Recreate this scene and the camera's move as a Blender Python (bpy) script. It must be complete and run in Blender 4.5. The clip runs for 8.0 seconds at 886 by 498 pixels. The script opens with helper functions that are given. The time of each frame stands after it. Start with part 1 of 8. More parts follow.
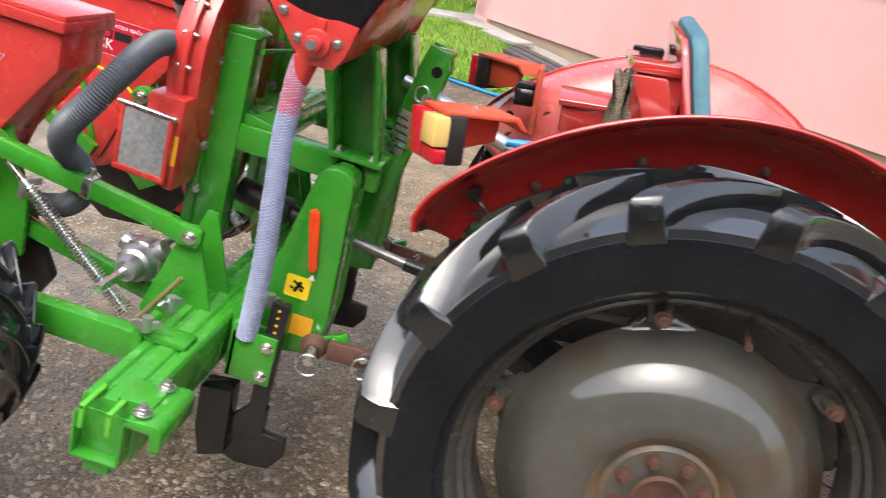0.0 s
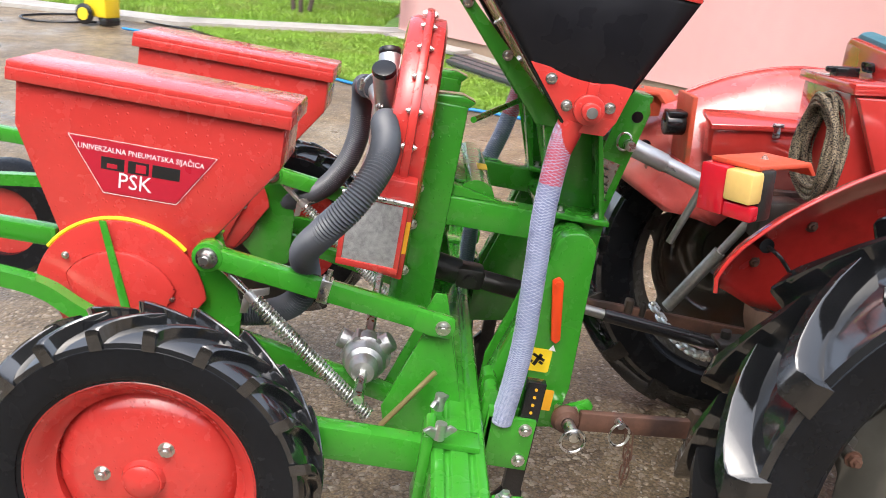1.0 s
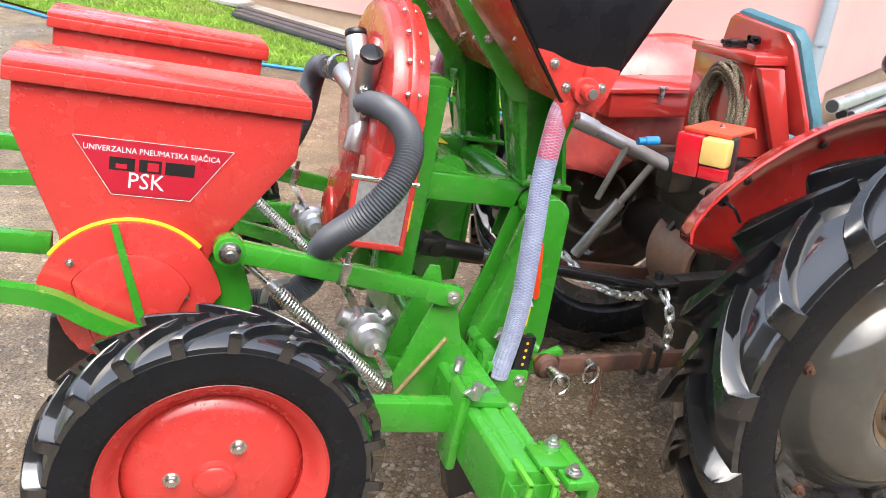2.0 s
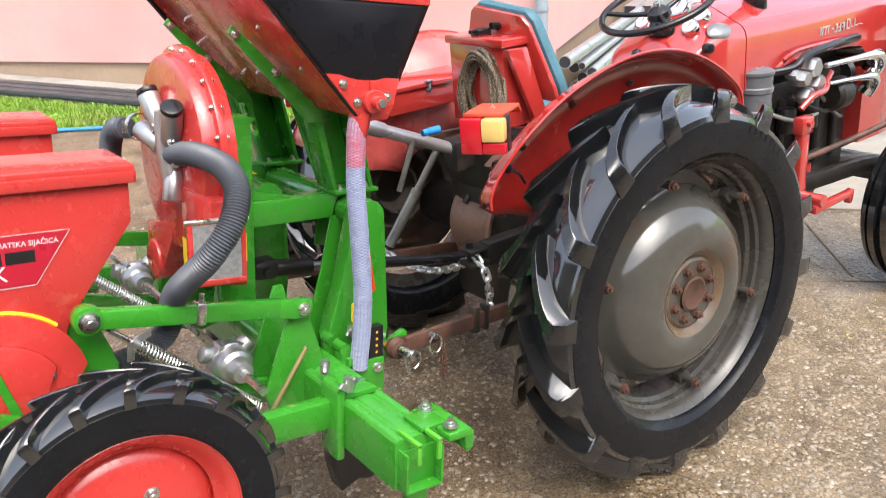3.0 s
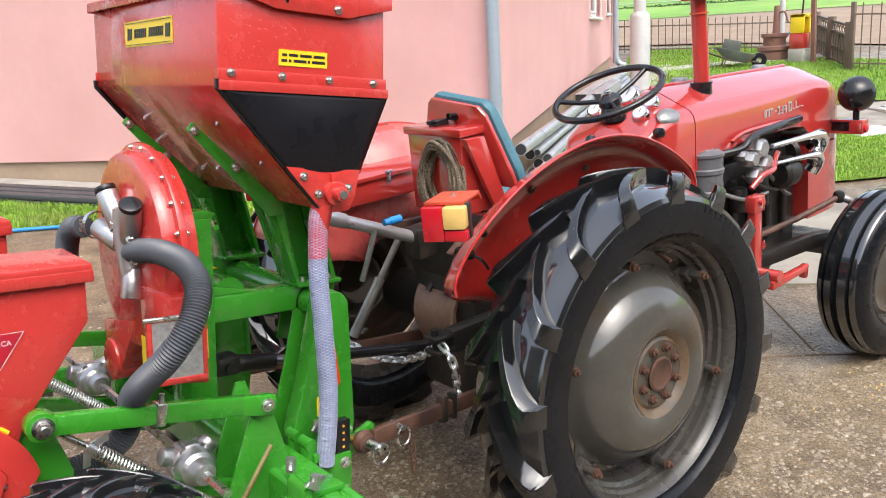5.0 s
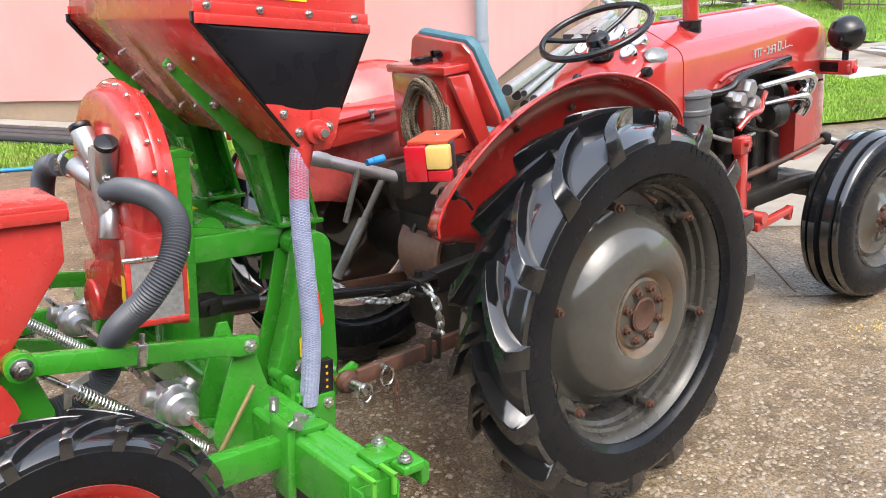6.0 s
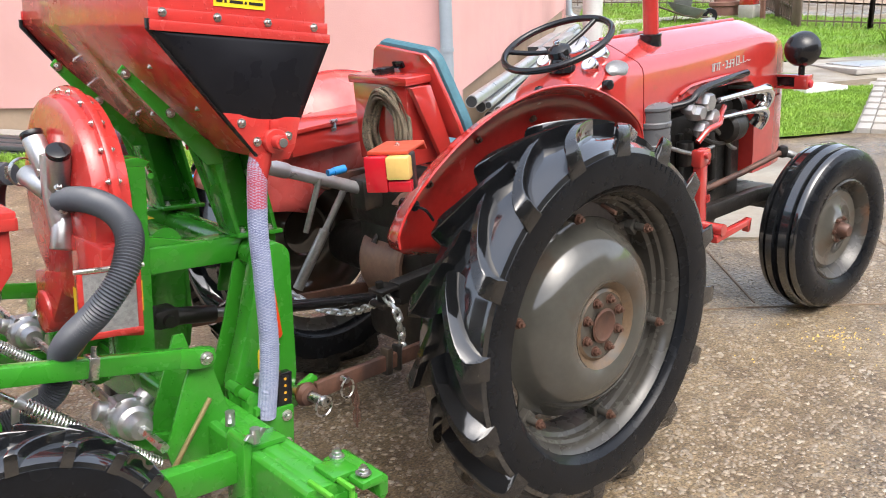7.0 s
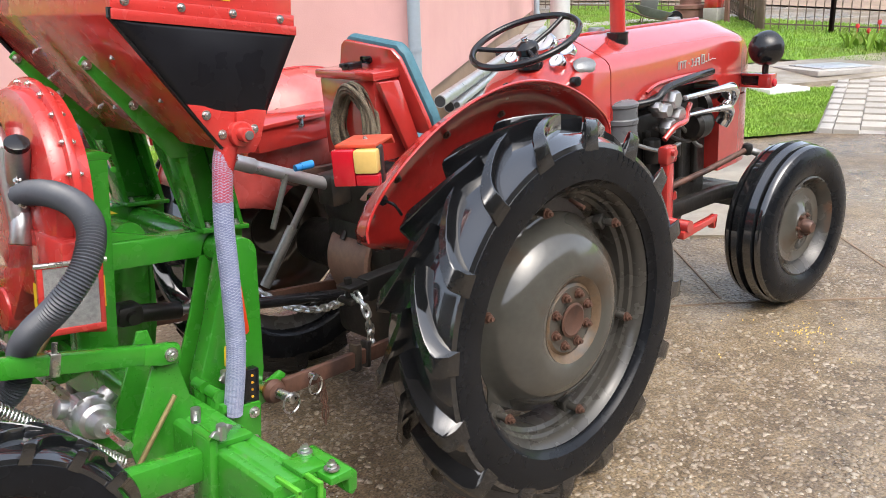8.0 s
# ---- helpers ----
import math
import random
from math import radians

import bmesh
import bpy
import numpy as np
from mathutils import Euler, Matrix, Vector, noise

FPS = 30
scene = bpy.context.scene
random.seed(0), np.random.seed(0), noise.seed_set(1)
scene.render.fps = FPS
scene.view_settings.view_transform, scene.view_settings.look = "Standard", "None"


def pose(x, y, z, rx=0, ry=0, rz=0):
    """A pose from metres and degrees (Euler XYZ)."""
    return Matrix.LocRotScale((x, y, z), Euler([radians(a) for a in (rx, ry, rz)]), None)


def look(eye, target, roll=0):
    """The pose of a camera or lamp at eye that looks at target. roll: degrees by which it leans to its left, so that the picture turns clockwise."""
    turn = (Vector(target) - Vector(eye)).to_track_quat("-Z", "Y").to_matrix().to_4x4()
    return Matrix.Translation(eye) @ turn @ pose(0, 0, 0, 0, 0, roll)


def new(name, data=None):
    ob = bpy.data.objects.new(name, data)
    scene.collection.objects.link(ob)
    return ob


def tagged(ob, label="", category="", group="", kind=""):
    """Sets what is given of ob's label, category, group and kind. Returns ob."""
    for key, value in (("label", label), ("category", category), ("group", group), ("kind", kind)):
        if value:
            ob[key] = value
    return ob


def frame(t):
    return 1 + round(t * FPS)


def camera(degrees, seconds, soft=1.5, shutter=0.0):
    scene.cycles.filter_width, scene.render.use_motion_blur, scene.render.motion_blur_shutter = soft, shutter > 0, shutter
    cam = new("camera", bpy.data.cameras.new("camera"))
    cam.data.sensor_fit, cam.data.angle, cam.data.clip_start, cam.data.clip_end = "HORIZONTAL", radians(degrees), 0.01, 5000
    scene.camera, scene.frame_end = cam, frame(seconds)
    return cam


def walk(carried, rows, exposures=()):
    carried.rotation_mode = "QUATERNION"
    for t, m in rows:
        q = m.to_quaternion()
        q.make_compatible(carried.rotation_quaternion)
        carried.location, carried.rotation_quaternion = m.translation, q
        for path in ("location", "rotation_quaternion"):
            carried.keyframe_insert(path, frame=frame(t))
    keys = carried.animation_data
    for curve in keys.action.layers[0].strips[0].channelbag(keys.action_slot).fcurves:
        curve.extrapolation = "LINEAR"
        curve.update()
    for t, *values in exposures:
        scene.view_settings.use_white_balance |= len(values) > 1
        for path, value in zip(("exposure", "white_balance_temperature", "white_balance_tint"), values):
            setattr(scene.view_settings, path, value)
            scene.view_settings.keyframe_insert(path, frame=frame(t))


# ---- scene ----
cam = camera(55.9, 8.0, 0.6, 0.2)
PATH = [
    (0, (-0.426, -2.058, 1.435), (-0.577, -0.182, 0.759), 11.6),
    (0.5, (-0.814, -2.049, 1.438), (-0.938, -0.186, 0.723), 9.7),
    (1, (-1.166, -1.982, 1.429), (-1.083, -0.087, 0.794), 5.9),
    (1.2, (-1.291, -1.979, 1.457), (-0.992, -0.108, 0.817), 6.2),
    (2.3, (-1.772, -1.997, 1.469), (-0.964, -0.313, 0.755), 5.1),
    (2.5, (-1.814, -2.047, 1.485), (-0.848, -0.445, 0.777), 2.4),
    (3, (-1.85, -2.121, 1.526), (-0.758, -0.583, 0.859), -2.2),
    (3.5, (-1.853, -2.128, 1.556), (-0.669, -0.561, 1.178), -2.6),
    (4, (-1.876, -2.116, 1.559), (-0.674, -0.551, 1.229), -2.3),
    (4.5, (-1.868, -2.115, 1.549), (-0.666, -0.559, 1.183), -3.0),
    (5, (-1.849, -2.113, 1.526), (-0.643, -0.589, 1.055), -3.3),
    (6.5, (-1.827, -2.1, 1.513), (-0.622, -0.63, 0.892), -3.1),
    (7, (-1.816, -2.104, 1.511), (-0.546, -0.673, 0.928), -2.2),
    (7.5, (-1.807, -2.102, 1.507), (-0.481, -0.716, 0.938), -1.7),
    (8, (-1.813, -2.102, 1.489), (-0.488, -0.72, 0.909), -1.8),
]
walk(cam, [(t, look(eye, target, roll)) for t, eye, target, roll in PATH], [(0.0, 1.0), (1.2, 1.05), (2.5, 1.35), (3.0, 1.18), (3.5, 0.85), (4.0, 0.45), (4.5, 0.45), (5.0, 0.9), (6.5, 1.08), (7.0, 1.0), (8.0, 0.88)])

# ---- light: an overcast, bright day ----
world = bpy.data.worlds.new("sky")
scene.world = world
world.use_nodes = True
wn = world.node_tree.nodes
sky = wn.new("ShaderNodeTexSky")
sky.sky_type, sky.sun_disc = "NISHITA", False
sky.sun_elevation, sky.sun_rotation = radians(58), radians(195)
sky.dust_density, sky.air_density = 4.0, 1.0
wash = wn.new("ShaderNodeHueSaturation")
wash.inputs["Saturation"].default_value = 0.6
world.node_tree.links.new(sky.outputs[0], wash.inputs["Color"])
world.node_tree.links.new(wash.outputs[0], wn["Background"].inputs[0])
wn["Background"].inputs[1].default_value = 0.245
sun_data = bpy.data.lights.new("sun", "SUN")
sun_data.energy, sun_data.angle, sun_data.color = 0.5, radians(50), (1.0, 0.98, 0.955)
sun = new("sun", sun_data)
sun.matrix_world = look((-2, -7.5, 13), (0, 0, 0))

# ---- frames of the two machines: the yard rises a little under the tractor, the planter hangs on the hitch ----
T_FRAME = Matrix.Translation((0.033, 0, 0)) @ Matrix.Rotation(radians(-3.3), 4, "Y")
P_FRAME = Matrix.Translation((-0.9, 0, 0.6)) @ Matrix.Rotation(radians(5.0), 4, "Y")
YC = -0.05  # the tractor's middle


# ---- materials ----
def material(name, colour, rough=0.5, metal=0.0, vary=0.12, scale=8.0, bump=0.0, bump_scale=60.0, second=None, second_at=(0.55, 0.7),
             second_scale=3.0, rough_vary=0.1, coat=0.0, island=0.0, specks=0.0, gloss=0.5):
    """Colour with mottling at two scales, an optional second colour in patches (rust, dirt), fine relief and uneven gloss."""
    m = bpy.data.materials.new(name)
    m.use_nodes = True
    n, l = m.node_tree.nodes, m.node_tree.links
    b = n["Principled BSDF"]
    b.inputs["Metallic"].default_value = metal
    b.inputs["Coat Weight"].default_value = coat
    b.inputs["Specular IOR Level"].default_value = gloss
    b.inputs["Coat Roughness"].default_value = 0.06
    at = n.new("ShaderNodeTexCoord")

    def noise_at(sc, detail=5.0):
        t = n.new("ShaderNodeTexNoise")
        t.inputs["Scale"].default_value, t.inputs["Detail"].default_value = sc, detail
        l.new(at.outputs["Object"], t.inputs["Vector"])
        return t.outputs["Fac"]

    def ramp(value, lo, hi, a, c):
        r = n.new("ShaderNodeMapRange")
        r.inputs[1].default_value, r.inputs[2].default_value, r.inputs[3].default_value, r.inputs[4].default_value = lo, hi, a, c
        l.new(value, r.inputs[0])
        return r.outputs[0]

    def blend(fac, one, two):
        x = n.new("ShaderNodeMix")
        x.data_type = "RGBA"
        l.new(fac, x.inputs[0])
        for k, v in ((6, one), (7, two)):
            if isinstance(v, tuple):
                x.inputs[k].default_value = (*v, 1)
            else:
                l.new(v, x.inputs[k])
        return x.outputs[2]

    dark = tuple(max(0.0, v * (1 - vary)) for v in colour)
    light = tuple(min(1.0, v * (1 + vary)) for v in colour)
    out = blend(ramp(noise_at(scale), 0.3, 0.7, 0, 1), dark, light)
    fine = blend(ramp(noise_at(scale * 9, 3), 0.35, 0.65, 0, 1), tuple(v * (1 - vary * 0.5) for v in colour), light)
    mixn = n.new("ShaderNodeMix")
    mixn.data_type = "RGBA"
    mixn.inputs[0].default_value = 0.4
    l.new(out, mixn.inputs[6]), l.new(fine, mixn.inputs[7])
    out = mixn.outputs[2]
    if second:
        out = blend(ramp(noise_at(second_scale, 8), *second_at, 0, 1), out, second)
    if island:
        g = n.new("ShaderNodeObjectInfo")
        out = blend(ramp(g.outputs["Random"], 0, 1, 0, island), out, tuple(v * 0.45 for v in colour))
    l.new(out, b.inputs["Base Color"])
    l.new(ramp(noise_at(scale * 2.3), 0.3, 0.7, max(0.02, rough - rough_vary), min(1, rough + rough_vary)), b.inputs["Roughness"])
    if bump or specks:
        bp = n.new("ShaderNodeBump")
        bp.inputs["Distance"].default_value = 0.004
        if specks:
            v = n.new("ShaderNodeTexVoronoi")
            v.inputs["Scale"].default_value = bump_scale
            l.new(at.outputs["Object"], v.inputs["Vector"])
            l.new(ramp(v.outputs["Distance"], 0.0, 0.22, 1, 0), bp.inputs["Height"])
            bp.inputs["Strength"].default_value = specks
        else:
            l.new(noise_at(bump_scale, 6), bp.inputs["Height"])
            bp.inputs["Strength"].default_value = bump
        l.new(bp.outputs[0], b.inputs["Normal"])
    return m


RED = material("planter_red_paint", (0.50, 0.039, 0.033), 0.24, vary=0.07, coat=0.45, specks=0.3, bump_scale=85)
TRED = material("tractor_red_paint", (0.41, 0.033, 0.027), 0.15, vary=0.12, scale=4, coat=1.0, gloss=0.8, second=(0.22, 0.045, 0.02), second_at=(0.66, 0.74), second_scale=7)
DULLRED = material("faded_orange_red_paint", (0.50, 0.07, 0.03), 0.5, vary=0.2, scale=6, second=(0.2, 0.08, 0.04), second_at=(0.58, 0.7), second_scale=9)
GREEN = material("planter_green_paint", (0.034, 0.245, 0.018), 0.24, vary=0.08, coat=0.45, specks=0.3, bump_scale=85)
LIME = material("inner_green_paint", (0.09, 0.40, 0.03), 0.35, vary=0.1, coat=0.3)
RUBBER = material("wet_black_rubber", (0.012, 0.013, 0.0145), 0.10, vary=0.3, scale=7, rough_vary=0.06, coat=1.0, gloss=0.9, bump=0.06, bump_scale=30, second=(0.022, 0.019, 0.014), second_at=(0.64, 0.7), second_scale=45)
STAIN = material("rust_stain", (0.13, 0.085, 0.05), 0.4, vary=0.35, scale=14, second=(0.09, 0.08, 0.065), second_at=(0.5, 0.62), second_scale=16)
GRITTY = material("gritty_worn_rubber", (0.0075, 0.008, 0.0085), 0.22, gloss=0.6, vary=0.4, scale=20, rough_vary=0.10, coat=0.5, bump=0.12, bump_scale=90, second=(0.085, 0.075, 0.055), second_at=(0.69, 0.73), second_scale=130)
LUG = material("wet_tread_rubber", (0.0075, 0.008, 0.009), 0.09, vary=0.35, scale=12, rough_vary=0.05, gloss=0.65, coat=0.75, bump=0.05, bump_scale=40, second=(0.03, 0.026, 0.02), second_at=(0.70, 0.76), second_scale=60)
SIDEWALL = material("tyre_sidewall_rubber", (0.0075, 0.0085, 0.0105), 0.24, vary=0.35, scale=9, rough_vary=0.08, gloss=0.22, bump=0.05, bump_scale=60,
                    second=(0.022, 0.02, 0.018), second_at=(0.68, 0.8), second_scale=14)
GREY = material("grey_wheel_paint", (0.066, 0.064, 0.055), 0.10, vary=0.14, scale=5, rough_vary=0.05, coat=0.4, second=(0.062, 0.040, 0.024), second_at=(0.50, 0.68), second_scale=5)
RIMGREY = material("worn_rim_grey", (0.05, 0.047, 0.041), 0.26, vary=0.2, scale=7, second=(0.12, 0.06, 0.035), second_at=(0.6, 0.72), second_scale=6)
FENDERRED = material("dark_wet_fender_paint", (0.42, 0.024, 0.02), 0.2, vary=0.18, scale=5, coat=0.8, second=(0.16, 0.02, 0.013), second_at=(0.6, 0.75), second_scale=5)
# far fender's chalky faded red, its pale wet sheen painted in as patches
SHEENRED = material("faded_red_paint_with_sheen", (0.52, 0.085, 0.075), 0.25, vary=0.2, scale=4, rough_vary=0.1, coat=0.9, second=(0.58, 0.25, 0.21), second_at=(0.48, 0.68), second_scale=3.0)
SLAB = material("worn_tan_slab", (0.27, 0.235, 0.18), 0.45, vary=0.22, scale=1.8, bump=0.5, bump_scale=40, second=(0.18, 0.15, 0.11), second_at=(0.48, 0.66), second_scale=2.2)
CANISTER = material("grey_canister_paint", (0.105, 0.11, 0.115), 0.3, vary=0.15, scale=6)
ZINC = material("zinc_plated_steel", (0.62, 0.62, 0.60), 0.3, metal=1.0, vary=0.15, scale=30)
ALU = material("cast_aluminium", (0.47, 0.47, 0.465), 0.38, metal=0.9, vary=0.15, scale=20, bump=0.25, bump_scale=90)
CHROME = material("chrome", (0.8, 0.8, 0.8), 0.09, metal=1.0, vary=0.05, rough_vary=0.04)
STEEL = material("bare_grey_steel", (0.30, 0.30, 0.29), 0.42, metal=0.8, vary=0.25, scale=14, second=(0.13, 0.08, 0.05), second_at=(0.62, 0.75), second_scale=12)
RUST = material("rusty_brown_iron", (0.115, 0.058, 0.04), 0.5, metal=0.25, vary=0.35, scale=9, bump=0.35, bump_scale=50, second=(0.05, 0.03, 0.025), second_at=(0.5, 0.66), second_scale=7)
OILY = material("oily_black_iron", (0.022, 0.02, 0.018), 0.42, metal=0.3, vary=0.4, scale=10, bump=0.3, bump_scale=45, second=(0.07, 0.05, 0.035), second_at=(0.58, 0.72), second_scale=6)
BLACK = material("black_paint", (0.011, 0.011, 0.012), 0.2, vary=0.2, rough_vary=0.1)
FLAP = material("black_rubber_sheet", (0.008, 0.008, 0.010), 0.30, gloss=0.22, vary=0.3, scale=5, rough_vary=0.16, bump=0.08, bump_scale=14)
HOSE = material("grey_ribbed_plastic", (0.060, 0.066, 0.078), 0.4, vary=0.15)
CLEAR = material("braided_milky_hose", (0.20, 0.23, 0.35), 0.3, vary=0.1, scale=12)
BRAID = material("hose_braid_thread", (0.34, 0.37, 0.49), 0.45, vary=0.1)
PINKHOSE = material("red_stained_hose", (0.42, 0.07, 0.11), 0.35, vary=0.12, scale=12)
YELLOW = material("yellow_label", (0.80, 0.58, 0.02), 0.4, vary=0.06)
AMBERLABEL = material("orange_label", (0.75, 0.36, 0.02), 0.4, vary=0.08)
WHITE = material("white_print", (0.72, 0.70, 0.70), 0.45, vary=0.06)
LABELRED = material("crimson_label", (0.42, 0.012, 0.03), 0.35, vary=0.08)
INK = material("black_print", (0.01, 0.01, 0.01), 0.45, vary=0.1)
ORANGE = material("orange_red_lever", (0.72, 0.06, 0.01), 0.35, vary=0.06)
TEAL = material("worn_teal_vinyl", (0.05, 0.15, 0.19), 0.55, vary=0.25, scale=9, bump=0.2, bump_scale=60, second=(0.16, 0.24, 0.26), second_at=(0.6, 0.75), second_scale=8)
ROPE = material("frayed_tan_rope", (0.22, 0.18, 0.12), 0.85, vary=0.5, scale=60, bump=0.6, bump_scale=150, second=(0.02, 0.018, 0.016), second_at=(0.5, 0.53), second_scale=270)
DRUM = material("rusty_brown_drum", (0.20, 0.12, 0.085), 0.42, metal=0.2, vary=0.3, scale=7, bump=0.2, bump_scale=40, second=(0.30, 0.26, 0.23), second_at=(0.66, 0.74), second_scale=9)
AMBERLENS = material("amber_lens", (0.72, 0.48, 0.15), 0.2, vary=0.08, coat=0.6)
REDLENS = material("red_lens", (0.50, 0.008, 0.02), 0.2, vary=0.08, coat=0.6)
BLUEPLASTIC = material("blue_plastic", (0.02, 0.22, 0.55), 0.35, vary=0.1)
MESHMAT = material("fine_grey_wire_mesh", (0.36, 0.36, 0.36), 0.5, metal=0.5, vary=0.45, scale=90, specks=0.9, bump_scale=430)
PINK = material("pink_plaster", (0.64, 0.36, 0.335), 0.85, vary=0.05, scale=0.9, bump=0.35, bump_scale=90, second=(0.56, 0.31, 0.28), second_at=(0.5, 0.75), second_scale=0.5)
PLINTH = material("tan_plinth_render", (0.33, 0.24, 0.165), 0.85, vary=0.12, scale=2, bump=0.4, bump_scale=60, second=(0.22, 0.17, 0.12), second_at=(0.55, 0.75), second_scale=1.5)
WHITEPAINT = material("white_window_paint", (0.78, 0.78, 0.77), 0.4, vary=0.04, scale=3)
PALEPINK = material("pale_pink_surround", (0.72, 0.55, 0.53), 0.8, vary=0.04, scale=3)
CURTAIN = material("grey_net_curtain", (0.42, 0.43, 0.43), 0.9, vary=0.15, scale=5)
DARK = material("dark_room", (0.03, 0.032, 0.035), 0.9, vary=0.3, scale=2)
PIPEGREY = material("blue_grey_downpipe", (0.33, 0.38, 0.43), 0.4, metal=0.3, vary=0.08, scale=4)
GALV = material("galvanised_pipe", (0.48, 0.49, 0.50), 0.36, metal=0.7, vary=0.16, scale=6)
SILVERPAINT = material("weathered_silver_paint", (0.52, 0.51, 0.50), 0.45, metal=0.3, vary=0.12, scale=4)
ROOF = material("brown_roof_tile", (0.20, 0.09, 0.06), 0.8, vary=0.3, scale=3)
CONCRETE = material("pale_concrete", (0.36, 0.34, 0.31), 0.7, vary=0.16, scale=2.5, bump=0.4, bump_scale=40, second=(0.24, 0.22, 0.2), second_at=(0.52, 0.7), second_scale=1.6)
WOOD = material("weathered_brown_board", (0.10, 0.065, 0.045), 0.7, vary=0.35, scale=5, bump=0.4, bump_scale=40, island=0.5)
DARKBOARD = material("dark_grey_plank", (0.055, 0.058, 0.062), 0.45, vary=0.25, scale=4, bump=0.25, bump_scale=30, island=0.4)
SOIL = material("ploughed_soil", (0.23, 0.165, 0.115), 0.95, vary=0.3, scale=1.2, bump=1.0, bump_scale=6)
TURF = material("turf", (0.10, 0.20, 0.025), 0.9, vary=0.45, scale=2.2, bump=0.8, bump_scale=40, second=(0.14, 0.19, 0.03), second_at=(0.5, 0.7), second_scale=1.1)
BLADE = material("grass_blade", (0.19, 0.33, 0.032), 0.6, vary=0.4, scale=3, second=(0.22, 0.30, 0.05), second_at=(0.52, 0.66), second_scale=2)
MEADOW = material("far_meadow", (0.14, 0.28, 0.045), 0.95, vary=0.3, scale=0.08, second=(0.20, 0.31, 0.07), second_at=(0.45, 0.65), second_scale=0.15)
LEAF = material("hedge_leaf", (0.035, 0.075, 0.022), 0.7, vary=0.4, scale=0.7)
BLOSSOM = material("pale_spring_twigs", (0.34, 0.30, 0.29), 0.9, vary=0.25, scale=2)
# far twigs and evergreens: distance haze is mixed into these two base colours
HAZETWIG = material("haze_paled_twigs", (0.30, 0.30, 0.25), 0.9, vary=0.2, scale=0.3, second=(0.24, 0.31, 0.17), second_at=(0.45, 0.6), second_scale=0.08)
HAZEFIR = material("haze_paled_fir_leaf", (0.15, 0.20, 0.11), 0.85, vary=0.3, scale=0.2)
BARK = material("bark", (0.09, 0.07, 0.055), 0.9, vary=0.35, scale=8, bump=0.7, bump_scale=25)
GLASSM = bpy.data.materials.new("window_glass")
GLASSM.use_nodes = True
gb = GLASSM.node_tree.nodes["Principled BSDF"]
gb.inputs["Base Color"].default_value, gb.inputs["Roughness"].default_value = (0.85, 0.88, 0.9, 1), 0.02
gb.inputs["Transmission Weight"].default_value, gb.inputs["IOR"].default_value = 1.0, 1.45


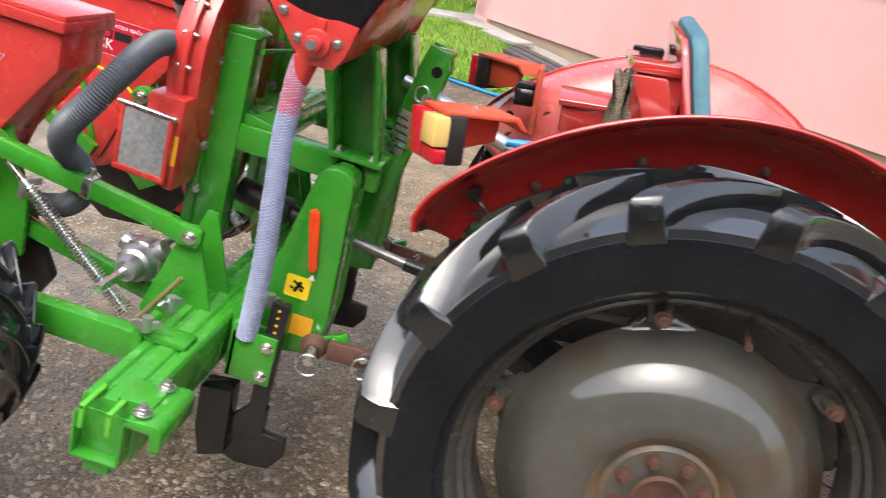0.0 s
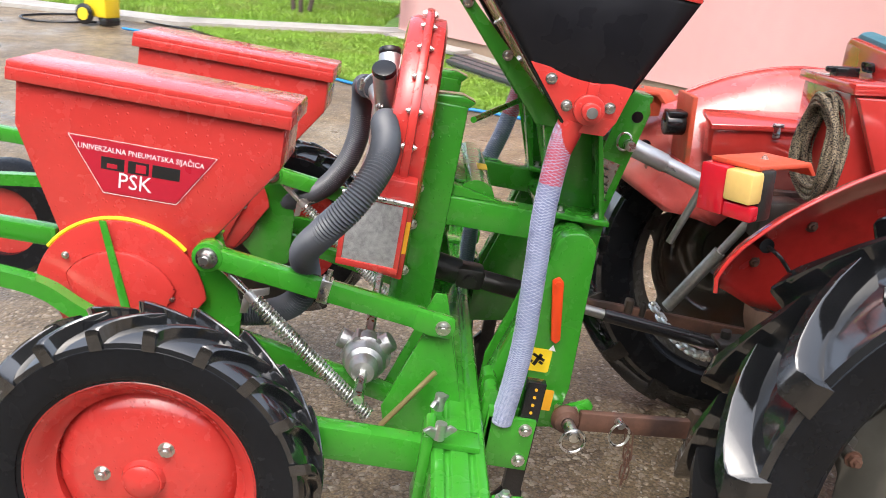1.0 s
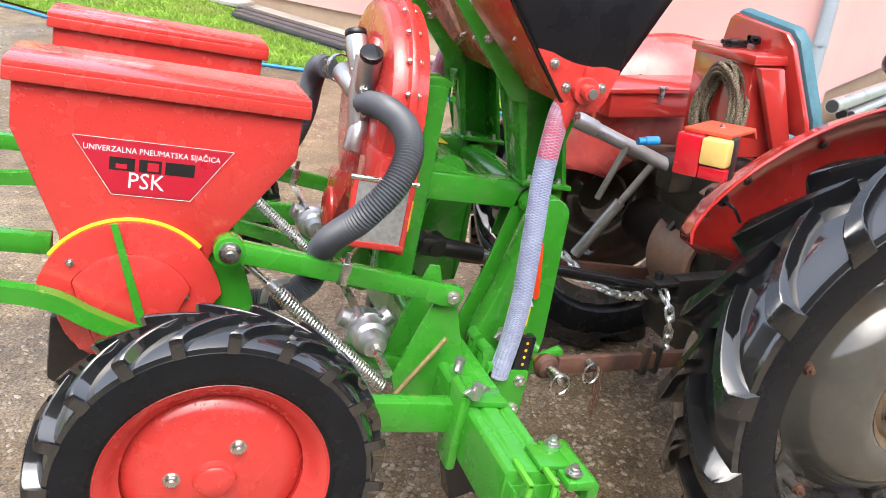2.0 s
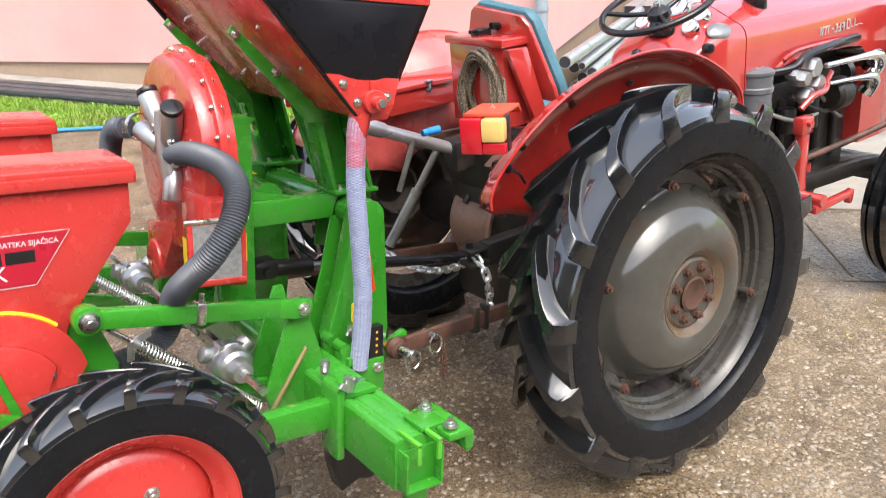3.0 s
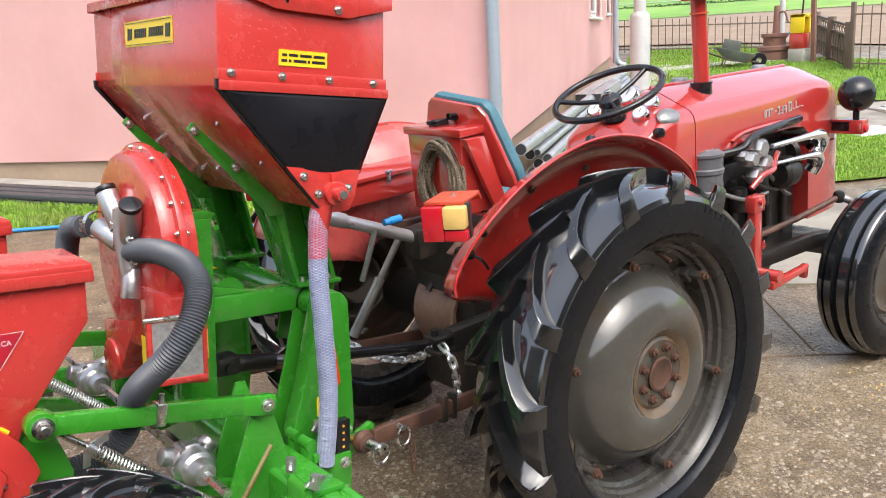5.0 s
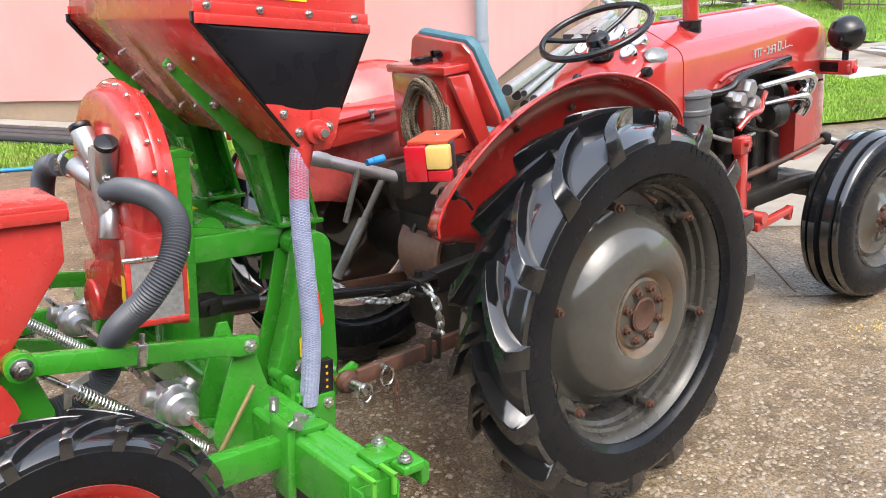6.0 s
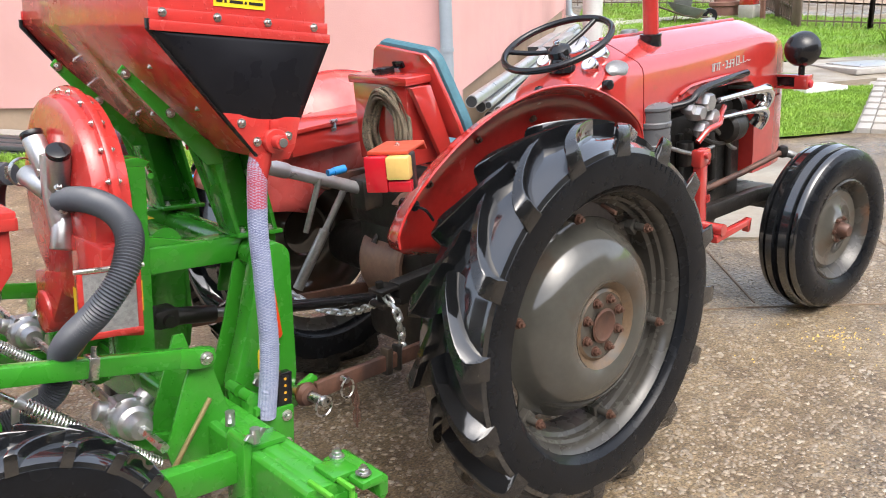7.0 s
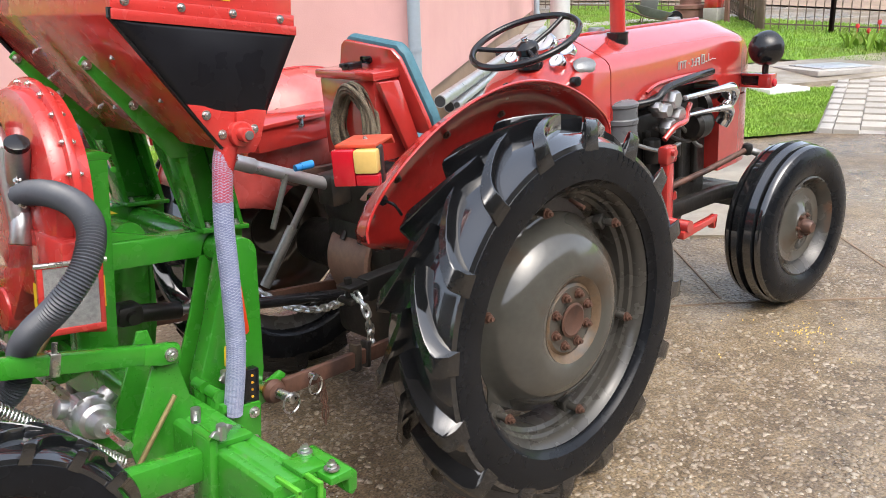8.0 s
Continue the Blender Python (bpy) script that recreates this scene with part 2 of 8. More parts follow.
def ground_material():
    """Wet, worn concrete with pebbles showing, damp stains and puddled gloss."""
    m = bpy.data.materials.new("wet_pebbly_concrete")
    m.use_nodes = True
    n, l = m.node_tree.nodes, m.node_tree.links
    b = n["Principled BSDF"]
    at = n.new("ShaderNodeTexCoord")

    def tex(kind, sc, detail=6):
        t = n.new(kind)
        t.inputs["Scale"].default_value = sc
        if kind.endswith("Noise"):
            t.inputs["Detail"].default_value = detail
        l.new(at.outputs["Object"], t.inputs["Vector"])
        return t

    def ramp(value, *stops):
        r = n.new("ShaderNodeValToRGB")
        while len(r.color_ramp.elements) < len(stops):
            r.color_ramp.elements.new(0.5)
        for e, (p, c) in zip(r.color_ramp.elements, stops):
            e.position, e.color = p, (*c, 1)
        l.new(value, r.inputs[0])
        return r.outputs[0]

    def mix(fac, a, c, how="MIX"):
        x = n.new("ShaderNodeMix")
        x.data_type, x.blend_type = "RGBA", how
        if isinstance(fac, float):
            x.inputs[0].default_value = fac
        else:
            l.new(fac, x.inputs[0])
        l.new(a, x.inputs[6])
        l.new(c, x.inputs[7])
        return x.outputs[2]

    big = ramp(tex("ShaderNodeTexNoise", 0.9).outputs["Fac"], (0.3, (0.100, 0.076, 0.048)), (0.5, (0.185, 0.143, 0.091)), (0.72, (0.255, 0.207, 0.138)))
    mid = ramp(tex("ShaderNodeTexNoise", 9).outputs["Fac"], (0.3, (0.55, 0.5, 0.46)), (0.7, (1.25, 1.22, 1.18)))
    base = mix(1.0, big, mid, "MULTIPLY")
    grit = ramp(tex("ShaderNodeTexNoise", 120, 3).outputs["Fac"], (0.35, (0.45, 0.43, 0.40)), (0.65, (1.5, 1.48, 1.44)))
    base = mix(1.0, base, grit, "MULTIPLY")
    cells = tex("ShaderNodeTexVoronoi", 34)
    where = ramp(cells.outputs["Distance"], (0.24, (1, 1, 1)), (0.36, (0, 0, 0)))
    stone = ramp(cells.outputs["Color"], (0.0, (0.10, 0.085, 0.07)), (0.4, (0.20, 0.165, 0.13)), (0.7, (0.32, 0.265, 0.20)), (1.0, (0.56, 0.50, 0.42)))
    patch = ramp(tex("ShaderNodeTexNoise", 3.5).outputs["Fac"], (0.42, (0, 0, 0)), (0.6, (0.8, 0.8, 0.8)))
    base = mix(mix(1.0, where, patch, "MULTIPLY"), base, stone)
    small = tex("ShaderNodeTexVoronoi", 88)
    chips = ramp(small.outputs["Distance"], (0.20, (0.75, 0.75, 0.75)), (0.34, (0, 0, 0)))
    chip = ramp(small.outputs["Color"], (0.0, (0.05, 0.042, 0.033)), (0.5, (0.15, 0.12, 0.085)), (0.85, (0.30, 0.25, 0.19)), (1.0, (0.58, 0.52, 0.44)))
    base = mix(chips, base, chip)
    l.new(base, b.inputs["Base Color"])
    wet = ramp(tex("ShaderNodeTexNoise", 1.3).outputs["Fac"], (0.36, (0.22, 0.22, 0.22)), (0.62, (0.62, 0.62, 0.62)))
    l.new(wet, b.inputs["Roughness"])
    bp = n.new("ShaderNodeBump")
    bp.inputs["Strength"].default_value, bp.inputs["Distance"].default_value = 0.85, 0.006
    hgt = n.new("ShaderNodeMath")
    hgt.operation = "ADD"
    l.new(where, hgt.inputs[0])
    l.new(tex("ShaderNodeTexNoise", 45).outputs["Fac"], hgt.inputs[1])
    l.new(hgt.outputs[0], bp.inputs["Height"])
    l.new(bp.outputs[0], b.inputs["Normal"])
    return m


YARD = ground_material()
PEBBLE = material("yard_pebble", (0.225, 0.18, 0.13), 0.4, vary=0.5, scale=12, second=(0.36, 0.31, 0.24), second_at=(0.55, 0.62), second_scale=20)
PAVER = material("beige_paver", (0.40, 0.37, 0.32), 0.65, vary=0.15, scale=6, bump=0.3, bump_scale=60, island=0.35)


# ---- mesh helpers ----
def bm_box(x0, y0, z0, x1, y1, z1, bevel=0.004, seg=2):
    bm = bmesh.new()
    bmesh.ops.create_cube(bm, size=1, matrix=Matrix.LocRotScale(((x0 + x1) / 2, (y0 + y1) / 2, (z0 + z1) / 2), None, (abs(x1 - x0), abs(y1 - y0), abs(z1 - z0))))
    if bevel:
        bmesh.ops.bevel(bm, geom=bm.edges[:], offset=bevel, segments=seg, affect="EDGES", profile=0.5)
    return bm


def bm_prism(pts, axis, a, b, bevel=0.0):
    """A polygon in the plane across the axis, drawn out from a to b. Polygon points are the other two coordinates in xyz order."""
    bm = bmesh.new()
    place = {"x": lambda p, v: (v, p[0], p[1]), "y": lambda p, v: (p[0], v, p[1]), "z": lambda p, v: (p[0], p[1], v)}[axis]
    one, two = [bm.verts.new(place(p, a)) for p in pts], [bm.verts.new(place(p, b)) for p in pts]
    bm.faces.new(one), bm.faces.new(two[::-1])
    for k in range(len(pts)):
        j = (k + 1) % len(pts)
        bm.faces.new((one[j], one[k], two[k], two[j]))
    bmesh.ops.recalc_face_normals(bm, faces=bm.faces[:])
    if bevel:
        bmesh.ops.bevel(bm, geom=bm.edges[:], offset=bevel, segments=2, affect="EDGES", profile=0.5)
    return bm


def bm_cyl(p, q, r, seg=20, r2=None, bevel=0.0):
    p, q = Vector(p), Vector(q)
    bm = bmesh.new()
    turn = (q - p).to_track_quat("Z", "Y").to_matrix().to_4x4()
    bmesh.ops.create_cone(bm, cap_ends=True, segments=seg, radius1=r, radius2=r if r2 is None else r2, depth=(q - p).length,
                          matrix=Matrix.Translation((p + q) / 2) @ turn)
    if bevel:
        caps = [e for e in bm.edges if any(len(f.verts) == seg for f in e.link_faces)]
        bmesh.ops.bevel(bm, geom=caps, offset=bevel, segments=2, affect="EDGES", profile=0.5)
    return bm


def bm_lathe(profile, seg=48, axis="y", at=(0, 0, 0), closed=False):
    """Turns a list of (radius, height along the axis) round the axis."""
    bm = bmesh.new()
    rings = []
    for r, h in profile:
        ring = []
        for k in range(seg):
            a = math.tau * k / seg
            u, v = r * math.cos(a), r * math.sin(a)
            p = {"x": (h, u, v), "y": (u, h, v), "z": (u, v, h)}[axis]
            ring.append(bm.verts.new((p[0] + at[0], p[1] + at[1], p[2] + at[2])))
        rings.append(ring)
    pairs = list(zip(rings, rings[1:])) + ([(rings[-1], rings[0])] if closed else [])
    for one, two in pairs:
        for k in range(seg):
            j = (k + 1) % seg
            bm.faces.new((one[k], one[j], two[j], two[k]))
    if not closed:
        bm.faces.new(rings[0]), bm.faces.new(rings[-1])
    bmesh.ops.remove_doubles(bm, verts=bm.verts[:], dist=1e-5)
    bmesh.ops.recalc_face_normals(bm, faces=bm.faces[:])
    return bm


def smooth_line(pts, steps=8, closed=False):
    """Points of a Catmull-Rom curve through pts."""
    pts = [Vector(p) for p in pts]
    n = len(pts)
    out = []
    for k in range(n if closed else n - 1):
        a, b, c, d = (pts[(k + o) % n] if closed else pts[min(max(k + o, 0), n - 1)] for o in (-1, 0, 1, 2))
        for s in range(steps):
            t = s / steps
            out.append(0.5 * (2 * b + (c - a) * t + (2 * a - 5 * b + 4 * c - d) * t * t + (3 * b - a - 3 * c + d) * t ** 3))
    if not closed:
        out.append(pts[-1])
    return out


def bm_tube(line, r, seg=12, closed=False):
    """A round tube along a line of points; r may be a function of the point's number."""
    bm = bmesh.new()
    line = [Vector(p) for p in line]
    n = len(line)
    side = None
    rings = []
    for k, p in enumerate(line):
        way = (line[(k + 1) % n] - line[k - 1]) if closed else (line[min(k + 1, n - 1)] - line[max(k - 1, 0)])
        way.normalize()
        if side is None:
            side = way.orthogonal().normalized()
        side = (side - way * side.dot(way)).normalized()
        up = way.cross(side)
        rad = r(k) if callable(r) else r
        rings.append([bm.verts.new(p + rad * (math.cos(math.tau * s / seg) * side + math.sin(math.tau * s / seg) * up)) for s in range(seg)])
    pairs = list(zip(rings, rings[1:])) + ([(rings[-1], rings[0])] if closed else [])
    for one, two in pairs:
        best = 0
        if closed and two is rings[0]:
            best = min(range(seg), key=lambda o: sum((one[s].co - two[(s + o) % seg].co).length for s in range(seg)))
        for s in range(seg):
            j = (s + 1) % seg
            bm.faces.new((one[s], one[j], two[(j + best) % seg], two[(s + best) % seg]))
    if not closed:
        bm.faces.new(rings[0][::-1]), bm.faces.new(rings[-1])
    bmesh.ops.recalc_face_normals(bm, faces=bm.faces[:])
    return bm


def joined(*some):
    """Several bmeshes as one."""
    out = bmesh.new()
    for bm in some:
        me = bpy.data.meshes.new("tmp")
        bm.to_mesh(me)
        bm.free()
        out.from_mesh(me)
        bpy.data.meshes.remove(me)
    return out


def moved(bm, m):
    bmesh.ops.transform(bm, matrix=m, verts=bm.verts[:])
    return bm


def mesh_of(bm, name, mat, angle=38):
    me = bpy.data.meshes.new(name)
    bm.to_mesh(me)
    bm.free()
    for p in me.polygons:
        p.use_smooth = True
    me.set_sharp_from_angle(angle=radians(angle))
    me.materials.append(mat)
    return me


def part(name, bm, mat, parent, label="", angle=38):
    ob = new(name, bm if isinstance(bm, bpy.types.Mesh) else mesh_of(bm, name, mat, angle))
    ob.parent = parent
    return tagged(ob, label)


def thing(name, label, category, m=Matrix.Identity(4), group=""):
    ob = new(name)
    ob.matrix_world = m
    return tagged(ob, label, category, group)


def group_part(name, parent, m=Matrix.Identity(4), label=""):
    ob = new(name)
    ob.parent, ob.matrix_basis = parent, m
    return tagged(ob, label)


def solid(name, bm, mat, label, category, group="", kind="", m=Matrix.Identity(4)):
    ob = new(name, mesh_of(bm, name, mat))
    ob.matrix_world = m
    return tagged(ob, label, category, group, kind)


def hexagon(r):
    return [(r * math.cos(math.tau * k / 6), r * math.sin(math.tau * k / 6)) for k in range(6)]


BOLT_MESH = mesh_of(joined(bm_cyl((0, 0, 0), (0, 0, 0.0025), 0.0125, 14), bm_prism(hexagon(0.0088), "z", 0.0025, 0.0095, 0.001), bm_cyl((0, 0, 0.0095), (0, 0, 0.014), 0.005, 10)), "bolt", ZINC)
RUSTBOLT_MESH = mesh_of(joined(bm_cyl((0, 0, 0), (0, 0, 0.003), 0.016, 14), bm_prism(hexagon(0.0125), "z", 0.003, 0.014, 0.0015), bm_cyl((0, 0, 0.014), (0, 0, 0.022), 0.006, 10)), "wheel_bolt", RUST)


def bolt(parent, at, way, size=1.0, mesh=None):
    ob = new("bolt", mesh or BOLT_MESH)
    ob.parent = parent
    ob.matrix_basis = Matrix.LocRotScale(at, Vector(way).to_track_quat("Z", "Y"), (size,) * 3)
    return ob


def lettering(text, size, mat, parent, m, name="lettering", thick=0.0006):
    """Raised writing in the built-in font; its baseline starts at m, reading along m's x axis."""
    cu = bpy.data.curves.new(name, "FONT")
    cu.body, cu.size, cu.extrude, cu.resolution_u = text, size, thick, 2
    tmp = bpy.data.objects.new("tmp", cu)
    scene.collection.objects.link(tmp)
    me = bpy.data.meshes.new_from_object(tmp.evaluated_get(bpy.context.evaluated_depsgraph_get()))
    bpy.data.objects.remove(tmp)
    me.materials.clear()
    me.materials.append(mat)
    ob = new(name, me)
    ob.parent, ob.matrix_basis = parent, m
    return ob


def axes(origin, x, y):
    """A pose whose x and y axes point along x and (as near as can be) y."""
    x = Vector(x).normalized()
    z = x.cross(Vector(y)).normalized()
    y = z.cross(x)
    return Matrix(((x[0], y[0], z[0], origin[0]), (x[1], y[1], z[1], origin[1]), (x[2], y[2], z[2], origin[2]), (0, 0, 0, 1)))


# ---- the lie of the land ----
def height(x, y):
    k = max(0.0, y - 0.9)
    near = max(0.0735 + 0.024 * min(x, 14.0), 0.012 + 0.0577 * (min(x, 14.0) - 0.033)) + 0.075 * min(k * k / (k + 1.0), 9.0)
    r = math.hypot(x, max(y, 0))
    far = max(0.0, r - 17.5)
    if far <= 0:
        return near
    az = math.degrees(math.atan2(y, x)) if x > 0 else 90
    garden = near + 0.052 * min(far, 70) + 0.02 * min(max(0.0, far - 70), 230)
    # to the east: a field, a meadow, a hill that climbs to the south, and a wooded slope behind
    crest = 2.4 + 0.19 * min(20.0, max(0.0, 36.8 - az))
    stops = ((17.5, 1.45), (60.0, 2.53), (120.0, 6.4), (200.0, 1.59 + 200 * math.tan(radians(crest))), (232.0, 1.59 + 232 * math.tan(radians(crest - 0.25))), (330.0, 52.0), (900.0, 60.0))
    east = stops[0][1]
    for (r0, z0), (r1, z1) in zip(stops, stops[1:]):
        if r > r0:
            east = z0 + (z1 - z0) * min(1.0, (r - r0) / (r1 - r0))
    side = min(1.0, max(0.0, (80 - az) / 16)) * min(1.0, max(0.0, (az + 45) / 30))
    share = side * min(1.0, far / 30)
    return garden + (east - garden) * share

# ---- ground ----
def sheet(name, xs, ys, mat, lift=0.0, keep=None, label="", category=""):
    bm = bmesh.new()
    grid = {}
    for i, x in enumerate(xs):
        for j, y in enumerate(ys):
            if keep is None or keep(x, y):
                grid[i, j] = bm.verts.new((x, y, height(x, y) + lift - 0.05 * max(0.0, math.hypot(x, y) - 20)))
    for i in range(len(xs) - 1):
        for j in range(len(ys) - 1):
            q = [grid.get(k) for k in ((i, j), (i + 1, j), (i + 1, j + 1), (i, j + 1))]
            if all(q):
                bm.faces.new(q)
    return tagged(new(name, mesh_of(bm, name, mat)), label, category, kind="structure")


def spread(lo, hi, near, step, grow):
    """Values from lo to hi, close together near 0 and ever wider apart outwards."""
    out, v, s = [0.0], 0.0, step
    while v < hi:
        v += s
        s = step if v < near else s * grow
        out.append(v)
    v, s = 0.0, step
    while v > lo:
        v -= s
        s = step if v > -near else s * grow
        out.insert(0, v)
    return out


sheet("ground", spread(-300, 420, 14, 0.5, 1.18), spread(-300, 420, 12, 0.5, 1.18), YARD, label="wet worn concrete yard with pebbles showing through", category="ground")

# unseen board walls added to close the yard behind and darken reflections
ADDEDWALL = material("added_wall_board", (0.13, 0.105, 0.08), 0.85, vary=0.3, scale=1.5, bump=0.4, bump_scale=20)
for wall_name, (x0, y0, x1, y1) in (("wall_south", (-11, -8.2, 9, -7.9)), ("wall_west", (-11, -7.9, -10.7, 1.0))):
    wb = new(wall_name, mesh_of(bm_box(x0, y0, -1.2, x1, y1, 4.6, 0.02), wall_name, ADDEDWALL))
    tagged(wb, "unseen board wall added to darken reflections in the yard", "wall", kind="structure")

HOUSE_A, HOUSE_C = Vector((-1.54, 9.12, 0)), Vector((2.71, 2.81, 0))
FRONT, SIDE = Vector((0.559, -0.829, 0)), Vector((0.829, 0.559, 0))
FRONT_LENGTH, SIDE_LENGTH = 7.61, 8.5


def inside(poly):
    def test(x, y):
        hit = False
        for k in range(len(poly)):
            (x1, y1), (x2, y2) = poly[k - 1], poly[k]
            if (y1 > y) != (y2 > y) and x < (x2 - x1) * (y - y1) / (y2 - y1) + x1:
                hit = not hit
        return hit
    return test


def lawn_patch(name, poly, label, step=0.12):
    """A flat turf sheet with the outline poly, 2 cm above the yard."""
    bm = bmesh.new()
    xs, ys = [p[0] for p in poly], [p[1] for p in poly]
    face = bm.faces.new([bm.verts.new((*p, 0)) for p in poly])
    big = max(max(xs) - min(xs), max(ys) - min(ys))
    cuts = int(big / (0.5 if big < 15 else 4))
    for k in range(1, cuts):
        for axis, lo, hi in ((0, min(xs), max(xs)), (1, min(ys), max(ys))):
            co = [0, 0, 0]
            co[axis] = lo + (hi - lo) * k / cuts
            no = [0, 0, 0]
            no[axis] = 1
            bmesh.ops.bisect_plane(bm, geom=bm.verts[:] + bm.edges[:] + bm.faces[:], plane_co=co, plane_no=no)
    for v in bm.verts:
        v.co.z = height(v.co.x, v.co.y) + 0.022
    bmesh.ops.recalc_face_normals(bm, faces=bm.faces[:])
    for f in bm.faces:
        if f.normal.z < 0:
            f.normal_flip()
    return tagged(new(name, mesh_of(bm, name, TURF)), label, "lawn", kind="structure")


LAWNS = {
    "lawn_1": ([(-3.95, 8.15), (-1.75, 8.55), (-1.2, 8.2), (2.05, 3.35), (1.6, 3.0), (0.9, 3.95), (0.05, 4.72), (-0.9, 5.2), (-1.75, 5.75), (-2.6, 6.7)], "strip of short green grass along the pink house"),
    "lawn_2": ([(-11, 9.3), (-7.2, 9.55), (-4.4, 8.95), (-1.75, 9.35), (-1.2, 9.6), (2.5, 14), (4, 24), (-22, 24), (-22, 14)], "green lawn behind the concrete path with young trees"),
    "lawn_3": ([(4.55, 1.2), (5.18, 0.70), (7.2, 1.36), (6.35, 2.3), (6.2, 2.6), (6.9, 3.9), (7.0, 5.2), (5.4, 4.3), (4.0, 3.0), (3.9, 1.9)], "fresh green lawn beside the paved path"),
    "lawn_4": ([(7.2, 3.1), (8.6, 2.6), (9.2, 1.0), (12.2, 0.0), (12.4, 3.2), (12.2, 5.2), (13.4, 7.4), (11.6, 8.6), (7.9, 5.9)], "green grass in front of the iron fence"),
}
for lawn_name, (poly, text) in LAWNS.items():
    lawn_patch(lawn_name, poly, text)

# ---- the pink house: walls with openings, plinth, windows, downpipes ----
BASE_Z, EAVES_Z = 0.66, 3.75


def wall_bm(length, z0, z1, thick, openings):
    """A wall along +x from 0, face at y=0, going back to y=thick, with rectangular openings (x0, z0, x1, z1)."""
    xs = sorted({0, length, *(v for o in openings for v in (o[0], o[2]))})
    zs = sorted({z0, z1, *(v for o in openings for v in (o[1], o[3]))})
    solid_cell = lambda i, k: not any(o[0] <= xs[i] and xs[i + 1] <= o[2] and o[1] <= zs[k] and zs[k + 1] <= o[3] for o in openings)
    bm = bmesh.new()
    verts = {}
    vert = lambda x, y, z: verts.setdefault((x, y, z), bm.verts.new((x, y, z))) if (x, y, z) not in verts else verts[x, y, z]
    nx, nz = len(xs) - 1, len(zs) - 1
    for i in range(nx):
        for k in range(nz):
            if not solid_cell(i, k):
                continue
            a, b, c, d = xs[i], xs[i + 1], zs[k], zs[k + 1]
            for y in (0, thick):
                bm.faces.new([vert(*p) for p in ((a, y, c), (b, y, c), (b, y, d), (a, y, d))])
            for on, p in ((i == 0 or not solid_cell(i - 1, k), ((a, 0, c), (a, 0, d), (a, thick, d), (a, thick, c))),
                          (i == nx - 1 or not solid_cell(i + 1, k), ((b, 0, c), (b, 0, d), (b, thick, d), (b, thick, c))),
                          (k == 0 or not solid_cell(i, k - 1), ((a, 0, c), (b, 0, c), (b, thick, c), (a, thick, c))),
                          (k == nz - 1 or not solid_cell(i, k + 1), ((a, 0, d), (b, 0, d), (b, thick, d), (a, thick, d)))):
                if on:
                    bm.faces.new([vert(*q) for q in p])
    bmesh.ops.recalc_face_normals(bm, faces=bm.faces[:])
    return bm


FRONT_M = axes((*HOUSE_A.xy, 0), FRONT, (-FRONT.y, FRONT.x, 0))
SIDE_M = axes((*HOUSE_C.xy, 0), SIDE, (-SIDE.y, SIDE.x, 0))
BACK_M = axes((*(HOUSE_A + SIDE * SIDE_LENGTH).xy, 0), FRONT, (-FRONT.y, FRONT.x, 0))
LEFT_M = axes((*HOUSE_A.xy, 0), SIDE, (-SIDE.y, SIDE.x, 0))
house = thing("house", "pink plastered house with white windows and a tan plinth", "house")
front_windows = [(4.63, 1.75, 6.32, 3.1)]
side_windows = [(2.14, 2.06, 2.75, 3.1), (3.26, 2.09, 3.87, 3.1), (4.37, 2.13, 4.98, 3.1), (5.63, 1.82, 6.89, 3.1), (7.74, 1.90, 8.20, 2.44)]
wall_front = part("wall", wall_bm(FRONT_LENGTH, BASE_Z, EAVES_Z, 0.35, front_windows), PINK, house)
wall_front.matrix_basis = FRONT_M


def climbing(bm):
    """The plinth's top climbs with the ground along the house's side."""
    for v in bm.verts:
        if abs(v.co.z - BASE_Z) < 1e-6:
            v.co.z = 0.725 + 0.056 * v.co.x
    return bm


wall_side = part("wall", climbing(wall_bm(SIDE_LENGTH, BASE_Z, EAVES_Z, 0.35, side_windows)), PINK, house)
wall_side.matrix_basis = SIDE_M
for mm, length, off in ((BACK_M, FRONT_LENGTH, 0), (LEFT_M, SIDE_LENGTH, -0.35)):
    w = part("wall", wall_bm(length, -0.3, EAVES_Z, 0.34, []), PINK, house)
    w.matrix_basis = mm @ Matrix.Translation((0, off, 0))
for mm, length in ((FRONT_M, FRONT_LENGTH), (SIDE_M, SIDE_LENGTH)):
    base = wall_bm(length - 0.03, -0.4, BASE_Z, 0.3, [])
    p = part("plinth", climbing(base) if mm is SIDE_M else base, PLINTH, house, "tan rendered plinth")
    p.matrix_basis = mm @ Matrix.Translation((0.015, 0.035, 0))
roof_bm = bm_prism([(-0.6, EAVES_Z), (FRONT_LENGTH + 0.6, EAVES_Z), (FRONT_LENGTH / 2, EAVES_Z + 2.4)], "y", -0.7, SIDE_LENGTH + 0.7)
rf = part("roof", roof_bm, ROOF, house, "brown tiled pitched roof")
rf.matrix_basis = axes((*HOUSE_A.xy, 0.02), FRONT, SIDE)


